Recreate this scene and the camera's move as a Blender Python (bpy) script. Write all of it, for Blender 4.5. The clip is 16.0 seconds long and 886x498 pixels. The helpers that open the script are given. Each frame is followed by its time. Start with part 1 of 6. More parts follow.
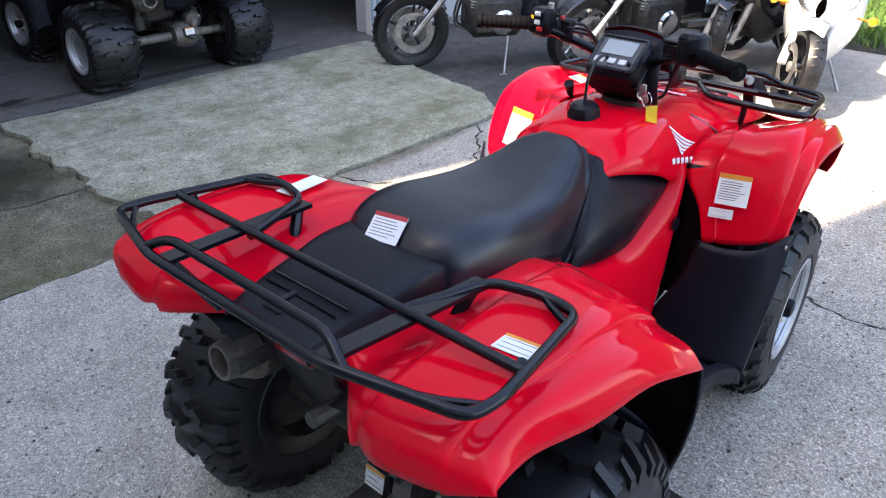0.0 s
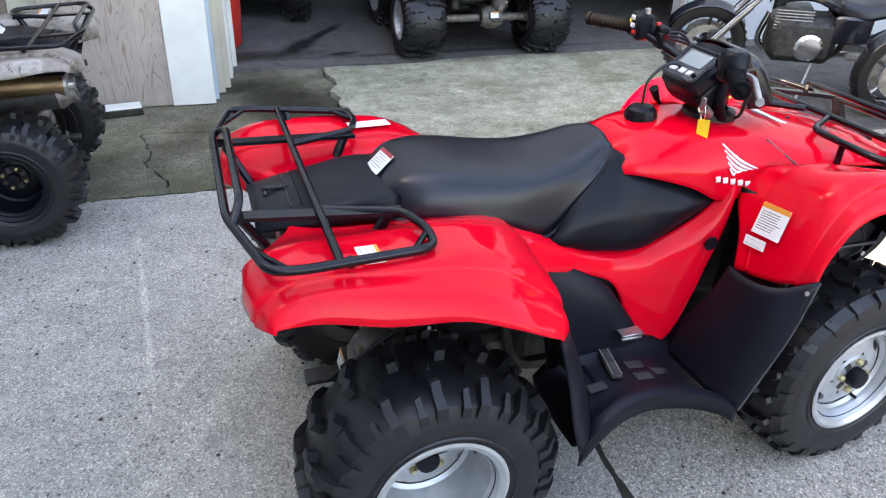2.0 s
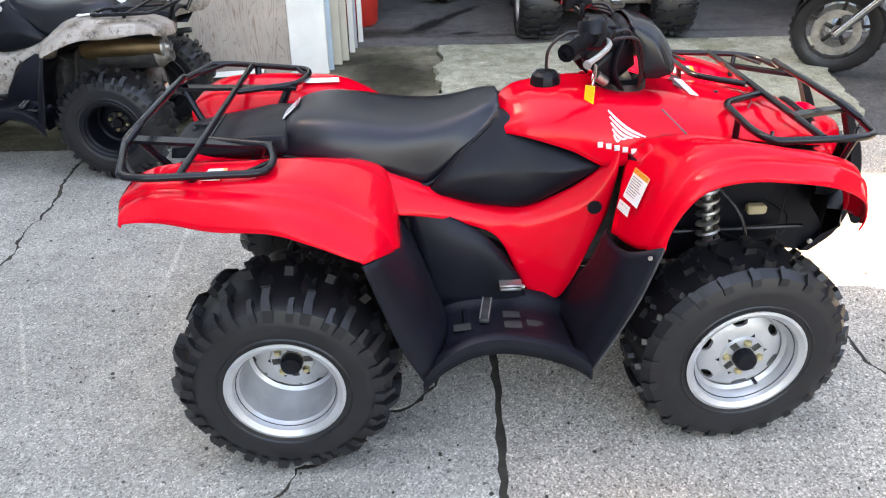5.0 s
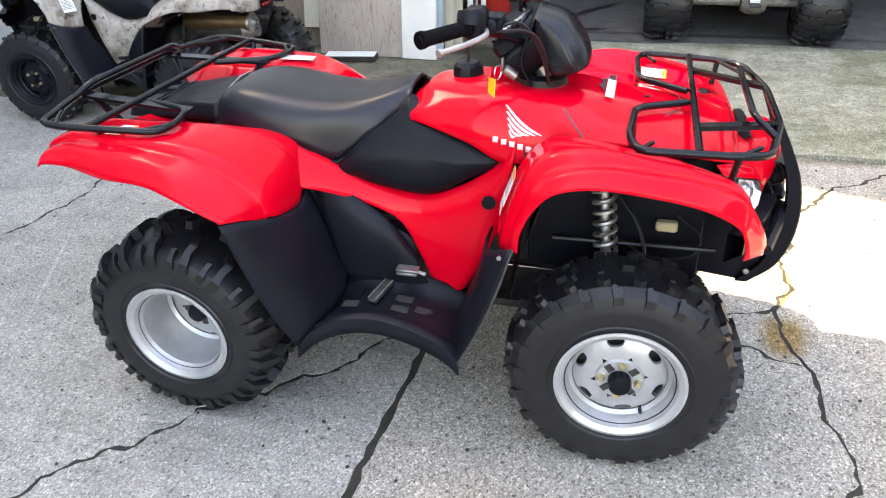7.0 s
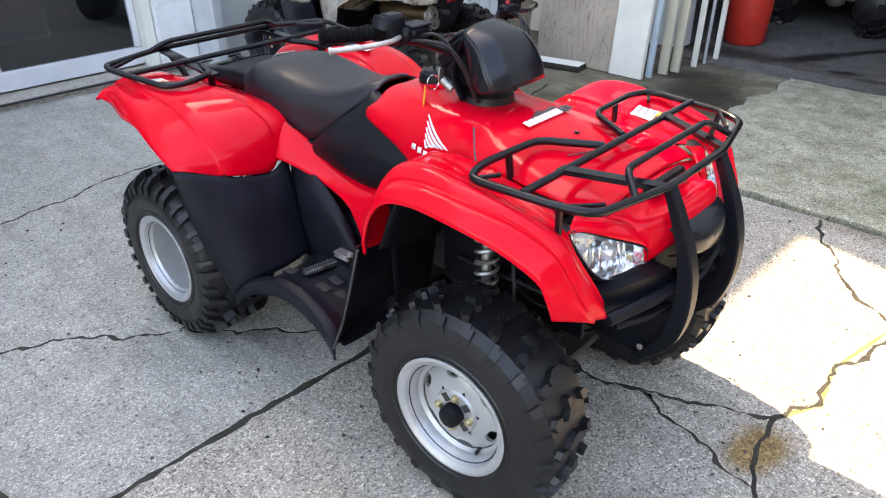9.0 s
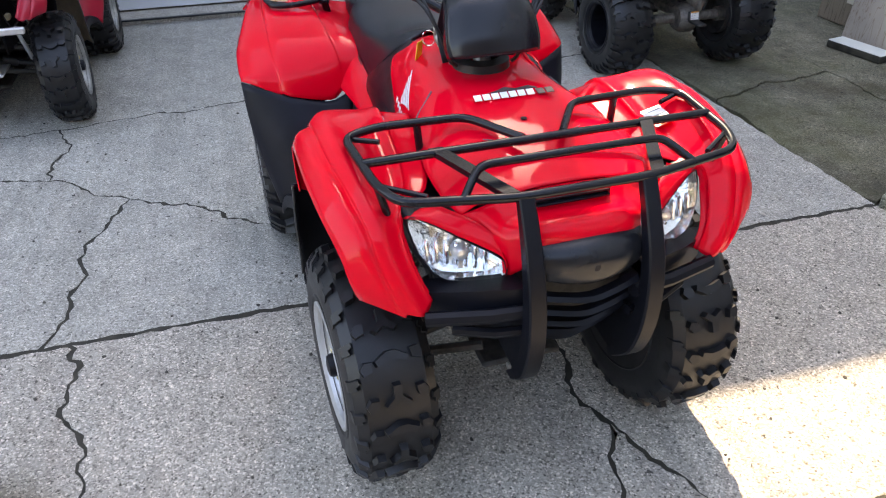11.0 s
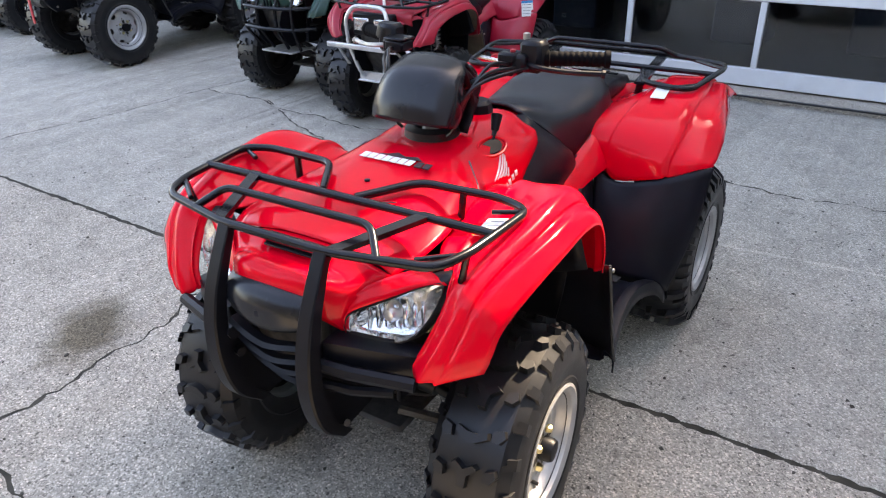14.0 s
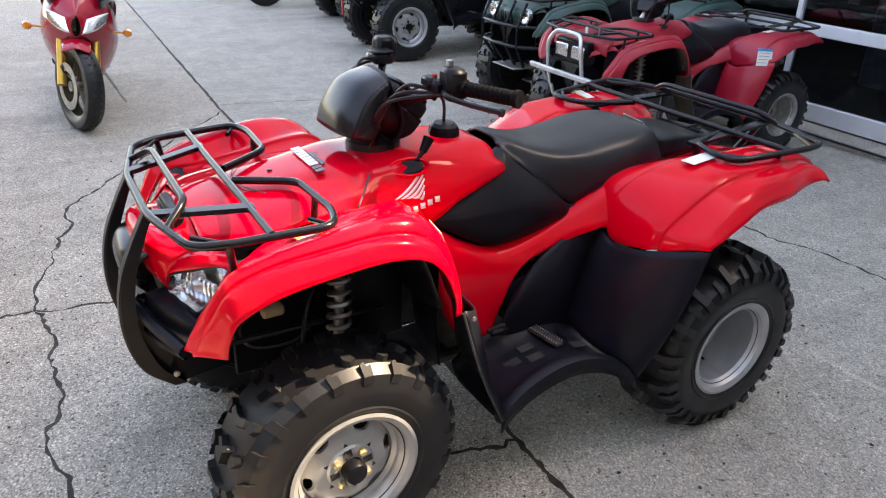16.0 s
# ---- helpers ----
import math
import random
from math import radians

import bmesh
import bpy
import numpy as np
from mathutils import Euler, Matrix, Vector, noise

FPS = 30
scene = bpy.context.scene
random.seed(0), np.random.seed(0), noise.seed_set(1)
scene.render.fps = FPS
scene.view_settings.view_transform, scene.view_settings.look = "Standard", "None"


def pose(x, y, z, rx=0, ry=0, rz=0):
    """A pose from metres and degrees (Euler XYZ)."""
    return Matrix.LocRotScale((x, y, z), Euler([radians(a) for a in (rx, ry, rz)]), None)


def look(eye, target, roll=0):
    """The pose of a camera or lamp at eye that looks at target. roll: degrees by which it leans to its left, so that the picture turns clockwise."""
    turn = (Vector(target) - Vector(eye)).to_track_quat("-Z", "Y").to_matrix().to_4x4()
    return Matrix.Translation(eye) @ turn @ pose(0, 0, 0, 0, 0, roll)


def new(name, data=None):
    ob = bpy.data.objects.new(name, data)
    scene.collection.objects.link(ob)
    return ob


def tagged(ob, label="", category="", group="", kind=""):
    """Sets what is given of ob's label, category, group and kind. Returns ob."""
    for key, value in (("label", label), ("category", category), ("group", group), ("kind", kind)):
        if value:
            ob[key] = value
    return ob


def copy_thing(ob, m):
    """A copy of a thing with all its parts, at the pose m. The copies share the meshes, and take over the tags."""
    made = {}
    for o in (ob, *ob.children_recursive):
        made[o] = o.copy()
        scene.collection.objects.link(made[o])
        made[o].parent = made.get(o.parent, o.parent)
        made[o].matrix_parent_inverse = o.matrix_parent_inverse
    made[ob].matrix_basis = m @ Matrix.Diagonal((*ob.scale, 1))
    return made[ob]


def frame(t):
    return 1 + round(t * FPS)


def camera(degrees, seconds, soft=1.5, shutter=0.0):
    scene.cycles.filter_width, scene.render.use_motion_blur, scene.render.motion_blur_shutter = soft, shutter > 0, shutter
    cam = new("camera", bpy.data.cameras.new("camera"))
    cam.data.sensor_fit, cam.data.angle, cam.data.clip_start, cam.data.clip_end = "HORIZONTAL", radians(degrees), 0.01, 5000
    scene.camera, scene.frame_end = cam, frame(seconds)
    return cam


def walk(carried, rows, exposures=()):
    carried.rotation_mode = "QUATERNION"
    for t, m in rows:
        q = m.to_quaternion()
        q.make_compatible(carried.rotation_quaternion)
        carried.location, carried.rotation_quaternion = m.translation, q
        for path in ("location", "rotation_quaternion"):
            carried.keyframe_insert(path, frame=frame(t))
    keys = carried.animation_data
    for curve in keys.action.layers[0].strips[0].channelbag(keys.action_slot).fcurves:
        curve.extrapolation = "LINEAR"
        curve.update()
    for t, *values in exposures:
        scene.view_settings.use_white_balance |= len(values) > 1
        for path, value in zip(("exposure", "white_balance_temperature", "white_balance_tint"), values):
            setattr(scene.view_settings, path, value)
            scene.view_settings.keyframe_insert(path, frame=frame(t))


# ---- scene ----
cam = camera(63.0, 16.0, 1.15)
PATH = [
    (0, (-0.866, -1.006, 1.53), (0.416, 0.187, 0.565), 0.6),
    (0.5, (-0.746, -1.258, 1.527), (0.233, 0.2, 0.57), 1.7),
    (1, (-0.614, -1.466, 1.558), (0.172, 0.086, 0.572), -2.2),
    (1.5, (-0.458, -1.575, 1.547), (0.211, 0.03, 0.558), 3.7),
    (2, (-0.347, -1.689, 1.557), (0.176, -0.023, 0.582), 2.0),
    (2.5, (-0.226, -1.863, 1.556), (0.066, -0.161, 0.547), 1.8),
    (3, (-0.124, -1.962, 1.559), (0.089, -0.255, 0.54), -0.9),
    (3.5, (0.013, -1.975, 1.551), (0.287, -0.279, 0.527), 2.9),
    (3.7, (0.067, -1.975, 1.554), (0.33, -0.296, 0.498), 4.3),
    (5.8, (0.691, -2.1, 1.56), (0.475, -0.363, 0.591), -1.0),
    (6, (0.759, -2.062, 1.529), (0.499, -0.332, 0.559), 0.9),
    (6.5, (0.989, -2.009, 1.541), (0.575, -0.298, 0.592), -3.7),
    (7, (1.26, -1.984, 1.532), (0.735, -0.338, 0.524), -1.9),
    (7.5, (1.462, -1.916, 1.542), (0.732, -0.342, 0.548), -3.8),
    (8, (1.698, -1.747, 1.545), (0.915, -0.187, 0.568), -1.3),
    (8.5, (1.989, -1.625, 1.55), (0.999, -0.173, 0.596), -0.1),
    (8.7, (2.068, -1.575, 1.527), (0.981, -0.204, 0.559), -0.1),
    (10.8, (2.653, -0.676, 1.522), (1.023, -0.155, 0.487), -1.5),
    (11, (2.637, -0.579, 1.542), (1.024, -0.158, 0.436), -0.9),
    (11.5, (2.636, -0.337, 1.519), (0.934, -0.16, 0.483), -2.5),
    (12, (2.734, -0.066, 1.531), (0.969, -0.107, 0.591), 2.8),
    (12.5, (2.713, 0.198, 1.506), (0.955, -0.103, 0.601), -2.0),
    (13, (2.593, 0.475, 1.505), (0.835, 0.159, 0.605), 1.6),
    (13.5, (2.535, 0.735, 1.499), (0.858, 0.087, 0.623), 1.2),
    (14, (2.422, 0.999, 1.518), (0.952, 0.005, 0.595), -1.0),
    (14.5, (2.237, 1.166, 1.527), (0.911, -0.064, 0.673), 0.7),
    (15, (2.055, 1.386, 1.523), (0.9, 0.0, 0.66), -0.7),
    (15.5, (1.889, 1.601, 1.526), (0.959, 0.074, 0.63), -0.8),
    (16, (1.65, 1.708, 1.522), (0.798, 0.125, 0.645), 1.7),
]
walk(cam, [(t, look(eye, target, roll)) for t, eye, target, roll in PATH], exposures=[(0, 2.86, 7300, 17), (1, 3.18, 7600, 16), (2, 3.34, 8100, 16), (3.5, 3.42, 8600, 16), (6, 3.55, 9200, 17), (7, 3.52, 9200, 17), (8.5, 3.28, 8800, 16), (11, 2.88, 8300, 17), (12.5, 2.95, 8200, 17), (14, 3.00, 8300, 18), (15, 3.00, 8500, 18), (16, 2.88, 8800, 18)])

# ---------------------------------------------------------------- light and sky
SUN_EL, SUN_AZ = radians(47.4), math.atan2(-0.97, 0.2425)      # the sun stands towards -x and a little +y
world = bpy.data.worlds.new("sky")
scene.world = world
world.use_nodes = True
wt = world.node_tree
sky = wt.nodes.new("ShaderNodeTexSky")
sky.sky_type, sky.sun_disc, sky.sun_elevation, sky.sun_rotation = "NISHITA", False, SUN_EL, SUN_AZ
sky.air_density, sky.dust_density = 1.0, 1.5
wt.links.new(sky.outputs[0], wt.nodes["Background"].inputs[0])
wt.nodes["Background"].inputs[1].default_value = 0.15
sun = new("sun", bpy.data.lights.new("sun", "SUN"))
sun.data.energy, sun.data.angle, sun.data.color = 2.5, radians(0.55), (1.0, 0.92, 0.76)
sun_dir = Vector((math.sin(SUN_AZ) * math.cos(SUN_EL), math.cos(SUN_AZ) * math.cos(SUN_EL), math.sin(SUN_EL)))
sun.matrix_world = look(sun_dir * 30, (0, 0, 0))


# ---------------------------------------------------------------- materials
def nodes_of(name):
    m = bpy.data.materials.new(name)
    m.use_nodes = True
    nt = m.node_tree
    return m, nt, nt.nodes["Principled BSDF"]


def noise_node(nt, scale, detail=4.0, rough=0.6, coord="Object"):
    tc = nt.nodes.new("ShaderNodeTexCoord")
    n = nt.nodes.new("ShaderNodeTexNoise")
    n.inputs["Scale"].default_value, n.inputs["Detail"].default_value, n.inputs["Roughness"].default_value = scale, detail, rough
    nt.links.new(tc.outputs[coord], n.inputs["Vector"])
    return n


def ramp(nt, src, stops):
    r = nt.nodes.new("ShaderNodeValToRGB")
    el = r.color_ramp.elements
    while len(el) < len(stops):
        el.new(0.5)
    for e, (p, c) in zip(el, stops):
        e.position = p
        e.color = (*c, 1) if isinstance(c, tuple) else (c, c, c, 1)
    nt.links.new(src, r.inputs[0])
    return r


def mix(nt, fac, a, b, mode="MIX"):
    m = nt.nodes.new("ShaderNodeMix")
    m.data_type, m.blend_type = "RGBA", mode
    for sock, v in ((m.inputs[0], fac), (m.inputs[6], a), (m.inputs[7], b)):
        if isinstance(v, (int, float)):
            sock.default_value = v
        elif isinstance(v, tuple):
            sock.default_value = (*v, 1)
        else:
            nt.links.new(v, sock)
    return m.outputs[2]


def bump(nt, bsdf, src, strength, dist=0.002):
    b = nt.nodes.new("ShaderNodeBump")
    b.inputs["Strength"].default_value, b.inputs["Distance"].default_value = strength, dist
    nt.links.new(src, b.inputs["Height"])
    nt.links.new(b.outputs[0], bsdf.inputs["Normal"])


def plain(name, col, rough=0.5, metal=0.0, var=0.15, scale=9.0, grain=0.0, gscale=400.0, spec=0.5, coat=0.0, coat_rough=0.06):
    """A surface of one colour with patchy wear in tone and gloss, and a fine grain."""
    m, nt, b = nodes_of(name)
    n = noise_node(nt, scale, 6)
    dark, light = tuple(c * (1 - var) for c in col), tuple(min(1, c * (1 + var)) for c in col)
    r = ramp(nt, n.outputs[0], [(0.3, dark), (0.7, light)])
    nt.links.new(r.outputs[0], b.inputs["Base Color"])
    rr = ramp(nt, n.outputs[0], [(0.25, min(1, rough * 1.2)), (0.75, rough * 0.85)])
    nt.links.new(rr.outputs[0], b.inputs["Roughness"])
    b.inputs["Metallic"].default_value = metal
    b.inputs["Specular IOR Level"].default_value = spec
    b.inputs["Coat Weight"].default_value = coat
    b.inputs["Coat Roughness"].default_value = coat_rough
    if grain:
        g = noise_node(nt, gscale, 3)
        bump(nt, b, g.outputs[0], grain)
    return m


def concrete(name, lo, hi, damp=(0.09, 0.085, 0.06), damp_at=0.62, stain_scale=0.9, seed=0.0, moss=0.0, spots=(), relief=0.75, grit_share=0.95):
    """Weathered broom-finished concrete: exposed pale and dark grit, dull patches, dirty stains."""
    m, nt, b = nodes_of(name)
    tc = nt.nodes.new("ShaderNodeTexCoord")
    mp = nt.nodes.new("ShaderNodeMapping")
    mp.inputs["Location"].default_value = (seed, seed * 1.7, 0)
    nt.links.new(tc.outputs["Object"], mp.inputs[0])

    def nz(scale, detail, rough):
        n = nt.nodes.new("ShaderNodeTexNoise")
        n.inputs["Scale"].default_value, n.inputs["Detail"].default_value, n.inputs["Roughness"].default_value = scale, detail, rough
        nt.links.new(mp.outputs[0], n.inputs["Vector"])
        return n.outputs[0]
    mid = nz(7.0, 8, 0.7)
    base = ramp(nt, mid, [(0.3, lo), (0.7, hi)]).outputs[0]
    grit = nt.nodes.new("ShaderNodeTexVoronoi")
    grit.inputs["Scale"].default_value = 200
    nt.links.new(mp.outputs[0], grit.inputs["Vector"])
    speck = ramp(nt, grit.outputs["Color"], [(0.0, 0.10), (0.28, 0.68), (0.68, 1.06), (1.0, 2.1)]).outputs[0]
    base = mix(nt, grit_share, base, mix(nt, 1.0, base, speck, "MULTIPLY"))
    stone = nt.nodes.new("ShaderNodeTexVoronoi")
    stone.inputs["Scale"].default_value = 62
    nt.links.new(mp.outputs[0], stone.inputs["Vector"])
    chip = ramp(nt, stone.outputs["Color"], [(0.10, 0.35), (0.2, 0.95), (0.8, 1.0), (0.95, 1.35)]).outputs[0]
    near = ramp(nt, stone.outputs["Distance"], [(0.25, 0.8), (0.5, 0.0)]).outputs[0]
    base = mix(nt, near, base, mix(nt, 1.0, base, chip, "MULTIPLY"))
    fine = ramp(nt, nz(420, 3, 0.7), [(0.3, 0.50), (0.7, 1.46)]).outputs[0]
    base = mix(nt, 0.55, base, mix(nt, 1.0, base, fine, "MULTIPLY"))
    pits = ramp(nt, nz(38, 3, 0.6), [(0.64, 0.0), (0.70, 1.0)]).outputs[0]
    base = mix(nt, pits, base, tuple(c * 0.28 for c in lo))
    blot = ramp(nt, nz(15, 5, 0.68), [(0.685, 0.0), (0.72, 0.8)]).outputs[0]
    base = mix(nt, blot, base, tuple(c * 0.33 for c in lo))
    # pale drag marks across the slab
    ms = nt.nodes.new("ShaderNodeMapping")
    ms.inputs["Rotation"].default_value, ms.inputs["Scale"].default_value = (0, 0, 1.35), (0.8, 22, 1)
    nt.links.new(mp.outputs[0], ms.inputs[0])
    sn = nt.nodes.new("ShaderNodeTexNoise")
    sn.inputs["Scale"].default_value, sn.inputs["Detail"].default_value = 1.6, 3
    nt.links.new(ms.outputs[0], sn.inputs["Vector"])
    drag = ramp(nt, sn.outputs[0], [(0.74, 0.0), (0.80, 0.07)]).outputs[0]
    base = mix(nt, drag, base, tuple(min(1, c * 1.5) for c in hi))
    patch = ramp(nt, nz(stain_scale, 6, 0.62), [(damp_at - 0.1, 0.0), (damp_at + 0.12, 0.75)]).outputs[0]
    base = mix(nt, patch, base, damp)
    wear = ramp(nt, nz(2.3, 7, 0.68), [(0.30, 0.86), (0.70, 1.11)]).outputs[0]
    base = mix(nt, 1.0, base, wear, "MULTIPLY")
    if moss:
        mo = ramp(nt, nz(1.6, 6, 0.65), [(0.45, 0.0), (0.7, moss)]).outputs[0]
        base = mix(nt, mo, base, (0.10, 0.11, 0.035))
    # single stains with a shape of their own
    for sx, sy, rx, ry, turn, col, amount in spots:
        wob = nz(9, 5, 0.7)
        ml = nt.nodes.new("ShaderNodeMapping")
        ml.vector_type = "TEXTURE"
        ml.inputs["Location"].default_value, ml.inputs["Rotation"].default_value, ml.inputs["Scale"].default_value = (sx, sy, 0), (0, 0, radians(turn)), (rx, ry, 1)
        nt.links.new(tc.outputs["Object"], ml.inputs[0])
        ln = nt.nodes.new("ShaderNodeVectorMath")
        ln.operation = "LENGTH"
        nt.links.new(ml.outputs[0], ln.inputs[0])
        ad = nt.nodes.new("ShaderNodeMath")
        ad.operation = "ADD"
        nt.links.new(ln.outputs["Value"], ad.inputs[0])
        nt.links.new(wob, ad.inputs[1])
        mask = ramp(nt, ad.outputs[0], [(0.0, amount), (0.62, amount), (1.0, 0.0)])
        sc = nt.nodes.new("ShaderNodeMath")
        sc.operation = "MULTIPLY"
        sc.inputs[1].default_value = 0.66
        nt.links.new(ad.outputs[0], sc.inputs[0])
        nt.links.new(sc.outputs[0], mask.inputs[0])
        base = mix(nt, mask.outputs[0], base, mix(nt, 1.0, base, col, "MULTIPLY"))
    nt.links.new(base, b.inputs["Base Color"])
    b.inputs["Roughness"].default_value = 0.88
    b.inputs["Specular IOR Level"].default_value = 0.25
    h = nt.nodes.new("ShaderNodeMath")
    h.operation = "ADD"
    nt.links.new(nz(300, 4, 0.7), h.inputs[0])
    nt.links.new(mid, h.inputs[1])
    bump(nt, b, h.outputs[0], relief, 0.004)
    return m


# x, y, half lengths, turn, tint, strength
SPOTS = [(1.27, -1.41, 0.30, 0.18, 40, (0.32, 0.29, 0.23), 0.95), (1.765, 0.23, 0.15, 0.10, 80, (0.62, 0.42, 0.16), 0.9),
         (1.78, 0.46, 0.15, 0.014, 64, (0.60, 0.60, 0.14), 0.85), (1.805, 0.66, 0.17, 0.012, 98, (0.60, 0.60, 0.14), 0.85), (1.825, 0.94, 0.26, 0.012, 79, (0.60, 0.60, 0.14), 0.85), (1.95, 1.85, 0.9, 0.09, 3, (0.45, 0.42, 0.34), 0.8),
         (-0.735, 0.80, 0.75, 0.016, 96, (1.5, 1.5, 1.48), 0.55), (-0.86, 0.98, 0.28, 0.010, 24, (1.5, 1.5, 1.48), 0.5), (-0.52, 0.44, 0.34, 0.009, 62, (1.5, 1.5, 1.48), 0.45),
         (-1.05, -0.05, 0.42, 0.010, 118, (1.5, 1.5, 1.48), 0.6), (-0.58, 0.02, 0.55, 0.05, 60, (1.25, 1.25, 1.24), 0.6)]
WET = [(0.30, 4.72, 0.42, 0.13, 62, (0.10, 0.10, 0.10), 1.0), (0.58, 5.2, 0.52, 0.07, 58, (0.10, 0.10, 0.10), 1.0), (0.62, 4.40, 0.16, 0.07, 10, (0.12, 0.12, 0.12), 1.0), (-0.5, 4.40, 1.2, 0.20, 4, (0.22, 0.20, 0.15), 0.9), (1.6, 4.34, 1.8, 0.07, 2, (0.35, 0.33, 0.24), 0.8)]
DARKS = [(0.05, 3.2, 0.65, 0.40, 100, (0.26, 0.26, 0.23), 0.9), (-0.38, 3.6, 0.45, 0.16, 30, (0.35, 0.34, 0.30), 0.8), (-0.60, 2.75, 0.5, 0.14, 70, (0.6, 0.58, 0.5), 0.7), (-1.2, 3.3, 0.35, 0.12, 20, (0.5, 0.5, 0.4), 0.7)]
RED = plain("red_plastic", (0.74, 0.0035, 0.017), 0.035, var=0.03, scale=3.0, grain=0.003, gscale=30, spec=0.16, coat=0.04, coat_rough=0.22)
RED_OLD = plain("faded_red_plastic", (0.42, 0.008, 0.028), 0.34, var=0.16, scale=5.0, grain=0.05, gscale=120)
BLACK = plain("black_plastic", (0.0055, 0.006, 0.009), 0.36, spec=0.18, var=0.25, scale=11, grain=0.08, gscale=700)
GREYBLACK = plain("mudguard_plastic", (0.0065, 0.007, 0.0115), 0.42, spec=0.18, var=0.3, scale=7, grain=0.10, gscale=500)
RACK = plain("black_rack_paint", (0.006, 0.0065, 0.009), 0.20, var=0.3, scale=20, grain=0.03, gscale=200, spec=0.30)
VINYL = plain("black_vinyl", (0.0045, 0.005, 0.0095), 0.33, spec=0.46, var=0.10, scale=6, grain=0.03, gscale=500)
RUBBER = plain("tyre_rubber", (0.0105, 0.0105, 0.0120), 0.40, spec=0.42, var=0.35, scale=14, grain=0.10, gscale=260)
GRIP = plain("grip_rubber", (0.004, 0.004, 0.005), 0.7, spec=0.06, var=0.2, grain=0.12, gscale=500)
SILVER = plain("silver_wheel_paint", (0.46, 0.465, 0.47), 0.34, metal=0.5, var=0.14, scale=12, grain=0.05, gscale=300)
STEEL = plain("dull_steel", (0.38, 0.37, 0.35), 0.42, metal=0.9, var=0.3, scale=18, grain=0.15, gscale=150)
ZINC = plain("yellow_zinc_steel", (0.62, 0.53, 0.30), 0.36, metal=0.85, var=0.2, scale=40, grain=0.1, gscale=200)
CHROME = plain("chrome", (0.82, 0.82, 0.83), 0.1, metal=1.0, var=0.05)
GALV = plain("brushed_aluminium", (0.62, 0.62, 0.62), 0.34, metal=0.8, var=0.14, scale=14, grain=0.1, gscale=90)
ALU = plain("cast_aluminium", (0.42, 0.41, 0.39), 0.5, metal=0.7, var=0.3, scale=25, grain=0.3, gscale=160)
DARKMETAL = plain("grimy_dark_metal", (0.045, 0.043, 0.040), 0.6, metal=0.3, var=0.5, scale=25, grain=0.4, gscale=120)
CASTMETAL = plain("grimy_cast_metal", (0.17, 0.15, 0.13), 0.55, metal=0.4, var=0.5, scale=30, grain=0.4, gscale=120)
BRONZE = plain("heat_browned_steel", (0.26, 0.17, 0.09), 0.38, metal=0.85, var=0.3, scale=12, grain=0.1, gscale=120)
WHITE = plain("white_label", (0.80, 0.79, 0.76), 0.4, var=0.04)
INK = plain("label_print", (0.08, 0.08, 0.09), 0.5)
ORANGE = plain("warning_orange", (0.80, 0.30, 0.03), 0.4)
LABELRED = plain("label_red", (0.50, 0.03, 0.04), 0.4)
DECAL = plain("white_decal", (0.82, 0.82, 0.82), 0.3, var=0.02)
DARKDECAL = plain("dark_decal", (0.05, 0.03, 0.035), 0.35)
YELLOW = plain("yellow_tag", (0.85, 0.55, 0.02), 0.45)
AMBER = plain("amber_lens", (0.80, 0.26, 0.02), 0.2, coat=0.5)
GREEN = plain("dark_green_plastic", (0.018, 0.062, 0.052), 0.36, var=0.15, grain=0.05, gscale=120)
NAVY = plain("dark_blue_black_plastic", (0.02, 0.026, 0.036), 0.35, var=0.2)
WHITEPAINT = plain("white_plastic", (0.74, 0.76, 0.78), 0.25, var=0.04, coat=0.3)
BLUEPAINT = plain("blue_plastic", (0.01, 0.28, 0.60), 0.25, var=0.05, coat=0.3)
GOLD = plain("gold_fork", (0.72, 0.42, 0.08), 0.3, metal=0.7)
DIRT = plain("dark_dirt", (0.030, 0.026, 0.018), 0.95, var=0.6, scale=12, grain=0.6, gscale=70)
LCD = plain("grey_display", (0.26, 0.30, 0.31), 0.18, var=0.08, coat=0.4)
CONC = concrete("concrete", (0.368, 0.330, 0.278), (0.474, 0.428, 0.362), damp_at=0.74, spots=SPOTS)
CONC_F = concrete("fine_concrete", (0.340, 0.318, 0.276), (0.460, 0.432, 0.376), damp_at=0.74, spots=SPOTS, seed=3.0, grit_share=0.75, relief=0.75)
CONC_N = concrete("concrete_apron", (0.23, 0.225, 0.155), (0.52, 0.50, 0.39), damp=(0.13, 0.125, 0.07), damp_at=0.66, stain_scale=1.6, seed=7.0, moss=0.42, relief=1.0)
CONC_D = concrete("concrete_damp", (0.13, 0.113, 0.075), (0.285, 0.255, 0.185), damp=(0.045, 0.041, 0.028), damp_at=0.52, seed=13.0, moss=0.40, spots=DARKS)
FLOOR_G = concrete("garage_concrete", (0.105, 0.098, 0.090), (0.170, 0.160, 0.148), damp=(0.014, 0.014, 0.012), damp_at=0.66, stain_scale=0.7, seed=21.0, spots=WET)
ASPHALT = concrete("asphalt", (0.05, 0.05, 0.048), (0.12, 0.118, 0.11), damp=(0.03, 0.03, 0.028), damp_at=0.66, seed=31.0)


def lens_glass(name, tint=(0.95, 0.97, 1.0), rough=0.03):
    m, nt, b = nodes_of(name)
    b.inputs["Base Color"].default_value = (*tint, 1)
    b.inputs["Transmission Weight"].default_value, b.inputs["Roughness"].default_value = 1.0, rough
    b.inputs["IOR"].default_value = 1.35
    return m


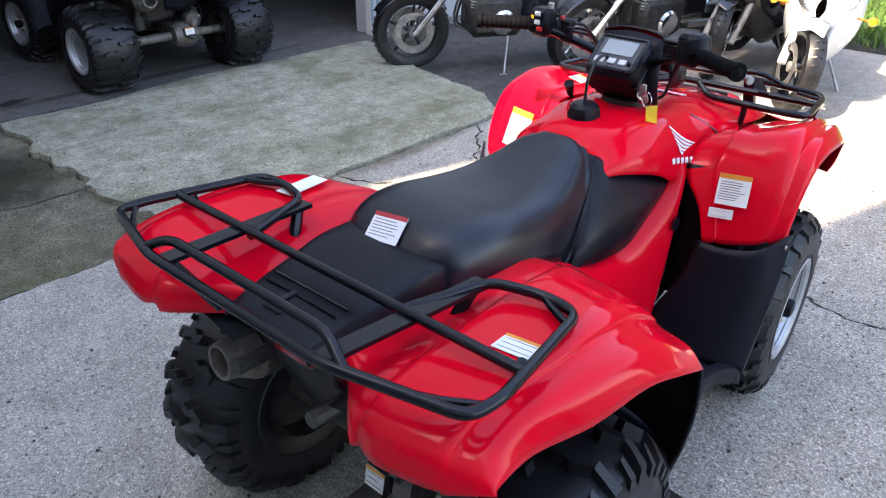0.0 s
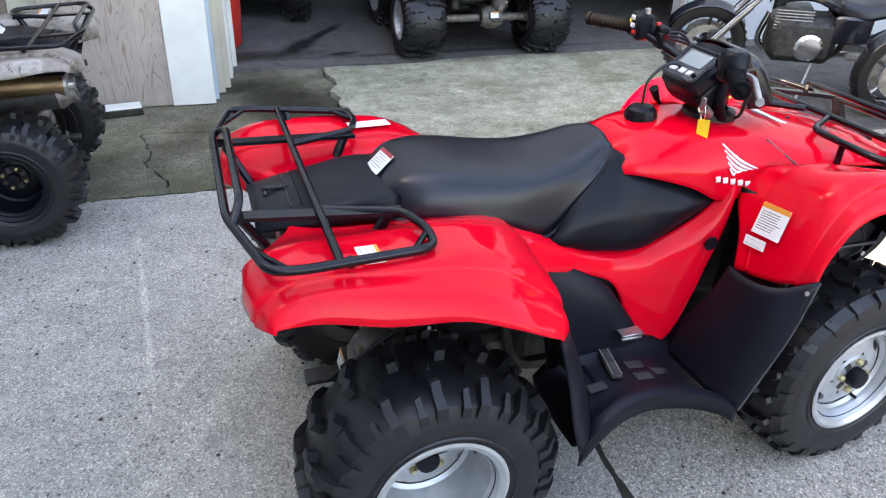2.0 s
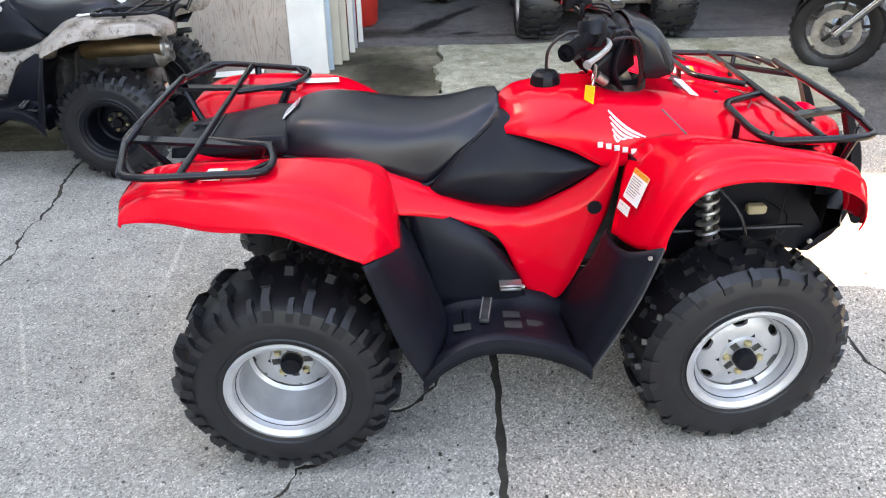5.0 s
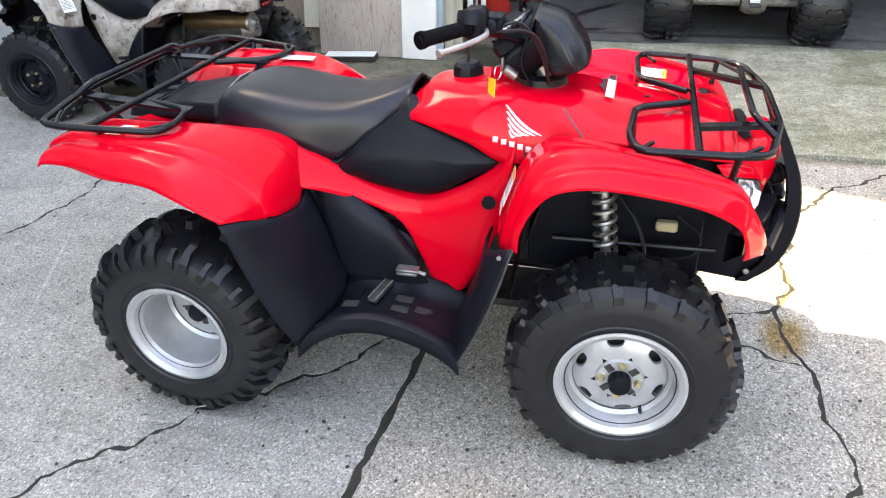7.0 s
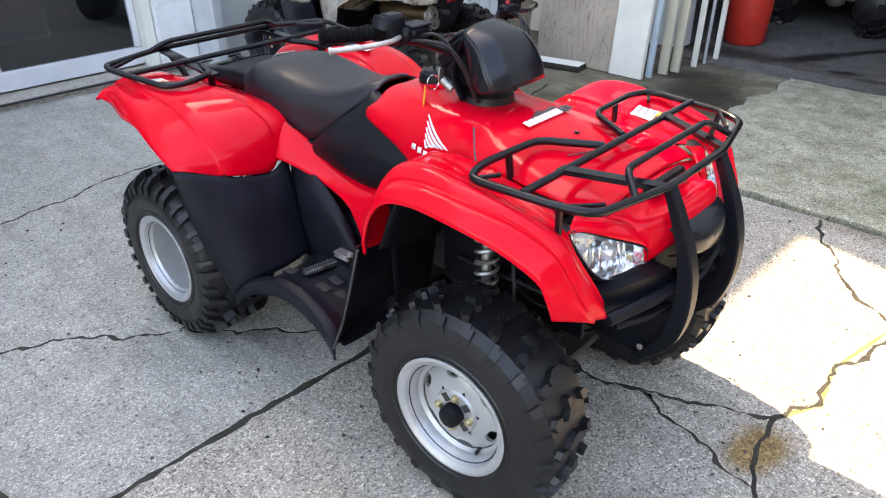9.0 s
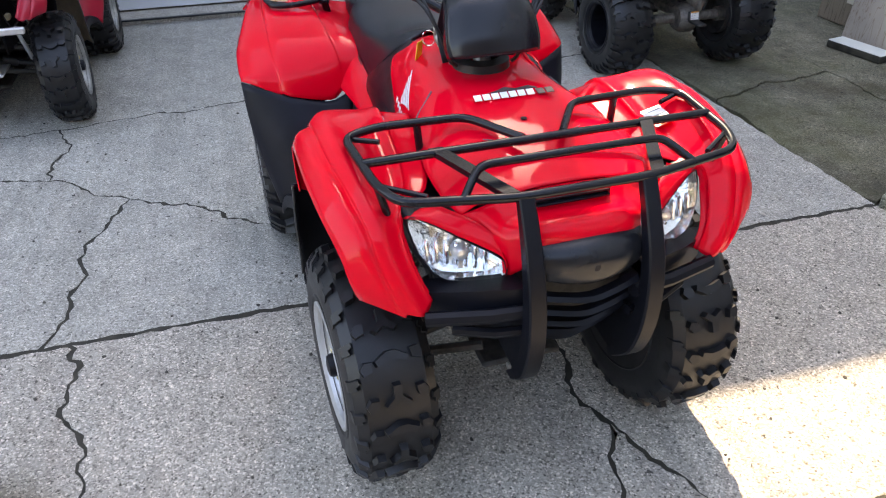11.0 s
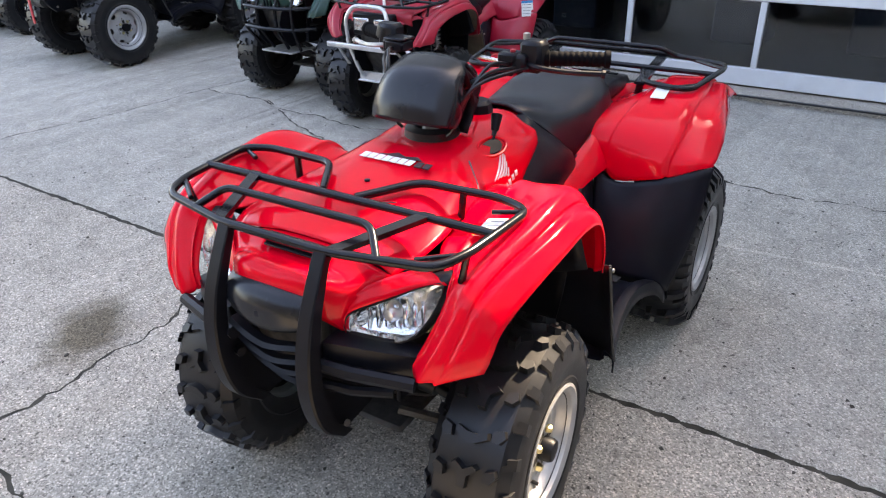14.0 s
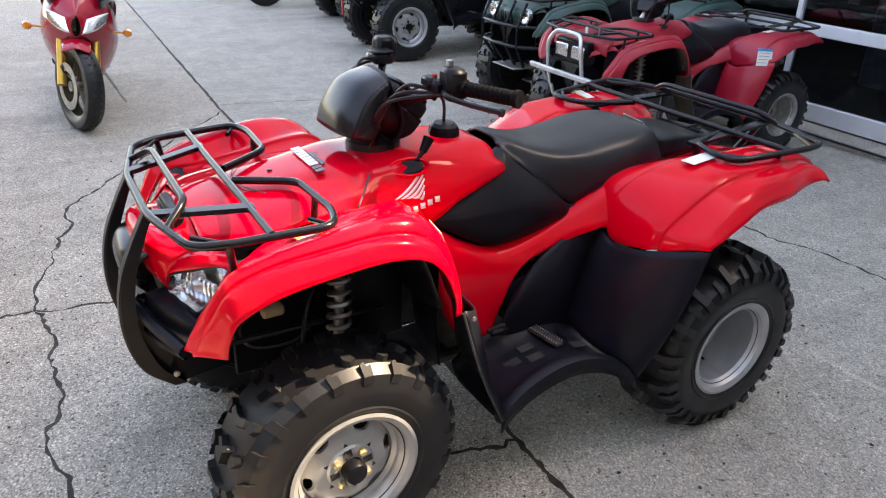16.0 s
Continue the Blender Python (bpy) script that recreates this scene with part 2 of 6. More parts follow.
GLASS = lens_glass("headlamp_glass", (1.0, 1.0, 1.0), 0.0)
GLASS.node_tree.nodes["Principled BSDF"].inputs["IOR"].default_value = 1.12
REFLECTOR = plain("bright_reflector", (0.86, 0.87, 0.88), 0.10, metal=0.95, var=0.10, scale=60, grain=0.9, gscale=55)
SATIN = plain("satin_black_plastic", (0.009, 0.010, 0.013), 0.24, spec=0.36, var=0.15, scale=9, grain=0.08, gscale=500)
PANE = lens_glass("window_glass", (0.55, 0.60, 0.64), 0.02)
PANE.node_tree.nodes["Principled BSDF"].inputs["IOR"].default_value = 1.7


def camo_material():
    """Printed woodland pattern: bark greys, leaf browns, dark twigs."""
    m, nt, b = nodes_of("camouflage_print")
    a = noise_node(nt, 6, 6, 0.72)
    c = ramp(nt, a.outputs[0], [(0.34, (0.12, 0.095, 0.07)), (0.45, (0.27, 0.225, 0.185)), (0.54, (0.38, 0.335, 0.29)), (0.64, (0.20, 0.155, 0.12))])
    c.color_ramp.interpolation = "EASE"
    w = noise_node(nt, 17, 7, 0.8)
    d = ramp(nt, w.outputs[0], [(0.57, 0.0), (0.62, 0.9)])
    nt.links.new(mix(nt, d.outputs[0], c.outputs[0], (0.03, 0.025, 0.02)), b.inputs["Base Color"])
    b.inputs["Roughness"].default_value = 0.38
    return m


CAMO = camo_material()


def wood_material(name, lo, hi, scale=3.0):
    """Rotary-cut plywood face: wavy upright grain bands, faded and dirty towards one edge."""
    m, nt, b = nodes_of(name)
    tc = nt.nodes.new("ShaderNodeTexCoord")
    mp = nt.nodes.new("ShaderNodeMapping")
    mp.inputs["Scale"].default_value = (1.0, 1.0, 0.14)
    nt.links.new(tc.outputs["Object"], mp.inputs[0])
    w = nt.nodes.new("ShaderNodeTexNoise")
    w.inputs["Scale"].default_value, w.inputs["Detail"].default_value = scale * 4, 2
    w.inputs["Distortion"].default_value = 1.2
    nt.links.new(mp.outputs[0], w.inputs["Vector"])
    sn = nt.nodes.new("ShaderNodeMath")
    sn.operation = "MULTIPLY"
    sn.inputs[1].default_value = 60
    nt.links.new(w.outputs[0], sn.inputs[0])
    si = nt.nodes.new("ShaderNodeMath")
    si.operation = "SINE"
    nt.links.new(sn.outputs[0], si.inputs[0])
    r = ramp(nt, si.outputs[0], [(0.0, hi), (0.75, hi), (1.0, lo)])
    st = noise_node(nt, 1.5, 6)
    nt.links.new(mix(nt, 1.0, r.outputs[0], ramp(nt, st.outputs[0], [(0.3, 0.65), (0.7, 1.1)]).outputs[0], "MULTIPLY"), b.inputs["Base Color"])
    b.inputs["Roughness"].default_value = 0.75
    bump(nt, b, si.outputs[0], 0.15, 0.001)
    return m


FRAMEWHITE = plain("white_frame_paint", (0.66, 0.67, 0.68), 0.4, var=0.08, scale=4)
PLY = wood_material("plywood", (0.33, 0.24, 0.18), (0.48, 0.40, 0.33))
BOARD = plain("painted_board", (0.76, 0.74, 0.66), 0.6, var=0.12, scale=3, grain=0.2, gscale=80)
CREAM = plain("cream_board", (0.55, 0.50, 0.38), 0.65, var=0.12, scale=4, grain=0.2, gscale=80)
PALEBLUE = plain("pale_blue_paint", (0.45, 0.55, 0.60), 0.5, var=0.1, scale=5)
BLOCK = plain("painted_block", (0.72, 0.73, 0.72), 0.6, var=0.1, scale=5, grain=0.4, gscale=60)
GREYPANEL = plain("grey_metal_panel", (0.55, 0.57, 0.58), 0.45, metal=0.2, var=0.12, scale=4)
# near black: the darkness of the unlit rooms is put into this colour
UNLITROOM = plain("unlit_room_black", (0.03, 0.03, 0.03), 0.8, var=0.3, scale=2)
WALLPAINT = plain("wall_paint", (0.55, 0.56, 0.55), 0.7, var=0.1, scale=2, grain=0.2, gscale=50)
GRASS = plain("grass_blade", (0.09, 0.17, 0.03), 0.6, var=0.35, scale=3)


# ---------------------------------------------------------------- mesh tools
class Geo:
    """Collects vertices and faces of one mesh."""

    def __init__(self):
        self.v, self.f = [], []

    def add(self, v, f, m=None):
        o = len(self.v)
        self.v += [tuple(m @ Vector(p)) if m else tuple(p) for p in v]
        self.f += [tuple(i + o for i in q) for q in f]
        return self

    def mirror(self):
        g = Geo()
        g.v = [(x, -y, z) for x, y, z in self.v]
        g.f = [tuple(reversed(q)) for q in self.f]
        return g

    def box(self, c, s, bevel=0.0, m=None):
        b = min(bevel, min(s) * 0.49)
        h = [x / 2 for x in s]
        if b <= 0:
            v = [(c[0] + i * h[0], c[1] + j * h[1], c[2] + k * h[2]) for i in (-1, 1) for j in (-1, 1) for k in (-1, 1)]
            f = [(0, 1, 3, 2), (4, 6, 7, 5), (0, 4, 5, 1), (2, 3, 7, 6), (0, 2, 6, 4), (1, 5, 7, 3)]
            return self.add(v, f, m)
        bm = bmesh.new()
        for i in (-1, 1):
            for j in (-1, 1):
                for k in (-1, 1):
                    for a in range(3):
                        p = [i * (h[0] - b), j * (h[1] - b), k * (h[2] - b)]
                        p[a] += (i, j, k)[a] * b
                        bm.verts.new(Vector(p) + Vector(c))
        bmesh.ops.convex_hull(bm, input=bm.verts)
        bm.verts.index_update()
        self.add([v.co for v in bm.verts], [[v.index for v in q.verts] for q in bm.faces], m)
        bm.free()
        return self

    def grid(self, rows, closed=False, flip=False):
        n, k = len(rows), len(rows[0])
        f = []
        for i in range(n - 1):
            for j in range(k if closed else k - 1):
                q = (i * k + j, i * k + (j + 1) % k, (i + 1) * k + (j + 1) % k, (i + 1) * k + j)
                f.append(tuple(reversed(q)) if flip else q)
        return self.add([p for r in rows for p in r], f)

    def loft(self, sections, nu=4, nv=4, flip=False, closed=False):
        """A smooth skin through sections of equal point count."""
        dense = [smooth_line(s, nv, closed) for s in sections]
        cols = [smooth_line([d[j] for d in dense], nu) for j in range(len(dense[0]))]
        rows = [[c[i] for c in cols] for i in range(len(cols[0]))]
        return self.grid(rows, closed, flip)

    def tube(self, pts, r, n=8, fillet=0.0, closed=False, caps=True, taper=None):
        pts = [Vector(p) for p in pts]
        if fillet:
            pts = round_corners(pts, fillet, closed)
        k = len(pts)
        rings, up = [], None
        for i in range(k):
            a = pts[i - 1] if i or closed else pts[i]
            b = pts[(i + 1) % k] if i < k - 1 or closed else pts[i]
            d = (b - a).normalized()
            if up is None:
                up = d.orthogonal().normalized()
            up = (up - d * up.dot(d)).normalized()
            side = d.cross(up)
            rr = r if taper is None else r + (taper - r) * i / (k - 1)
            rings.append([pts[i] + (up * math.cos(t) + side * math.sin(t)) * rr for t in (2 * math.pi * j / n for j in range(n))])
        if closed:
            rings.append(rings[0])
        base = len(self.v)
        self.grid(rings, True)
        if caps and not closed:
            self.f.append(tuple(base + j for j in reversed(range(n))))
            self.f.append(tuple(base + (k - 1) * n + j for j in range(n)))
        return self

    def lathe(self, prof, n=32, m=None, closed=False):
        """Turns (radius, along) about the y axis."""
        g = Geo()
        rows = [[(r * math.cos(t), a, r * math.sin(t)) for t in (2 * math.pi * j / n for j in range(n))] for r, a in (prof + prof[:1] if closed else prof)]
        g.grid(rows, True)
        return self.add(g.v, g.f, m)

    def prism(self, outline, a, b):
        """A plate whose outline is given on both faces."""
        n = len(outline)
        v = [Vector(p) + Vector(a) for p in outline] + [Vector(p) + Vector(b) for p in outline]
        f = [tuple(reversed(range(n))), tuple(range(n, 2 * n))] + [(i, (i + 1) % n, n + (i + 1) % n, n + i) for i in range(n)]
        return self.add(v, f)

    def mesh(self, name, mat, smooth=40):
        me = bpy.data.meshes.new(name)
        me.from_pydata(self.v, [], self.f)
        if mat:
            me.materials.append(mat)
        bm = bmesh.new()
        bm.from_mesh(me)
        bmesh.ops.remove_doubles(bm, verts=bm.verts, dist=1e-5)
        bmesh.ops.recalc_face_normals(bm, faces=bm.faces)
        for e in bm.edges:
            e.smooth = not (len(e.link_faces) == 2 and e.calc_face_angle(0) > radians(smooth))
        for q in bm.faces:
            q.smooth = True
        bm.to_mesh(me)
        bm.free()
        return me


def smooth_line(p, n, closed=False):
    """Catmull-Rom through the points, n steps a span."""
    p = [Vector(q) for q in p]
    k = len(p)
    if n <= 1:
        return p
    out = []
    for i in range(k if closed else k - 1):
        a = p[i - 1] if i or closed else p[0] * 2 - p[1]
        b, c = p[i], p[(i + 1) % k]
        d = p[(i + 2) % k] if i < k - 2 or closed else p[-1] * 2 - p[-2]
        for s in range(n):
            t = s / n
            out.append(0.5 * ((2 * b) + (c - a) * t + (2 * a - 5 * b + 4 * c - d) * t * t + (3 * b - a - 3 * c + d) * t ** 3))
    if not closed:
        out.append(p[-1])
    return out


def round_corners(p, r, closed=False):
    out, k = [], len(p)
    for i in range(k):
        if not closed and i in (0, k - 1):
            out.append(p[i])
            continue
        a, b, c = p[i - 1], p[i], p[(i + 1) % k]
        rr = min(r, (a - b).length * 0.45, (c - b).length * 0.45)
        s, e = b + (a - b).normalized() * rr, b + (c - b).normalized() * rr
        for j in range(5):
            t = j / 4
            out.append(s * (1 - t) ** 2 + b * 2 * t * (1 - t) + e * t * t)
    return out


def empty(name, m, label, category, group=""):
    ob = new(name)
    ob.matrix_world = m
    return tagged(ob, label, category, group)


def part(name, geo, mat, parent, label="", m=None, thick=0.0, smooth=40):
    """One mesh object under a thing or under a part."""
    me = geo if isinstance(geo, bpy.types.Mesh) else geo.mesh(name, mat, smooth)
    ob = new(name, me)
    ob.parent = parent
    if m:
        ob.matrix_basis = m
    if thick:
        s = ob.modifiers.new("thickness", "SOLIDIFY")
        s.thickness, s.offset = thick, -1
    if label:
        tagged(ob, label)
    return ob


def thing(name, geo, mat, label, category, group="", kind="", m=None, smooth=40):
    ob = part(name, geo, mat, None, m=m, smooth=smooth)
    return tagged(ob, label, category, group, kind)


def both(name, geo, mat, parent, label="", thick=0.0, smooth=40):
    """A part and its mirror image on the other side."""
    return part(name, geo, mat, parent, label, thick=thick, smooth=smooth), part(name, geo.mirror(), mat, parent, label, thick=thick, smooth=smooth)

# ---------------------------------------------------------------- ground
from mathutils.geometry import tessellate_polygon

ground = tagged(new("ground", Geo().grid([[(-400, -400, -0.05), (-400, 400, -0.05)], [(400, -400, -0.05), (400, 400, -0.05)]]).mesh("ground", ASPHALT)),
                "dark worn asphalt lot under cracked concrete slabs", "ground", kind="structure")

# corners where cracks and joints of the slabs meet
NODE = dict(
    ja=(0.57, 1.85), jb=(0.59, 0.255), jc=(0.59, -0.01), jk=(0.59, -1.30), jd=(0.59, -1.40), je=(0.60, -3.90), jf=(0.60, -4.07), jg=(0.58, -12),
    a1=(0.0, -0.60), n1=(-0.38, -1.20), n2=(-0.66, -1.57), b0=(-1.56, 1.82), b1=(-1.47, 0.28), b2=(-1.40, -0.66), b3=(-1.26, -1.62),
    b4=(-1.18, -2.26), b5=(-1.34, -3.18), b6=(-1.34, -3.81), w0=(-4.4, 1.80), w1=(-4.4, -3.4), w2=(-4.4, -12),
    d1=(1.38, 0.23), n4=(1.74, 0.385), n5=(1.82, 0.55), n6=(1.79, 0.76), d2=(1.86, 1.12), d3=(1.36, 1.855), d4=(2.1, 1.52), d5=(2.52, 1.87), e0=(12, 1.9), e1=(12, -0.5), e2=(12, -12),
    c1=(1.81, 0.08), n3=(1.91, -1.22), c2=(1.37, -1.20), c3=(1.73, -2.32), c4=(2.10, -1.20), c5=(1.89, -0.4))
SLABS = ["ja b0 b1 b2 b3 n2 n1 a1 jc jb", "jc a1 n1 jd jk", "n1 n2 b5 b6 jf je jd", "n2 b3 b4 b5", "b0 w0 w1 b6 b5 b4 b3 b2 b1", "b6 w1 w2 jg jf",
         "ja jb d1 n4 n5 n6 d2 d3", "jb jc jk c2 n3 c5 c1 d1", "d1 c1 n4", "jk jd je c3 n3 c2", "d3 d2 d4 d5", "d5 d4 d2 n6 n5 n4 c1 c5 n3 c4 e1 e0", "n3 c3 je jf jg e2 e1 c4"]
STRAIGHT = {"j", "w", "e"}


def crack_line(a, b):
    """The jagged line of a crack between two corners, the same from both sides; joints stay straight."""
    (p, q), turn = ((a, b), False) if a < b else ((b, a), True)
    p0, p1 = Vector(NODE[p]), Vector(NODE[q])
    straight = p[0] == q[0] and p[0] in STRAIGHT or {p, q} <= {"ja", "b0", "w0", "d3", "d5", "e0"}
    rng = random.Random(p + q)
    pts = [p0, p1]
    for level in range(max(1, min(7, int(math.log2((p1 - p0).length / 0.022))))):
        amp = (0.006 if straight else min(0.085, 0.11 * (p1 - p0).length)) * 0.58 ** level
        out = [pts[0]]
        for s, e in zip(pts, pts[1:]):
            d = e - s
            out += [(s + e) / 2 + Vector((-d.y, d.x)).normalized() * rng.uniform(-1, 1) * min(amp, d.length * 0.28), e]
        pts = out
    return pts[::-1] if turn else pts


def slab_geo(line, gap, z, thick, rng):
    """A slab with an uneven, slightly eroded arris and a true edge."""
    n = len(line)
    area = sum(line[i - 1].x * line[i].y - line[i].x * line[i - 1].y for i in range(n))
    if area < 0:
        line, gap = line[::-1], gap[::-1]
    inner, rim = [], []
    for i in range(n):
        d = line[(i + 1) % n] - line[i - 1]
        nrm = Vector((-d.y, d.x)).normalized() if d.length > 1e-6 else Vector((0, 0))
        g = gap[i % len(gap)] * rng.uniform(0.35, 1.4) ** (1.0 if gap[i % len(gap)] > 0.008 else 1.6)
        rim.append(line[i] + nrm * g)
        inner.append(line[i] + nrm * (g + 0.0008 + 0.0016 * rng.random()))
    v = [(p.x, p.y, z) for p in inner] + [(p.x, p.y, z - 0.001) for p in rim] + [(p.x, p.y, z - thick) for p in rim]
    f = [tuple(t) for t in tessellate_polygon([[Vector((p.x, p.y, 0)) for p in inner]])]
    for k in (0, n):
        f += [(k + i, k + n + i, k + n + (i + 1) % n, k + (i + 1) % n) for i in range(n)]
    g = Geo()
    g.add(v, f)
    return g


rng = random.Random(5)
pavement = tagged(new("pavement", Geo().grid([[(-4.4, -12, -0.0022), (-4.4, 1.80, -0.0022)], [(12, -12, -0.0022), (12, 1.90, -0.0022)]]).mesh("pavement", DIRT)),
                  "dirt-filled bed under grey cracked concrete slabs", "pavement", kind="structure")
for names in SLABS:
    ids = names.split()
    line, gap = [], []
    for a, b in zip(ids, ids[1:] + ids[:1]):
        line += crack_line(a, b)[:-1]
        gap += [0.0128 if a[0] == b[0] == "j" or {a, b} <= {"ja", "b0", "w0", "d3", "d5", "e0"} else 0.0078] * (len(line) - len(gap))
    part("concrete_slab", slab_geo(line, gap, rng.uniform(-0.0006, 0.0), 0.05, rng), CONC_F if max(NODE[i][0] for i in ids) < 0.7 else CONC, pavement, smooth=30)

# the apron before the garage, with its broken edge, and the lower damp strip beside it
NODE.update(p0=(0.53, 1.89), p1=(0.40, 2.3), p2=(0.42, 2.75), p3=(0.345, 3.35), p8=(0.43, 3.65), p4=(0.39, 3.98), p5=(3.55, 4.06), p6=(3.14, 2.72), p7=(2.84, 1.91),
            q0=(-4.4, 1.84), q1=(-4.4, 4.1), q2=(0.39, 4.1), q3=(-0.87, 2.775), q4=(0.40, 2.70), q5=(-0.66, 1.87), q6=(-4.4, 2.82))
for ids, mat, z, g in (("p0 p1 p2 p3 p8 p4 p5 p6 p7".split(), CONC_N, 0.012, 0.006), ("p0 q5 q3 q4 p1".split(), CONC_D, -0.022, 0.006),
                       ("q5 q0 q6 q3".split(), CONC_D, -0.016, 0.006), ("q3 q6 q1 q2 p4 p8 p3 p2 q4".split(), CONC_D, -0.02, 0.006)):
    line = []
    for a, b in zip(ids, ids[1:] + ids[:1]):
        line += crack_line(a, b)[:-1]
    part("concrete_slab", slab_geo(line, [g], z, 0.06, rng), mat, pavement, smooth=30)

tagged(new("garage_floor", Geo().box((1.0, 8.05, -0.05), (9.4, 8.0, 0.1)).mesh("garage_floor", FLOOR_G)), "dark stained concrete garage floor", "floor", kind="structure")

# ---------------------------------------------------------------- buildings
ROOF = 9.0


def wall(name, c, s, mat, label):
    return tagged(new(name, Geo().box(c, s).mesh(name, mat)), label, "wall", kind="structure")


wall("wall_garage_left", (-2.05, 4.38, ROOF / 2), (2.80, 0.18, ROOF), WALLPAINT, "pale painted wall beside the garage door")
wall("wall_garage_right", (7.42, 4.38, ROOF / 2), (7.3, 0.18, ROOF), WALLPAINT, "pale painted wall beside the garage door")
wall("wall_garage_over", (1.56, 4.38, (ROOF + 2.6) / 2), (4.42, 0.18, ROOF - 2.6), WALLPAINT, "pale wall above the open garage door")
# garage shell, coloured near black for the shade inside
wall("wall_garage_back", (1.3, 12.1, 1.6), (9.2, 0.15, 3.2), UNLITROOM, "dark back wall of the garage")
wall("wall_garage_west", (-3.3, 8.25, 1.6), (0.15, 7.7, 3.2), UNLITROOM, "dark side wall of the garage")
wall("wall_garage_east", (5.8, 8.25, 1.6), (0.15, 7.7, 3.2), UNLITROOM, "dark side wall of the garage")
tagged(new("ceiling", Geo().box((1.25, 8.25, 3.25), (9.4, 7.9, 0.12)).mesh("ceiling", UNLITROOM)), "dark garage ceiling", "ceiling", kind="structure")
# glazed front of the showroom, with unseen upper walls added to shape the sun patch
GX = -3.40
over = [(GX, y, z) for y, z in ((-12.0, 2.6), (1.27, 2.6), (1.27, 12.0), (-12.0, 12.0))]
tagged(new("wall_showroom_over", Geo().prism(over, (-0.2, 0, 0), (0, 0, 0)).mesh("wall_showroom_over", WALLPAINT)), "pale upper wall above the glazed showroom door", "wall", kind="structure")
# unseen tops: the low stretch passes the sun, the tall one blocks it
wall("wall_link", (GX - 0.1, 2.07, 2.675), (0.2, 1.59, 5.35), WALLPAINT, "pale rendered wall of the low link between two taller blocks")
wall("wall_corner", (GX - 0.1, 6.34, 6.0), (0.2, 6.94, 12.0), WALLPAINT, "pale rendered wall of the taller corner block")
# unseen, added to cut low light on the quad's front and underside
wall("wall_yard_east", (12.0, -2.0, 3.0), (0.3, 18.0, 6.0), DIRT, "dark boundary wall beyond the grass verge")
wall("wall_showroom_far", (GX - 0.1, -9.05, 1.3), (0.2, 5.9, 2.6), WALLPAINT, "pale wall beyond the glazed door")
wall("wall_showroom_back", (GX - 5.0, -4.6, 1.3), (0.1, 11.8, 2.6), UNLITROOM, "dark back wall of the showroom")
wall("wall_showroom_side", (GX - 2.6, 1.3, 1.3), (4.8, 0.1, 2.6), UNLITROOM, "dark side wall of the showroom")
wall("wall_showroom_south", (GX - 2.6, -10.5, 1.3), (4.8, 0.1, 2.6), UNLITROOM, "dark side wall of the showroom")
tagged(new("ceiling", Geo().box((GX - 2.6, -4.6, 2.66), (4.9, 11.9, 0.1)).mesh("ceiling", UNLITROOM)), "dark showroom ceiling", "ceiling", kind="structure")
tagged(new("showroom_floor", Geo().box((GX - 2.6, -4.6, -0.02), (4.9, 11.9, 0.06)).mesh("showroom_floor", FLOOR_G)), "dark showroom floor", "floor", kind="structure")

glazed_door = tagged(new("door_glazed", Geo().box((GX, -2.57, 0.115), (0.06, 7.0, 0.13), 0.006).mesh("door_glazed", FRAMEWHITE)), "white-framed sectional glass garage door, closed", "garage door", kind="structure")
MULL = [0.905, -0.09, -1.085, -2.08, -3.075, -4.07, -5.065, -6.06]
PANES = [(0.18, 0.66), (0.75, 1.23), (1.32, 1.80), (1.89, 2.38)]
for z in (0.705, 1.275, 1.845, 2.42):
    part("rail", Geo().box((GX, -2.57, z), (0.06, 7.0, 0.09), 0.006), FRAMEWHITE, glazed_door)
for y in MULL:
    for k in range(4):
        z0, z1 = PANES[k]
        part("mullion", Geo().box((GX, y, (z0 + z1) / 2), (0.05, 0.045, z1 - z0 - 0.004), 0.005), FRAMEWHITE, glazed_door)
for a, b in zip(MULL, MULL[1:]):
    for k in range(4):
        z0, z1 = PANES[k]
        part("pane", Geo().box((GX, (a + b) / 2, (z0 + z1) / 2), (0.008, a - b - 0.047, z1 - z0 - 0.004)), PANE, glazed_door).visible_shadow = False
tagged(new("door_post", Geo().box((GX + 0.05, 0.975, 1.3), (0.12, 0.085, 2.6), 0.006).mesh("door_post", BOARD)), "white painted door frame post", "door frame", kind="structure")
pillar = tagged(new("block_pillar", Geo().box((GX + 0.0, 1.165, 2.6), (0.28, 0.27, 5.2)).mesh("block_pillar", DIRT)), "white painted concrete block pillar", "pillar", kind="structure")
for k in range(15):
    part("block", Geo().box((GX + 0.01, 1.17, 0.125 + k * 0.24), (0.30, 0.295, 0.2385), 0.003), BLOCK, pillar)
tagged(new("sill", Geo().box((GX + 0.1, -0.2, 0.012), (0.32, 3.6, 0.05), 0.008).mesh("sill", CONC)), "grey concrete door sill", "sill", kind="structure")

# ---------------------------------------------------------------- the quad bike
WHEEL_R = 0.305


# outlines of tread blocks: along the tread, across it
BLOCK_Y = [(-0.030, -0.009), (0.004, -0.010), (0.026, -0.030), (0.036, -0.020), (0.020, 0.0), (0.036, 0.020), (0.026, 0.030), (0.004, 0.010), (-0.030, 0.009)]
BLOCK_V = [(-0.016, -0.010), (0.004, -0.038), (0.020, -0.034), (0.010, -0.010), (0.010, 0.010), (0.020, 0.034), (0.004, 0.038), (-0.016, 0.010)]
BLOCK_S = [(-0.016, 0.043), (0.010, 0.046), (0.018, 0.066), (0.000, 0.072), (-0.018, 0.062)]
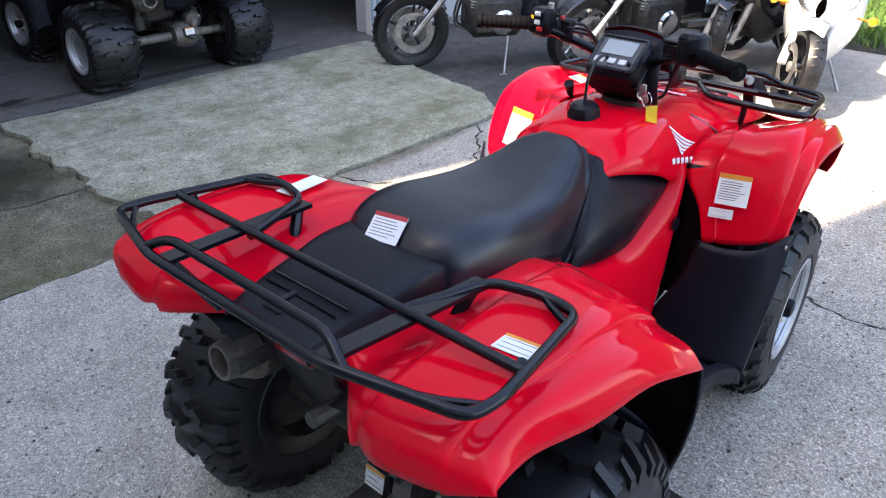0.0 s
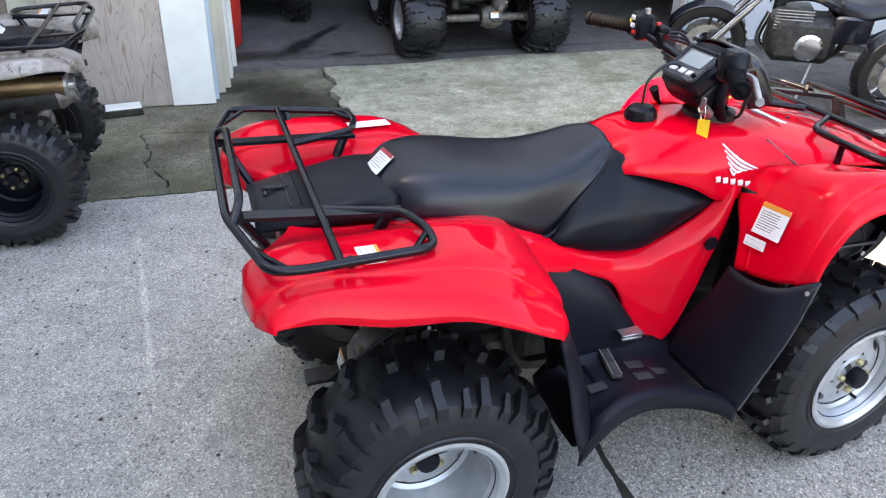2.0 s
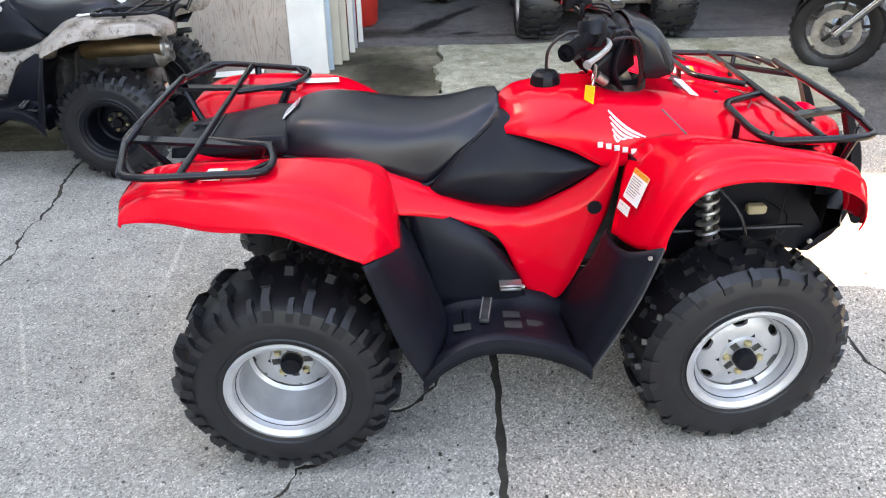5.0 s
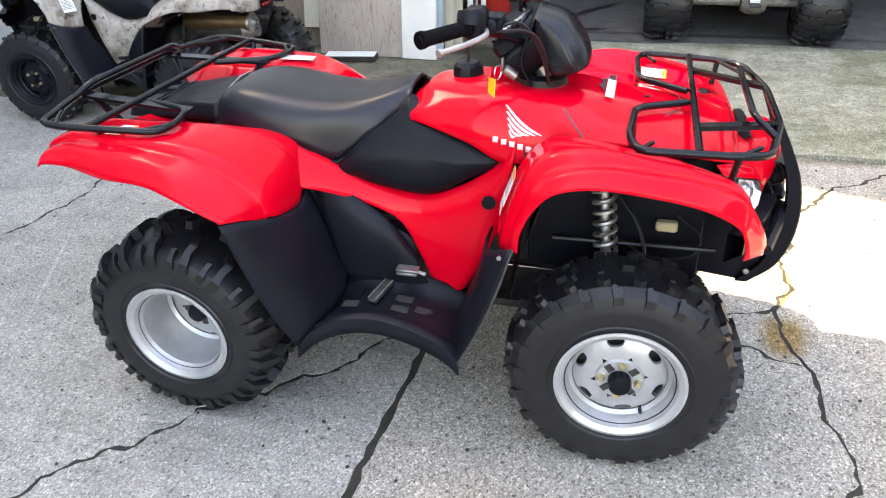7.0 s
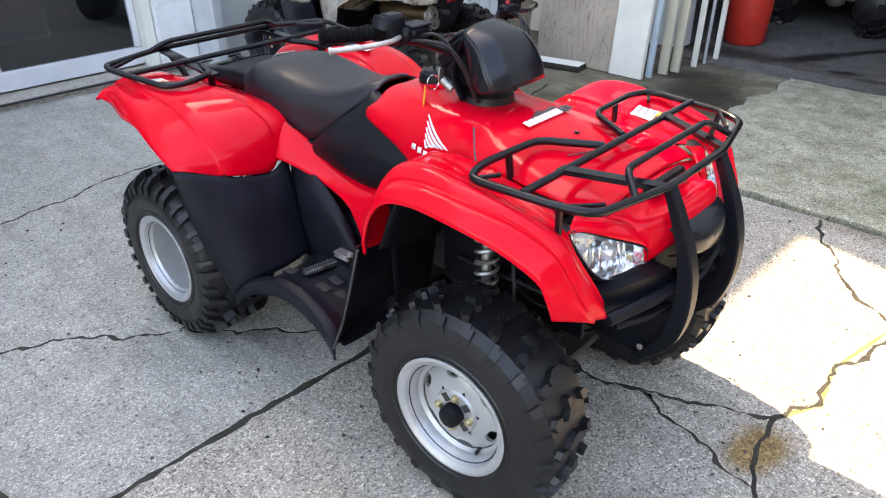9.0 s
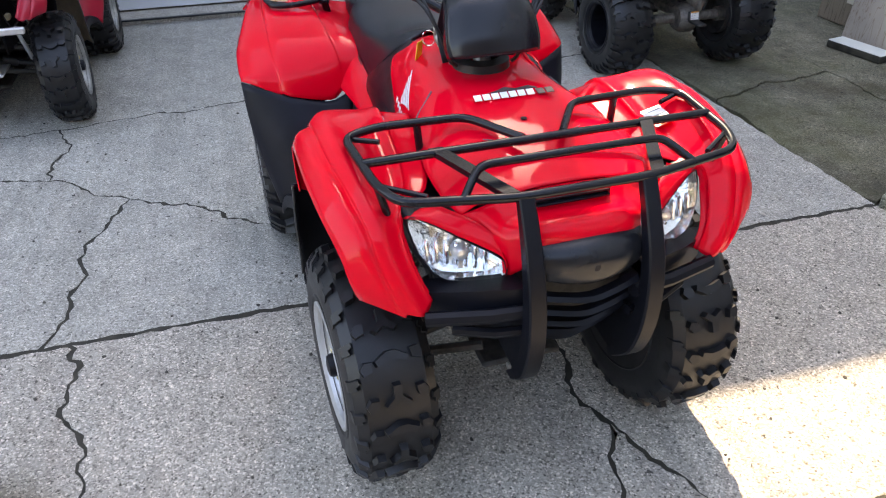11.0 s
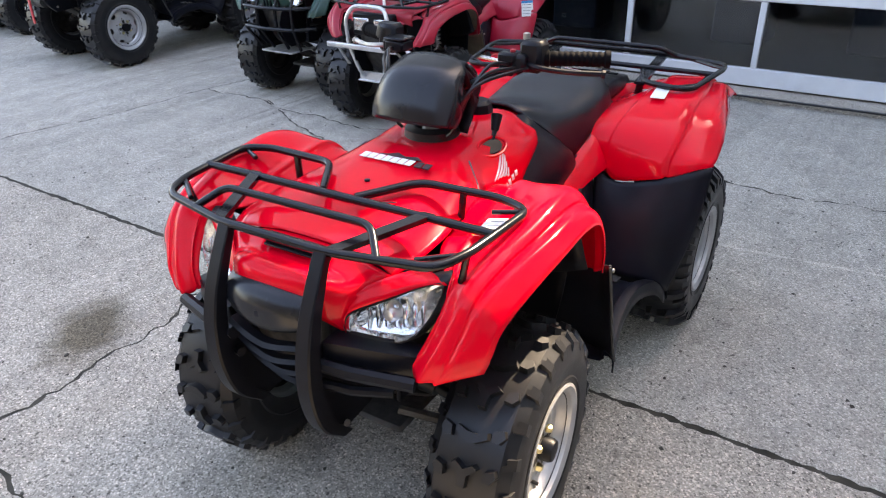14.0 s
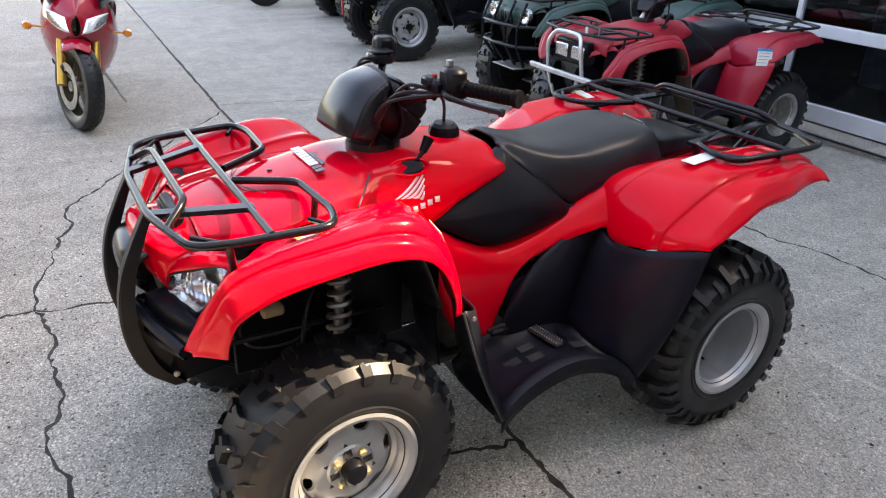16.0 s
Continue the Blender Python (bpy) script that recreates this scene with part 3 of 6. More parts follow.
BLOCK_E = [(-0.020, 0.080), (-0.006, 0.077), (0.000, 0.086), (0.014, 0.083), (0.018, 0.101), (-0.015, 0.102)]
BAR_IN = [(-0.016, 0.008), (0.010, 0.008), (0.020, 0.026), (0.006, 0.046), (0.024, 0.078), (-0.001, 0.082), (-0.020, 0.048), (-0.006, 0.028)]
BAR_OUT = [(0.000, 0.086), (0.026, 0.083), (0.022, 0.108), (0.030, 0.134), (-0.004, 0.134), (-0.004, 0.108)]
BAR_SIDE = [(-0.044, 0.104), (-0.026, 0.100), (-0.028, 0.118), (-0.022, 0.134), (-0.048, 0.134)]


def tyre_mesh(name, width, rim_r, count, deep, blocks, slim=1.0):
    """A balloon tyre with moulded tread blocks: (outline, shift along the pitch, share of the depth) on both halves."""
    w, R = width / 2, WHEEL_R - deep
    g = Geo()
    prof = [(rim_r - 0.012, -w * 0.80), (rim_r + 0.02, -w * 0.93), (rim_r + 0.07, -w * 1.0), (R - 0.055, -w * 0.99), (R - 0.022, -w * 0.90), (R - 0.004, -w * 0.68),
            (R, -w * 0.3), (R, w * 0.3), (R - 0.004, w * 0.68), (R - 0.022, w * 0.90), (R - 0.055, w * 0.99), (rim_r + 0.07, w), (rim_r + 0.02, w * 0.93), (rim_r - 0.012, w * 0.80)]
    g.lathe(prof, 64)
    # bead rib and fine ribs on the side walls
    for s in (-1, 1):
        for a, b in ((0.028, 0.955),):
            g.lathe([(rim_r + a, s * w * (b - 0.005)), (rim_r + a + 0.004, s * w * (b + 0.025)), (rim_r + a + 0.008, s * w * b)], 64)

    def surf(u, y, lift):
        a = abs(y) / w
        drop = 0 if a < 0.5 else (a - 0.5) ** 2 * 0.16
        r = R - drop + lift
        return (r * math.cos(u / WHEEL_R), y, r * math.sin(u / WHEEL_R))
    pitch = 2 * math.pi * WHEEL_R / count
    for k in range(count):
        for outline, shift, share, side in blocks:
            n = len(outline)
            cu, cy = sum(p[0] for p in outline) / n, sum(p[1] for p in outline) / n
            low = [surf((k + shift) * pitch + cu + (u - cu) * 1.14 * slim, side * (cy + (y - cy) * 1.10), -0.005) for u, y in outline]
            top = [surf((k + shift) * pitch + cu + (u - cu) * 0.94 * slim, side * (cy + (y - cy) * 0.97), deep * share) for u, y in outline]
            g.add(low + top, [tuple(range(n, 2 * n))] + [(i, (i + 1) % n, n + (i + 1) % n, n + i) for i in range(n)])
    return g.mesh(name, RUBBER, 30)


def rim_mesh(name, rad, depth, dish, windows):
    """A pressed steel rim: barrel, rolled lip, dished centre with real oval windows. Outer face towards +y."""
    g = Geo()
    lip = depth / 2
    g.lathe([(rad - 0.004, lip - 0.006), (rad + 0.010, lip + 0.004), (rad + 0.012, lip + 0.010), (rad + 0.004, lip + 0.012), (rad - 0.010, lip + 0.004), (rad - 0.016, lip - 0.012),
             (rad - 0.022, lip - 0.02), (rad - 0.024, dish + 0.012), (rad - 0.034, dish + 0.004)], 48)
    g.lathe([(rad - 0.004, lip - 0.006), (rad - 0.018, lip - 0.03), (rad - 0.02, -lip + 0.03), (rad + 0.008, -lip)], 48)
    # centre disc in six sectors, each pierced by an oval
    r0, r1, N = 0.062, rad - 0.034, 24
    rise = 0.022
    for k in range(6):
        tc, th = k * math.pi / 3, math.pi / 6
        rc = (r0 + r1) * 0.5 + 0.014
        ell, bnd = [], []
        for j in range(N):
            a = 2 * math.pi * j / N
            er, et = (0.011, 0.021) if windows else (0.004, 0.006)
            r = rc + er * math.copysign(abs(math.sin(a)) ** 0.7, math.sin(a))
            t = tc + et * (1 + 0.22 * math.sin(a)) * math.copysign(abs(math.cos(a)) ** 0.7, math.cos(a)) / rc
            ell.append((r, t))
            dx, dy = math.cos(a), math.sin(a)
            sx = th / max(abs(dx), 1e-6)
            sy = ((r1 - rc) if dy > 0 else (rc - r0)) / max(abs(dy), 1e-6)
            if sx * 1.0 < sy / rc * 1.0:
                bnd.append((rc + dy * sx * rc, tc + dx * sx))
            else:
                bnd.append((rc + dy * sy, tc + dx * sy / rc))
        bnd = [(min(max(r, r0), r1), min(max(t, tc - th), tc + th)) for r, t in bnd]

        def P(r, t, dz=0.0):
            u = (r1 - r) / (r1 - r0)
            return (r * math.cos(t), dish + rise * (1 - (1 - u) ** 2) * 0.9 + dz, r * math.sin(t))
        mid = [((a[0] * 0.6 + b[0] * 0.4), (a[1] * 0.6 + b[1] * 0.4)) for a, b in zip(ell, bnd)]
        g.grid([[P(*q) for q in bnd], [P(*q) for q in mid], [P(*q) for q in ell], [P(*q, -0.010) for q in ell]], True)
    g.lathe([(0.0625, dish + rise * 0.9), (0.058, dish + rise + 0.004), (0.052, dish + rise + 0.004)], 32)
    g.lathe([(0.053, dish + rise + 0.004), (0.0, dish + rise + 0.002)], 24)
    return g.mesh(name, SILVER, 30)


TYRE_F = tyre_mesh("tyre", 0.212, 0.150, 11, 0.017, [(BLOCK_Y, 0.0, 1.0, 1), (BLOCK_V, 0.5, 1.0, 1)] + [(b, o + (0.08 if e > 0 else 0), h, e) for e in (-1, 1) for b, o, h in ((BLOCK_S, 0.02, 0.9), (BLOCK_S, 0.52, 0.9), (BLOCK_E, 0.22, 0.85), (BLOCK_E, 0.72, 0.85))], 0.84)
TYRE_R = tyre_mesh("tyre", 0.270, 0.142, 17, 0.025, [(b, 0.5 if e > 0 else 0.0, h, e) for e in (-1, 1) for b, h in ((BAR_IN, 1.0), (BAR_OUT, 1.0), (BAR_SIDE, 0.7))], 0.86)
RIM_F = rim_mesh("wheel", 0.155, 0.185, 0.048, True)
RIM_R = rim_mesh("wheel", 0.147, 0.235, -0.035, False)
CAP = Geo().lathe([(0.030, 0.0), (0.030, 0.022), (0.026, 0.030), (0.012, 0.033), (0.0, 0.033)], 20).mesh("hub_cap", BLACK)
NUT = Geo().lathe([(0.011, 0.0), (0.011, 0.012), (0.007, 0.018), (0.0, 0.019)], 6).mesh("wheel_nut", ZINC)
BACKING = Geo().lathe([(0.120, 0.0), (0.120, 0.066), (0.112, 0.07), (0.0, 0.07)], 28).mesh("brake_drum", DARKMETAL)
SLOT = Geo().box((0, 0, 0), (0.024, 0.003, 0.020), 0.001).mesh("hub_slot", DARKMETAL)
VALVE = Geo().tube([(0, 0, 0), (0, 0.03, -0.004)], 0.005, 8).mesh("valve_stem", RUBBER)


def wheel(parent, x, y, front, turn=0.0, spin=0.0, wheel_label=""):
    """One wheel: rim with tyre, cap, four nuts, drum."""
    side = 1 if y > 0 else -1
    m = pose(x, y, WHEEL_R - 0.012, 0, 0, (0 if side > 0 else 180) + turn) @ pose(0, 0, 0, 0, spin, 0)
    w = part("wheel", RIM_F if front else RIM_R, None, parent, wheel_label, m)
    part("tyre", TYRE_F if front else TYRE_R, None, w)
    d = 0.0735 if front else -0.0095
    part("hub_cap", CAP, None, w, m=pose(0, d + 0.002, 0))
    part("brake_drum", BACKING, None, w, m=pose(0, d - 0.122, 0))
    part("valve_stem", VALVE, None, w, m=pose(0.02, (0.04 if front else -0.02), -0.118))
    for k in range(4):
        a = math.pi / 4 + k * math.pi / 2
        part("hub_slot", SLOT, None, w, m=pose(0, d + 0.0004, 0, 0, 90 * k, 0) @ pose(0.044, 0, 0))
        part("wheel_nut", NUT, None, w, m=pose(0.047 * math.cos(a), d - 0.004, 0.047 * math.sin(a)))
    return w


def sticker(parent, m, w, h, band=None, lines=4, name="warning_label", label="white warning label with small print"):
    """A printed label: white sheet, coloured band and rows of print too small to read."""
    s = part(name, Geo().box((0, 0, 0), (w, h, 0.0016)), WHITE, parent, label, m)
    if band:
        part("label_band", Geo().box((0, h * 0.42, 0.0008), (w, h * 0.16, 0.0012)), band, s)
    rr = random.Random(int(w * 9000 + h * 700))
    g = Geo()
    for i in range(lines):
        y = h * (0.24 - 0.56 * i / max(1, lines - 1))
        l = w * rr.uniform(0.55, 0.82)
        g.box((-w * 0.42 + l / 2, y, 0.0009), (l, h * 0.022, 0.0008))
    if lines:
        part("label_print", g, INK, s)
    return s


def on_surface(p, normal, up=(0, 0, 1), off=0.002):
    """The pose of a flat piece on a surface: its z along the normal, its y as near up as can be."""
    z = Vector(normal).normalized()
    y = (Vector(up) - z * Vector(up).dot(z)).normalized()
    x = y.cross(z)
    m = Matrix((x, y, z)).transposed().to_4x4()
    m.translation = Vector(p) + z * off
    return m

CREAMPART = plain("aged_beige_plastic", (0.42, 0.34, 0.20), 0.5)


def stepped(rows, col, a, b, drop):
    """Adds a moulded step between two columns of a skin."""
    out = []
    for r in rows:
        r = [Vector(p) for p in r]
        p, q = r[col], r[col + 1]
        out.append(r[:col + 1] + [p.lerp(q, a), p.lerp(q, b) + Vector((0, 0, -drop))] + r[col + 1:])
    return out


def fender_front():
    rows = [
        [(0.900, 0.305, 0.604), (0.912, 0.350, 0.608), (0.930, 0.429, 0.625), (0.968, 0.487, 0.648), (0.985, 0.494, 0.650)],
        [(0.920, 0.270, 0.694), (0.930, 0.335, 0.690), (0.945, 0.429, 0.703), (0.976, 0.490, 0.703), (0.990, 0.497, 0.700)],
        [(0.955, 0.200, 0.778), (0.965, 0.330, 0.796), (0.980, 0.429, 0.806), (1.010, 0.492, 0.783), (1.020, 0.500, 0.768)],
        [(1.025, 0.210, 0.840), (1.028, 0.330, 0.868), (1.040, 0.421, 0.880), (1.062, 0.487, 0.843), (1.068, 0.502, 0.816)],
        [(1.120, 0.220, 0.843), (1.120, 0.330, 0.873), (1.135, 0.421, 0.900), (1.155, 0.482, 0.870), (1.155, 0.504, 0.836)],
        [(1.250, 0.230, 0.828), (1.250, 0.330, 0.846), (1.265, 0.413, 0.883), (1.275, 0.474, 0.863), (1.275, 0.502, 0.828)],
        [(1.360, 0.262, 0.815), (1.365, 0.335, 0.825), (1.380, 0.396, 0.858), (1.390, 0.455, 0.843), (1.390, 0.490, 0.803)],
        [(1.438, 0.330, 0.800), (1.452, 0.348, 0.806), (1.465, 0.386, 0.823), (1.475, 0.432, 0.800), (1.470, 0.470, 0.757)],
        [(1.474, 0.332, 0.755), (1.490, 0.350, 0.763), (1.508, 0.378, 0.763), (1.512, 0.416, 0.740), (1.492, 0.460, 0.712)],
        [(1.512, 0.318, 0.700), (1.528, 0.332, 0.698), (1.546, 0.354, 0.693), (1.536, 0.402, 0.688), (1.496, 0.452, 0.684)],
        [(1.526, 0.298, 0.656), (1.544, 0.310, 0.648), (1.562, 0.330, 0.642), (1.542, 0.386, 0.650), (1.496, 0.443, 0.662)],
    ]
    return Geo().loft(stepped(stepped(rows, 2, 0.50, 0.60, 0.008), 0, 0.55, 0.68, -0.010), 5, 4)


def fender_rear():
    """Half of the rear body: from the seat's side out over the wheel and back to the raised tail."""
    rows = [
        [(-0.225, 0.00, 0.745), (-0.245, 0.14, 0.740), (-0.340, 0.255, 0.742), (-0.355, 0.33, 0.745), (-0.346, 0.42, 0.755), (-0.325, 0.490, 0.772), (-0.309, 0.517, 0.778)],
        [(-0.210, 0.00, 0.790), (-0.235, 0.14, 0.790), (-0.328, 0.255, 0.792), (-0.336, 0.34, 0.808), (-0.326, 0.42, 0.814), (-0.305, 0.488, 0.806), (-0.297, 0.514, 0.786)],
        [(-0.175, 0.00, 0.790), (-0.195, 0.14, 0.790), (-0.245, 0.25, 0.818), (-0.246, 0.34, 0.842), (-0.240, 0.42, 0.848), (-0.225, 0.488, 0.830), (-0.215, 0.513, 0.782)],
        [(-0.105, 0.00, 0.775), (-0.105, 0.13, 0.780), (-0.105, 0.24, 0.815), (-0.105, 0.34, 0.845), (-0.105, 0.43, 0.852), (-0.100, 0.512, 0.826), (-0.095, 0.540, 0.770)],
        [(0.025, 0.00, 0.765), (0.025, 0.13, 0.780), (0.025, 0.24, 0.822), (0.025, 0.34, 0.845), (0.026, 0.43, 0.848), (0.035, 0.528, 0.816), (0.040, 0.560, 0.770)],
        [(0.115, 0.00, 0.765), (0.115, 0.14, 0.785), (0.125, 0.24, 0.820), (0.135, 0.34, 0.836), (0.140, 0.43, 0.832), (0.140, 0.538, 0.786), (0.135, 0.576, 0.746)],
        [(0.205, 0.00, 0.760), (0.215, 0.15, 0.785), (0.230, 0.23, 0.798), (0.245, 0.33, 0.794), (0.250, 0.43, 0.776), (0.230, 0.538, 0.736), (0.216, 0.580, 0.712)],
        [(0.275, 0.00, 0.740), (0.290, 0.15, 0.758), (0.300, 0.22, 0.750), (0.315, 0.31, 0.722), (0.310, 0.42, 0.715), (0.276, 0.532, 0.712), (0.242, 0.578, 0.700)],
        [(0.315, 0.00, 0.700), (0.320, 0.15, 0.690), (0.323, 0.22, 0.655), (0.331, 0.30, 0.622), (0.331, 0.42, 0.648), (0.288, 0.532, 0.684), (0.250, 0.577, 0.692)],
    ]
    return Geo().loft(stepped(stepped(rows, 4, 0.30, 0.40, 0.007), 2, 0.35, 0.48, -0.008), 5, 4)


def side_panel():
    """The red flank below the seat and tank, spear-shaped down to the footwell."""
    top = [(0.195, 0.172, 0.800), (0.305, 0.168, 0.750), (0.410, 0.155, 0.698), (0.525, 0.158, 0.646), (0.665, 0.166, 0.620), (0.785, 0.178, 0.668), (0.880, 0.186, 0.738), (0.935, 0.182, 0.815)]
    low = [(0.310, 0.262, 0.662), (0.405, 0.236, 0.636), (0.505, 0.214, 0.602), (0.605, 0.206, 0.548), (0.660, 0.208, 0.440), (0.712, 0.222, 0.358), (0.795, 0.236, 0.372), (0.905, 0.205, 0.600)]
    rows = []
    for a, b in zip(top, low):
        a, b = Vector(a), Vector(b)
        m1 = a.lerp(b, 0.16) + Vector((0, 0.026, 0))
        m2 = a.lerp(b, 0.55) + Vector((0, 0.022, 0))
        rows.append([a, m1, m2, b, b + Vector((0.0, -0.03, 0.004))])
    return Geo().loft(rows, 5, 5)


# x, half width at shoulder, z top, z shoulder, lower half width, z low
TANK = [
    (0.607, 0.085, 0.872, 0.85, 0.13, 0.833),
    (0.672, 0.12, 0.913, 0.886, 0.168, 0.833),
    (0.8, 0.146, 0.926, 0.902, 0.194, 0.798),
    (0.9, 0.156, 0.924, 0.902, 0.206, 0.753),
    (1.0, 0.154, 0.918, 0.896, 0.212, 0.778),
    (1.08, 0.142, 0.916, 0.898, 0.22, 0.823),
    (1.2, 0.125, 0.896, 0.884, 0.235, 0.838),
    (1.32, 0.12, 0.876, 0.867, 0.25, 0.831),
    (1.42, 0.12, 0.858, 0.85, 0.245, 0.82),
    (1.475, 0.118, 0.844, 0.836, 0.225, 0.806)]


def tank_side(x, z):
    """Half width of the tank cover at a height."""
    for a, b in zip(TANK, TANK[1:]):
        if a[0] <= x <= b[0]:
            k = (x - a[0]) / (b[0] - a[0])
            w, zs, wl, zl = (a[i] + (b[i] - a[i]) * k for i in (1, 3, 4, 5))
            t = (zs - z) / (zs - zl)
            return w + (wl - w) * t + 0.048 * t * (1 - t) + 0.0035
    return 0.2


def tank():
    """Red cover over the tank and dash, running forward into the hood."""
    S = TANK
    rows = []
    for x, w, zt, zs, wl, zl in S:
        half = [(x, 0.0, zt), (x, w * 0.6, zt - 0.002), (x, w, zs), (x, (w + wl) / 2 + 0.012, (zs + zl) / 2 + 0.006), (x, wl, zl)]
        rows.append([(a, -b, c) for a, b, c in half[:0:-1]] + half)
    return Geo().loft(rows, 5, 4)


def build_quad(name, m, label):
    q = empty(name, m, label, "quad bike")
    # body
    both("front_fender", fender_front(), RED, q, "glossy red front mudguard", 0.004)
    g = fender_rear()
    both("rear_fender", g, RED, q, "glossy red rear mudguard", 0.004)
    both("side_panel", side_panel(), RED, q, "glossy red side panel", 0.004)
    part("tank_cover", tank(), RED, q, "glossy red tank and hood cover", thick=0.004)
    # nose below the hood
    nose = Geo().loft([[(1.475, -0.225, 0.806), (1.475, -0.11, 0.833), (1.475, 0, 0.840), (1.475, 0.11, 0.833), (1.475, 0.225, 0.806)],
                       [(1.505, -0.190, 0.788), (1.520, -0.10, 0.808), (1.525, 0, 0.810), (1.520, 0.10, 0.808), (1.505, 0.190, 0.788)],
                       [(1.535, -0.168, 0.762), (1.570, -0.10, 0.816), (1.578, 0, 0.818), (1.570, 0.10, 0.816), (1.535, 0.168, 0.762)],
                       [(1.542, -0.160, 0.722), (1.590, -0.10, 0.790), (1.602, 0, 0.790), (1.590, 0.10, 0.790), (1.542, 0.160, 0.722)],
                       [(1.540, -0.155, 0.680), (1.584, -0.10, 0.732), (1.596, 0, 0.730), (1.584, 0.10, 0.732), (1.540, 0.155, 0.680)]], 4, 4)
    part("nose_panel", nose, RED, q, "glossy red nose panel", thick=0.004)
    vent = Geo()
    for k in range(2):
        vent.box((1.508 + 0.006 * k, 0, 0.832 - 0.009 * k), (0.014, 0.16, 0.004), 0.001)
    vent.box((1.498, 0, 0.826), (0.024, 0.175, 0.030), 0.004)
    part("hood_vent", vent, BLACK, q, "black slotted vent")
    # cover black sides beside the seat
    poly = [(0.412, 0.698), (0.585, 0.868), (0.640, 0.875), (0.872, 0.775), (0.887, 0.755), (0.876, 0.735), (0.73, 0.650), (0.665, 0.630), (0.56, 0.640), (0.475, 0.662)]
    rim = [Vector((a, 0, b)) for a, b in poly]
    c = Vector((0.66, 0, 0.745))
    rows = []
    for f, y in ((1.0, 0.160), (0.985, 0.186), (0.90, 0.196), (0.55, 0.201), (0.0, 0.202)):
        r = smooth_line(rim, 4, True)
        rows.append([(c + (p - c) * f) + Vector((0, y - max(0, (c + (p - c) * f).z - 0.74) * 0.60, 0)) for p in r])
    both("side_cover", Geo().grid(rows, True), BLACK, q, "matt black side cover")
    # seat
    S = [(-0.012, 0.085, 0.822, 0.800), (0.012, 0.125, 0.852, 0.792), (0.050, 0.150, 0.884, 0.794), (0.115, 0.168, 0.895, 0.790), (0.195, 0.176, 0.890, 0.776), (0.305, 0.172, 0.874, 0.748),
         (0.405, 0.158, 0.869, 0.706), (0.495, 0.138, 0.882, 0.785), (0.570, 0.112, 0.905, 0.848), (0.612, 0.080, 0.914, 0.880)]
    rows = []
    for x, w, zt, zl in S:
        half = [(x, 0, zt), (x, w * 0.5, zt - 0.002), (x, w * 0.82, zt - 0.014), (x, w * 1.0, zt - 0.045 if zt - 0.045 > zl else (zt + zl) / 2), (x, w * 1.03 + 0.012, zl)]
        rows.append([(a, -b, d) for a, b, d in half[:0:-1]] + half)
    sg = Geo().loft(rows, 5, 4)
    seat = part("seat", sg, VINYL, q, "smooth black vinyl saddle", thick=0.01)
    rim_l = [(x, w * 1.03 + 0.013, zl - 0.004) for x, w, zt, zl in S]
    part("piping", Geo().tube(smooth_line([(x, -y, z) for x, y, z in rim_l[::-1]] + rim_l, 4), 0.006, 6), BLACK, seat, "black seat edge trim")
    part("seat_base", Geo().loft([[(x, -w - 0.005, zl - 0.012), (x, 0, zl - 0.05), (x, w + 0.005, zl - 0.012)] for x, w, zt, zl in S], 3, 3), BLACK, q, thick=0.01)
    sticker(seat, on_surface((0.026, 0.018, 0.866), (-0.66, 0.03, 0.75), (0.75, 0.10, 0.66), 0.005), 0.085, 0.062, LABELRED, 6, label="white warning label with a red heading")
    # storage box behind the seat
    box = Geo().loft([[(x, -w, z0), (x, -w * 0.93, z1 - 0.012), (x, -w * 0.80, z1), (x, 0, z1 + 0.004), (x, w * 0.80, z1), (x, w * 0.93, z1 - 0.012), (x, w, z0)]
                      for x, w, z0, z1 in ((-0.300, 0.118, 0.780, 0.806), (-0.225, 0.130, 0.785, 0.820), (-0.130, 0.142, 0.790, 0.834), (-0.050, 0.150, 0.795, 0.846), (0.030, 0.150, 0.790, 0.846))], 4, 3)
    tray = part("tool_box", box, BLACK, q, "black plastic tool box lid behind the saddle", thick=0.004)
    part("latch", Geo().box((-0.235, 0.02, 0.827), (0.06, 0.012, 0.008), 0.003).box((-0.262, 0.02, 0.819), (0.012, 0.05, 0.012), 0.004), RUBBER, tray, "rubber strap latch")
    part("seam", Geo().box((-0.19, 0, 0.830), (0.004, 0.20, 0.004)).box((-0.215, 0.0, 0.8265), (0.003, 0.19, 0.004)), RACK, tray)
    # racks
    z = 0.868
    half = [(-0.172, 0.200, z - 0.004), (0.004, 0.258, z - 0.002), (0.032, 0.355, z - 0.004), (0.022, 0.428, z - 0.004), (-0.245, 0.470, z + 0.010), (-0.305, 0.462, z + 0.013), (-0.362, 0.235, z + 0.018)]
    hoop = [(x, -y, zz) for x, y, zz in half] + half[::-1]
    rack = part("rear_rack", Geo().tube(hoop, 0.0098, 10, 0.035), RACK, q, "glossy black tubular rear rack")
    part("cross_bar", Geo().tube([(-0.172, -0.457, z + 0.006), (-0.172, 0.457, z + 0.006)], 0.0094, 10), RACK, rack)
    part("grab_rail", Geo().tube([(-0.352, -0.275, z + 0.016), (-0.330, -0.215, z + 0.046), (-0.328, 0.215, z + 0.046), (-0.352, 0.275, z + 0.016)], 0.0095, 10, 0.03), RACK, rack)
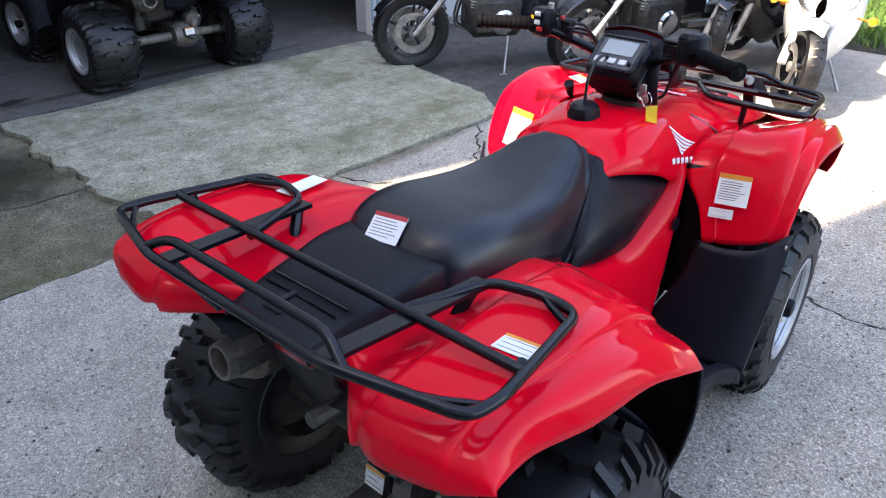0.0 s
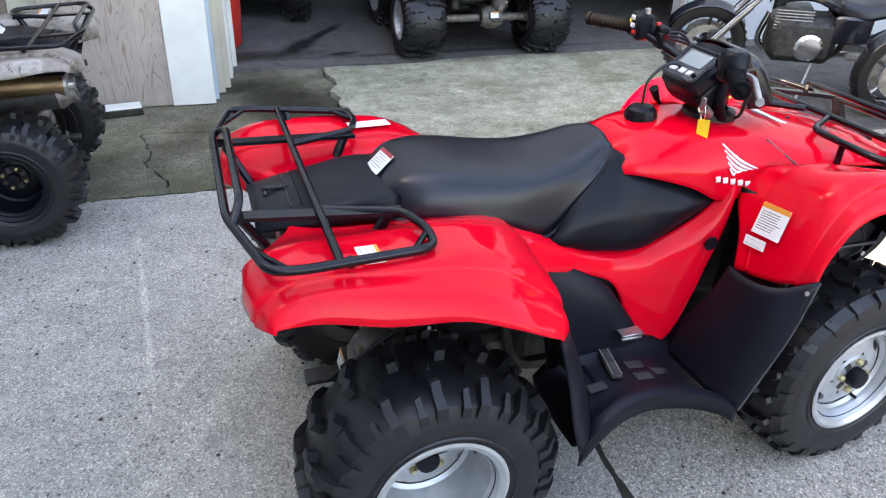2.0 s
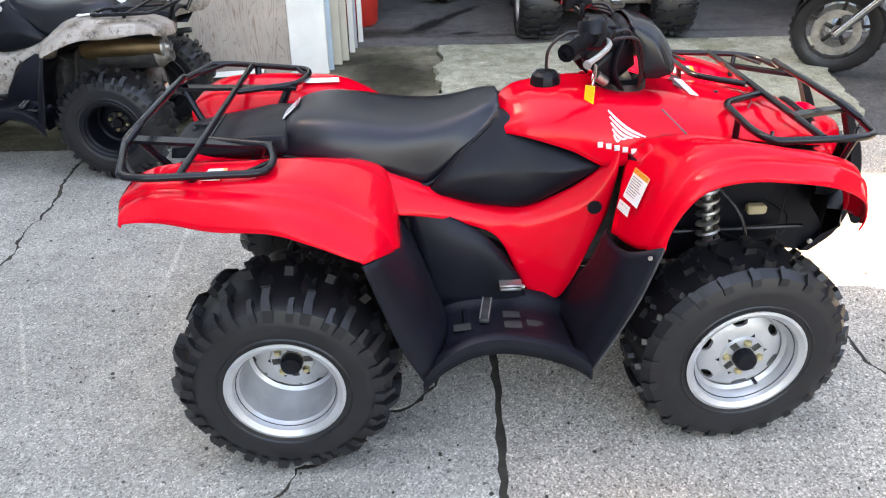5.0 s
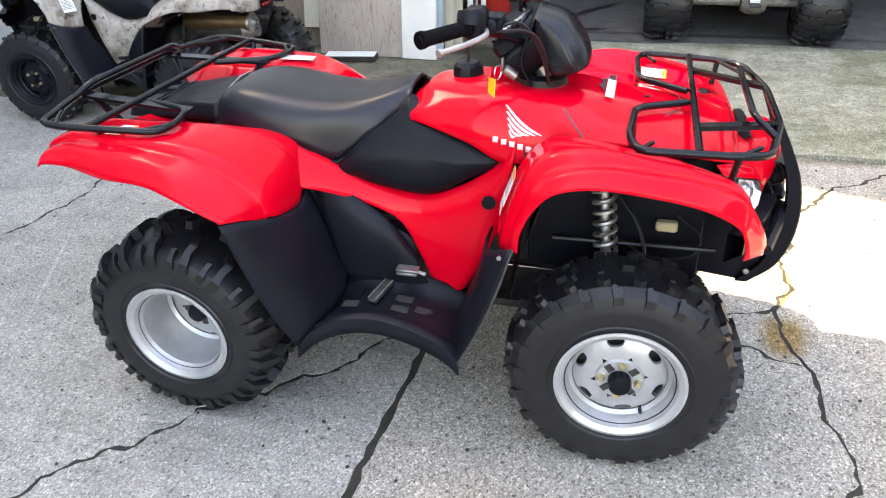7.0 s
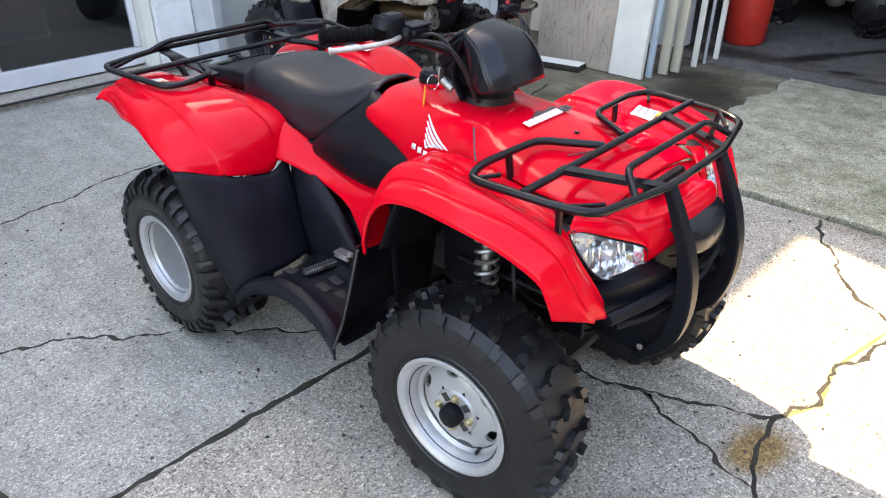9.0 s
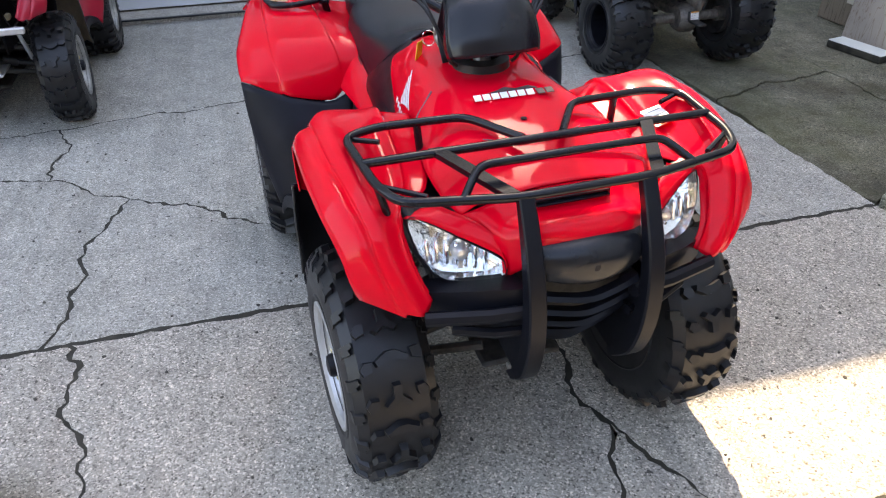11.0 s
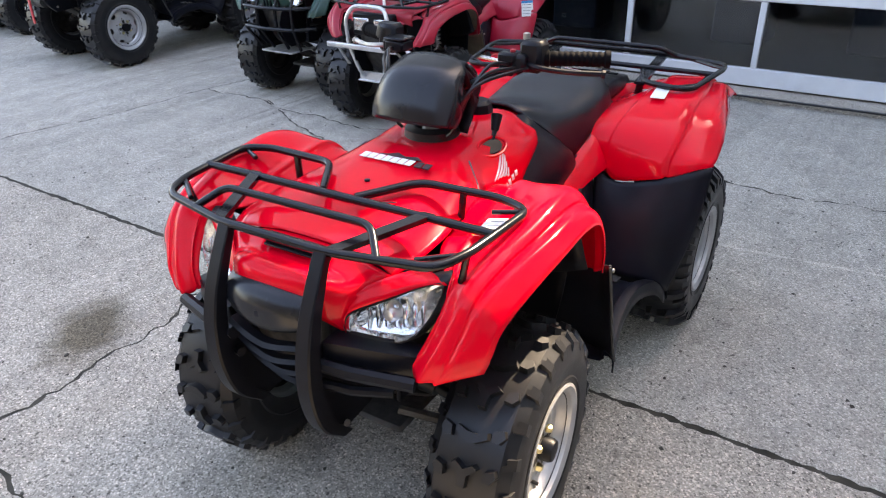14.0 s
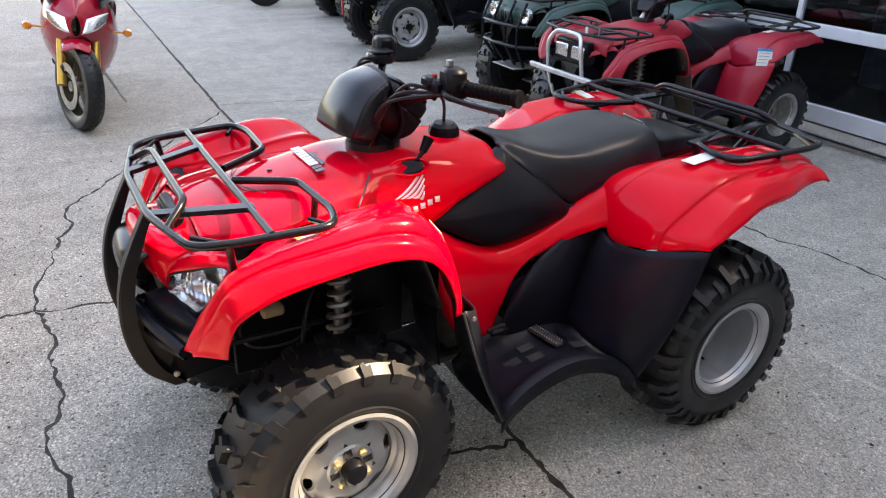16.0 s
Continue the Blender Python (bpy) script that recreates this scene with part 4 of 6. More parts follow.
    for s in (-1, 1):
        part("corner_strut", Geo().tube([(-0.020, s * 0.432, z), (0.008, s * 0.385, z - 0.004), (0.030, s * 0.355, z - 0.004)], 0.007, 8), RACK, rack)
        part("corner_strut", Geo().tube([(-0.262, s * 0.470, z + 0.008), (-0.300, s * 0.410, z + 0.008), (-0.334, s * 0.345, z + 0.012)], 0.007, 8), RACK, rack)
        part("rack_plate", Geo().prism([(0.006, s * 0.225, z - 0.012), (0.006, s * 0.262, z - 0.012), (-0.355, s * 0.235, z + 0.006), (-0.355, s * 0.198, z + 0.006)], (0, 0, -0.002), (0, 0, 0.007)), RACK, rack)
        part("rack_leg", Geo().tube([(-0.020, s * 0.242, z - 0.01), (-0.050, s * 0.225, 0.80)], 0.013, 8), RACK, rack)
        part("rack_leg", Geo().tube([(-0.150, s * 0.44, z), (-0.148, s * 0.42, 0.83)], 0.011, 8), RACK, rack)
        part("rack_leg", Geo().tube([(-0.335, s * 0.212, z), (-0.275, s * 0.17, 0.76)], 0.011, 8), RACK, rack)
    z = 0.896
    half = [(1.356, 0.045, z - 0.002), (1.224, 0.13, z + 0.004), (1.215, 0.33, z + 0.004), (1.238, 0.405, z), (1.456, 0.385, z - 0.006), (1.525, 0.355, z - 0.012), (1.570, 0.14, z - 0.014)]
    hoop = [(x, -y, zz) for x, y, zz in half] + half[::-1]
    rack = part("front_rack", Geo().tube(hoop, 0.0096, 10, 0.035), RACK, q, "glossy black tubular front rack")
    part("cross_bar", Geo().tube([(1.370, -0.393, z), (1.370, 0.393, z)], 0.0094, 10), RACK, rack)
    part("grab_rail", Geo().tube([(1.552, -0.245, z - 0.014), (1.497, -0.195, z + 0.026), (1.497, 0.195, z + 0.026), (1.552, 0.245, z - 0.014)], 0.0085, 10, 0.025), RACK, rack)
    for s in (-1, 1):
        part("corner_strut", Geo().tube([(1.238, s * 0.398, z - 0.004), (1.270, s * 0.335, z - 0.006)], 0.006, 8), RACK, rack)
        part("corner_strut", Geo().tube([(1.456, s * 0.38, z - 0.008), (1.511, s * 0.30, z - 0.016)], 0.006, 8), RACK, rack)
        part("rack_plate", Geo().prism([(1.361, s * 0.225, z - 0.002), (1.361, s * 0.255, z - 0.002), (1.566, s * 0.165, z - 0.016), (1.566, s * 0.135, z - 0.016)], (0, 0, -0.002), (0, 0, 0.010)), RACK, rack)
        part("rack_leg", Geo().tube([(1.221, s * 0.24, z), (1.225, s * 0.235, 0.830)], 0.009, 8), RACK, rack)
        part("rack_leg", Geo().tube([(1.456, s * 0.383, z - 0.008), (1.447, s * 0.365, 0.82)], 0.008, 8), RACK, rack)
    # front guard
    for s in (-1, 1):
        bar = []
        for (x, zz, w, d) in ((1.566, 0.886, 0.016, 0.010), (1.598, 0.820, 0.017, 0.013), (1.628, 0.745, 0.018, 0.016), (1.644, 0.660, 0.019, 0.018), (1.640, 0.570, 0.019, 0.020), (1.612, 0.485, 0.019, 0.020), (1.556, 0.425, 0.017, 0.016)):
            y = s * (0.128 - 0.02 * max(0, 0.7 - zz))
            bar.append([(x - d, y - w, zz), (x + d * .75, y - w, zz), (x + d, y - w * 0.82, zz), (x + d, y + w * 0.82, zz), (x + d * .75, y + w, zz), (x - d, y + w, zz)])
        part("guard_bar", Geo().loft(bar, 4, 1, closed=True), BLACK, q, "matt black upright guard bar", smooth=28)
        part("guard_tube", Geo().tube([(1.62, s * 0.10, 0.648), (1.600, s * 0.20, 0.640), (1.560, s * 0.325, 0.632)], 0.0155, 8), BLACK, q)
        part("guard_tube", Geo().tube([(1.61, s * 0.10, 0.59), (1.59, s * 0.19, 0.586), (1.55, s * 0.265, 0.582)], 0.011, 8), BLACK, q)
        part("bumper_end", Geo().loft([[(1.54, s * 0.13, 0.695), (1.600, s * 0.13, 0.690), (1.600, s * 0.13, 0.62), (1.54, s * 0.13, 0.58)], [(1.515, s * 0.24, 0.688), (1.565, s * 0.24, 0.684), (1.565, s * 0.24, 0.615), (1.515, s * 0.24, 0.58)],
                                        [(1.47, s * 0.325, 0.668), (1.510, s * 0.332, 0.664), (1.510, s * 0.332, 0.615), (1.47, s * 0.325, 0.585)]], 4, 1, closed=True), BLACK, q)
        part("guard_bolt", Geo().lathe([(0.008, 0), (0.008, 0.006), (0, 0.008)], 8, pose(1.562, s * 0.140, 0.460, 0, 0, 0 if s > 0 else 180)), STEEL, q)
    cap = Geo().loft([[(x - 0.10 * abs(e) ** 3 * 0.3, e * wy, zz + 0.010 * (1 - e * e)) for e in (-1, -0.93, -0.5, 0, 0.5, 0.93, 1)]
                      for x, wy, zz in ((1.588, 0.121, 0.782), (1.618, 0.121, 0.772), (1.632, 0.120, 0.758), (1.640, 0.118, 0.734))] +
                     [[(1.636 - 0.03 * abs(e) ** 3, e * 0.116, 0.716 - 0.014 * (1 - abs(e))) for e in (-1, -0.93, -0.5, 0, 0.5, 0.93, 1)],
                      [(1.612 - 0.03 * abs(e) ** 3, e * 0.112, 0.704 - 0.014 * (1 - abs(e))) for e in (-1, -0.93, -0.5, 0, 0.5, 0.93, 1)]], 4, 3)
    nc = part("nose_cap", cap, SATIN, q, "black plastic nose cap with worn embossing", thick=0.004)
    emb = Geo()
    for k in range(5):
        emb.box((1.6375 - abs(k - 2) ** 2 * 0.0010, (k - 2) * 0.022, 0.738), (0.006, 0.014, 0.016), 0.002)
    part("embossing", emb, GREYBLACK, nc)
    for k in range(5):
        zz = 0.672 - 0.043 * k
        w = 0.112 - 0.003 * k
        xx = 1.614 - 0.008 * k - 0.004 * k * k
        rows = []
        for y in (-1, -0.5, 0, 0.5, 1):
            cx = xx + 0.018 * (1 - y * y)
            cz = zz - 0.016 * (1 - abs(y))
            rows.append([(cx - 0.02, y * w, cz + 0.007), (cx, y * w, cz + 0.008), (cx + 0.008, y * w, cz), (cx - 0.004, y * w, cz - 0.006), (cx - 0.02, y * w, cz - 0.006)])
        part("grille_slat", Geo().loft(rows, 3, 1, closed=True), BLACK, q)
    part("grille_back", Geo().loft([[(1.545, -0.12, 0.74), (1.555, 0, 0.74), (1.545, 0.12, 0.74)], [(1.555, -0.11, 0.65), (1.560, 0, 0.64), (1.555, 0.11, 0.65)], [(1.500, -0.1, 0.50), (1.505, 0, 0.48), (1.500, 0.1, 0.50)], [(1.43, -0.1, 0.42), (1.43, 0, 0.41), (1.43, 0.1, 0.42)], [(1.25, -0.1, 0.30), (1.25, 0, 0.29), (1.25, 0.1, 0.30)]], 3, 3), DARKMETAL, q, thick=0.006)
    # headlamps
    for s in (-1, 1):
        out = [(1.452, 0.328, 0.802), (1.470, 0.290, 0.798), (1.506, 0.228, 0.768), (1.544, 0.168, 0.740), (1.552, 0.154, 0.718), (1.547, 0.160, 0.690), (1.530, 0.230, 0.684), (1.513, 0.280, 0.694), (1.486, 0.316, 0.742)]
        ring = smooth_line([(x, s * y, zz) for x, y, zz in out], 3, True)
        c = Vector((1.522, s * 0.240, 0.732))
        lens = Geo().grid([[p for p in ring], [c + (p - c) * 0.8 + Vector((0.010, s * 0.004, 0)) for p in ring], [c + (p - c) * 0.4 + Vector((0.014, s * 0.004, 0)) for p in ring], [c + (p - c) * 0.0 + Vector((0.015, s * 0.004, 0)) for p in ring]], True)
        lamp = part("headlamp", Geo().grid([[p for p in ring], [c + (p - c) * 0.92 + Vector((-0.035, 0, 0)) for p in ring], [c + (p - c) * 0.45 + Vector((-0.055, 0, 0)) for p in ring], [c + Vector((-0.06, 0, 0)) for p in ring]], True), REFLECTOR, q, "clear headlamp with bright faceted reflector", smooth=15)
        ln = part("lens", lens, GLASS, lamp)
        ln.visible_shadow = False
        part("bulb", Geo().lathe([(0.018, 0), (0.018, 0.02), (0.012, 0.032), (0, 0.036)], 14, pose(1.474, s * 0.230, 0.732, 0, 0, -90)), GALV, lamp)
        fac = Geo()
        for k in range(7):
            fac.box((1.476 + 0.004 * k, s * (0.295 - 0.019 * k), 0.738 - 0.004 * k), (0.012, 0.010, 0.05), 0.003, None)
        part("reflector_fins", fac, REFLECTOR, lamp)
        part("lamp_trim", Geo().tube(ring, 0.0022, 6, closed=True), BLACK, lamp)
        part("lamp_surround", Geo().grid([[p + Vector((-0.002, 0, 0)) for p in ring], [c + (p - c) * 1.16 + Vector((-0.022, 0, 0)) for p in ring], [c + (p - c) * 1.10 + Vector((-0.06, 0, 0)) for p in ring]], True), BLACK, lamp, "black lamp surround")
        part("lamp_brow", Geo().loft([[(x, s * y, zz) for x, y, zz in ((1.425, 0.268, 0.818), (1.455, 0.246, 0.814), (1.478, 0.222, 0.808), (1.512, 0.184, 0.790), (1.538, 0.160, 0.758), (1.540, 0.150, 0.700))],
                                      [(x, s * y, zz) for x, y, zz in ((1.449, 0.334, 0.806), (1.470, 0.294, 0.803), (1.507, 0.231, 0.774), (1.545, 0.170, 0.746), (1.554, 0.153, 0.725), (1.550, 0.152, 0.690))]], 3, 4), RED, q, "red brow over the headlamp", thick=0.003)
    # dash, meter, bars
    cowl = [[(0.955, 0.090, 1.108), (0.955, 0.055, 1.120), (0.955, 0, 1.124)], [(1.020, 0.108, 1.070), (1.030, 0.064, 1.094), (1.033, 0, 1.099)],
            [(1.056, 0.117, 1.012), (1.076, 0.072, 1.034), (1.083, 0, 1.038)], [(1.072, 0.112, 0.978), (1.094, 0.072, 0.983), (1.100, 0, 0.984)]]
    hood = Geo().loft([[(x, -y, zz) for x, y, zz in r] + [(x, y, zz) for x, y, zz in r[1::-1]] for r in cowl], 5, 5)
    sides = []
    for s in (-1, 1):
        sides.append(Geo().loft([[(r[0][0], s * r[0][1], r[0][2]) for r in cowl],
                    [(x, s * y, zz) for x, y, zz in ((0.955, 0.093, 1.095), (0.998, 0.108, 1.05), (1.022, 0.115, 1.00), (1.038, 0.111, 0.968))],
                    [(x, s * y, zz) for x, y, zz in ((0.952, 0.088, 1.08), (0.975, 0.100, 1.03), (0.990, 0.104, 0.99), (1.005, 0.102, 0.965))]], 3, 4))
    mc = part("meter_cover", hood, SATIN, q, "smooth matt black meter cowl", thick=0.005)
    for cs in sides:
        part("cowl_side", cs, SATIN, mc, thick=0.003)
    part("cowl_back", Geo().loft([[(0.955, -0.088, 1.10), (0.952, 0, 1.112), (0.955, 0.088, 1.10)], [(0.925, -0.10, 1), (0.905, 0, 1), (0.925, 0.10, 1)], [(0.955, -0.095, 0.93), (0.93, 0, 0.925), (0.955, 0.095, 0.93)]], 4, 4), BLACK, mc, thick=0.004)
    meter = part("meter", Geo().box((0, 0, -0.012), (0.150, 0.128, 0.055), 0.014), BLACK, q, "black instrument pod with grey display", on_surface((0.890, 0.004, 1.050), (-0.62, 0, 0.78), (0.78, 0, 0.62)))
    part("pod_shell", Geo().loft([[(-0.074, 0.060, -0.030), (0.074, 0.060, -0.030), (0.074, -0.062, -0.030), (-0.074, -0.062, -0.030)], [(-0.068, 0.052, -0.075), (0.068, 0.052, -0.075), (0.072, -0.058, -0.075), (-0.072, -0.058, -0.075)], [(-0.045, 0.04, -0.115), (0.045, 0.04, -0.115), (0.050, -0.04, -0.115), (-0.050, -0.04, -0.115)]], 3, 1, closed=True), BLACK, meter, thick=0.003)
    part("bezel", Geo().tube([(-0.062, -0.05, 0.016), (0.062, -0.05, 0.016), (0.066, 0.054, 0.016), (-0.066, 0.054, 0.016)], 0.006, 8, 0.012, closed=True), SATIN, meter)
    part("face_plate", Geo().box((0, 0.002, 0.0155), (0.122, 0.100, 0.002)), plain("dark_grey_print", (0.045, 0.047, 0.052), 0.4), meter)
    part("display", Geo().box((0, 0.018, 0.018), (0.092, 0.048, 0.004), 0.001), LCD, meter)
    for dx, dw in ((-0.040, 0.030), (-0.004, 0.024), (0.028, 0.022)):
        part("indicator", Geo().box((dx, -0.026, 0.018), (dw, 0.018, 0.005), 0.002), FRAMEWHITE, meter)
    part("trip_button", Geo().lathe([(0.006, 0), (0.006, 0.008), (0, 0.009)], 10, pose(0.048, -0.027, 0.016, 90, 0, 0)), BLACK, meter)
    part("steering_well", Geo().lathe([(0.075, -0.02), (0.072, 0.012), (0.05, 0.02), (0.03, 0.0)], 24, pose(0.965, 0, 0.925, 90, 0, 0)), RUBBER, q)
    part("steering_stem", Geo().tube([(1.02, 0, 0.86), (0.93, 0, 1.01)], 0.022, 10), STEEL, q)
    bar = Geo().tube([(0.765, -0.36, 1.080), (0.83, -0.24, 1.08), (0.895, -0.12, 1.035), (0.93, -0.06, 1.002), (0.93, 0.06, 1.002), (0.895, 0.12, 1.035), (0.83, 0.24, 1.08), (0.765, 0.36, 1.080)], 0.0115, 10, 0.05)
    bars = part("handlebar", bar, RACK, q, "black tubular handlebar", pose(0.95, 0, 0.032) @ pose(0, 0, 0, 0, 0, -3.6) @ pose(-0.95, 0, 0))
    for s in (-1, 1):
        gx = [(0.757, s * 0.375, 1.080), (0.825, s * 0.25, 1.081)]
        d = Vector(gx[1]) - Vector(gx[0])
        prof = [(0.0, -0.008), (0.021, -0.008), (0.021, 0.004)]
        for k in range(9):
            a = 0.008 + 0.0135 * k
            prof += [(0.0170, a), (0.0170, a + 0.004), (0.0181, a + 0.006), (0.0181, a + 0.012)]
        prof += [(0.0165, d.length - 0.006), (0.022, d.length - 0.003), (0.022, d.length + 0.008), (0.0, d.length + 0.009)]
        gg = Geo().lathe(prof, 14, on_surface(gx[0], d, off=0.0) @ pose(0, 0, 0, 90, 0, 0))
        part("grip", gg, GRIP, bars, "ribbed black rubber grip")
        part("bar_end", Geo().tube([Vector(gx[0]) - d.normalized() * 0.008, Vector(gx[0]) - d.normalized() * 0.003], 0.012, 10), BLACK, bars)
        part("lever", Geo().tube(smooth_line([(0.865, s * 0.215, 1.072), (0.875, s * 0.26, 1.068), (0.845, s * 0.32, 1.06), (0.805, s * 0.385, 1.056)], 4), 0.0068, 8).tube([(0.805, s * 0.385, 1.056), (0.801, s * 0.392, 1.055)], 0.010, 8), BLACK if s > 0 else ALU, bars, "brake lever")
        part("control_box", Geo().box((0.842, s * 0.222, 1.088), (0.054, 0.060, 0.076), 0.010).box((0.872, s * 0.20, 1.075), (0.035, 0.04, 0.04), 0.008), BLACK, bars)
    part("switch_red", Geo().box((0.817, 0.215, 1.072), (0.008, 0.022, 0.014), 0.003), plain("switch_red", (0.75, 0.02, 0.02), 0.4), bars, "red stop switch")
    part("switch_grey", Geo().box((0.814, 0.222, 1.090), (0.008, 0.018, 0.012), 0.002), FRAMEWHITE, bars, "pale rocker switch")
    part("switch_grey", Geo().box((0.814, 0.222, 1.112), (0.008, 0.018, 0.012), 0.002), FRAMEWHITE, bars, "pale rocker switch")
    part("lever_perch", Geo().box((0.880, 0.172, 1.085), (0.030, 0.050, 0.026), 0.006).box((0.868, 0.160, 1.06), (0.012, 0.040, 0.045), 0.004), BLACK, bars)
    part("start_button", Geo().lathe([(0.007, 0), (0.007, 0.008), (0, 0.010)], 10, pose(0.872, 0.180, 1.096, 90, 0, 0)), LABELRED, bars, "red button")
    part("mirror_boss", Geo().lathe([(0.009, 0), (0.009, 0.014), (0.005, 0.016), (0, 0.016)], 10, pose(0.842, 0.20, 1.125, 90, 0, 0)), STEEL, bars)
    part("switch_tag", Geo().box((0.816, 0.240, 1.095), (0.004, 0.008, 0.022), 0.001), YELLOW, bars)
    part("brake_reservoir", Geo().box((0.872, -0.172, 1.078), (0.055, 0.060, 0.030), 0.006).box((0.872, -0.172, 1.096), (0.060, 0.065, 0.007), 0.003), BLACK, bars, "black brake fluid reservoir")
    part("throttle_case", Geo().lathe([(0.0, 0.012), (0.034, 0.012), (0.036, 0.006), (0.036, -0.02), (0.0, -0.02)], 18, pose(0.835, -0.232, 1.105, 75, 0, 0)), BLACK, bars, "round black throttle case")
    for s, off in ((-1, 0.0), (-1, 0.02), (1, 0.0), (1, 0.018), (1, 0.034)):
        part("control_cable", Geo().tube(smooth_line([(0.87, s * (0.19 + off), 1.065), (0.94 + off, s * 0.155, 1.075 - off), (0.985 + off * .5, s * 0.115, 0.99), (1.0, s * 0.09, 0.92), (1.0, s * 0.07, 0.90)], 5), 0.0045, 6), RUBBER, bars)
    # tank fittings
    fc = part("fuel_cap", Geo().lathe([(0.0, 0.045), (0.030, 0.043), (0.040, 0.034), (0.044, 0.020), (0.044, 0.006), (0.034, 0.0)], 10, pose(0.755, 0.016, 0.915, 90, 0, 0)), BLACK, q, "black fuel cap with a breather hose", smooth=25)
    part("breather_hose", Geo().tube(smooth_line([(0.755, 0.016, 0.956), (0.760, 0.016, 1.020), (0.805, 0.020, 1.060), (0.85, 0.022, 1.062), (0.875, 0.022, 1.035)], 6), 0.0045, 8), RUBBER, fc)
    key = part("ignition_key", Geo().box((0.872, -0.085, 0.985), (0.006, 0.020, 0.034), 0.002).tube([(0.905, -0.075, 0.95), (0.876, -0.083, 0.972)], 0.014, 10), STEEL, q, "ignition key with a yellow tag")
    ringpts = [Vector((0.862, -0.105, 0.966)) + Vector((0.006 * math.sin(a), 0.016 * math.sin(a), 0.020 * math.cos(a))) for a in (i * math.pi / 8 for i in range(16))]
    part("key_ring", Geo().tube(ringpts, 0.0015, 6, closed=True), CHROME, key)
    part("key_tag", Geo().box((0, 0, 0), (0.030, 0.058, 0.003), 0.001), YELLOW, key, "yellow key tag", on_surface((0.852, -0.128, 0.928), (-0.70, -0.70, 0.12), (0.15, 0.25, 0.95)))
    part("choke_lever", Geo().tube([(0.930, 0.150, 0.890), (0.888, 0.142, 0.930)], 0.006, 8).tube([(0.890, 0.142, 0.928), (0.868, 0.136, 0.962)], 0.010, 10, taper=0.015), BLACK, q, "black gear lever with a flared knob")
    gate = [Vector((0.934 + 0.050 * math.cos(a), 0.157 + 0.021 * math.sin(a) - 0.008 * math.cos(a), 0.899 - 0.016 * math.sin(a) - 0.004 * math.cos(a))) for a in (i * math.pi / 10 for i in range(20))]
    lg = part("lever_gate", Geo().tube(gate, 0.0045, 8, closed=True), RED, q, "raised red rim of the gear lever slot")
    gc = sum(gate, Vector()) / len(gate)
    part("slot_floor", Geo().prism([gc + (p - gc) * 0.72 for p in gate], (0, 0, -0.004), (0, 0.0005, 0.0012)), BLACK, lg, "dark plate of the lever slot")
    for s in (-1, 1):
        part("panel_seam", Geo().tube([(x, s * (tank_side(x, z) + 0.002), z) for x, z in ((1.045, 0.896), (1.065, 0.878), (1.085, 0.860), (1.105, 0.842))], 0.0024, 6), INK, q, "dark panel joint")
    part("panel_seam", Geo().tube([(1.30, -0.115, 0.876), (1.335, -0.06, 0.878), (1.345, 0, 0.876), (1.335, 0.06, 0.878), (1.30, 0.115, 0.876)], 0.0014, 6, 0.02), INK, q, "dark panel joint")
    part("hood_bolt", Geo().lathe([(0.007, 0), (0.007, 0.003), (0, 0.004)], 10, pose(1.252, 0, 0.888, 90, 0, 0)), BLACK, q)
    # decals: a white wing with a bar below on each flank, a two-tone bar on the hood
    for s in (-1, 1):
        for k in range(5):
            x0, z0 = 0.898 + 0.0035 * k, 0.901 - 0.0145 * k
            x1, z1 = 0.998 - 0.0165 * k, 0.836 - 0.0012 * k
            strip = []
            for i in range(9):
                t = i / 8
                x, z = x0 + (x1 - x0) * t, z0 + (z1 - z0) * t - 0.008 * math.sin(t * math.pi)
                h = 0.0064 * (0.40 + 0.60 * math.sin(math.pi * t)) if i < 8 else 0.002
                strip.append([(x, s * (tank_side(x, z) + 0.0015), z), (x - 0.003, s * (tank_side(x - 0.003, z - h) + 0.0015), z - h)])
            part("wing_decal", Geo().grid(strip), DECAL, q, "white wing decal", thick=0.0008)
        for k in range(5):
            x = 0.868 + 0.0225 * k
            z = 0.826 - 0.0045 * k
            bar_pts = [[(a, s * (tank_side(a, b) + 0.0015), b) for b in (z - 0.002, z - 0.009, z - 0.0165)] for a in (x, x + 0.008, x + 0.0145)]
            part("wordmark_decal", Geo().grid(bar_pts), DECAL, q, "white bar decal", thick=0.0008)
        part("body_plug", Geo().lathe([(0.020, 0.0), (0.020, 0.004), (0.0, 0.005)], 16, pose(0.866, s * 0.238, 0.648, 0, 0, 0 if s > 0 else 180)), BLACK, q)
    ms = on_surface((1.155, -0.004, 0.9062), (0.165, 0, 0.985), (-1, 0, 0.2), 0.0024) @ Matrix.Scale(1.4, 4)
    for k in range(7):
        part("hood_decal", Geo().prism([(-0.058 + k * 0.0155, -0.0085, 0), (-0.0455 + k * 0.0155, -0.0085, 0), (-0.0435 + k * 0.0155, 0.0085, 0), (-0.056 + k * 0.0155, 0.0085, 0)], (0, 0, 0), (0, 0, 0.0014)), DECAL, q, "white bar decal", ms)
    for k in range(2):
        part("hood_decal", Geo().box((0.061 + k * 0.016, 0, 0), (0.013, 0.016, 0.0014)), DARKDECAL, q, "dark bar decal", ms)
    part("hood_decal", Geo().prism([(-0.030, 0.011, 0), (0.060, 0.011, 0), (0.046, 0.021, 0), (0.022, 0.016, 0), (0.004, 0.024, 0), (-0.012, 0.016, 0)], (0, 0, 0), (0, 0, 0.0010)), DARKDECAL, q, "dark ragged decal", ms)
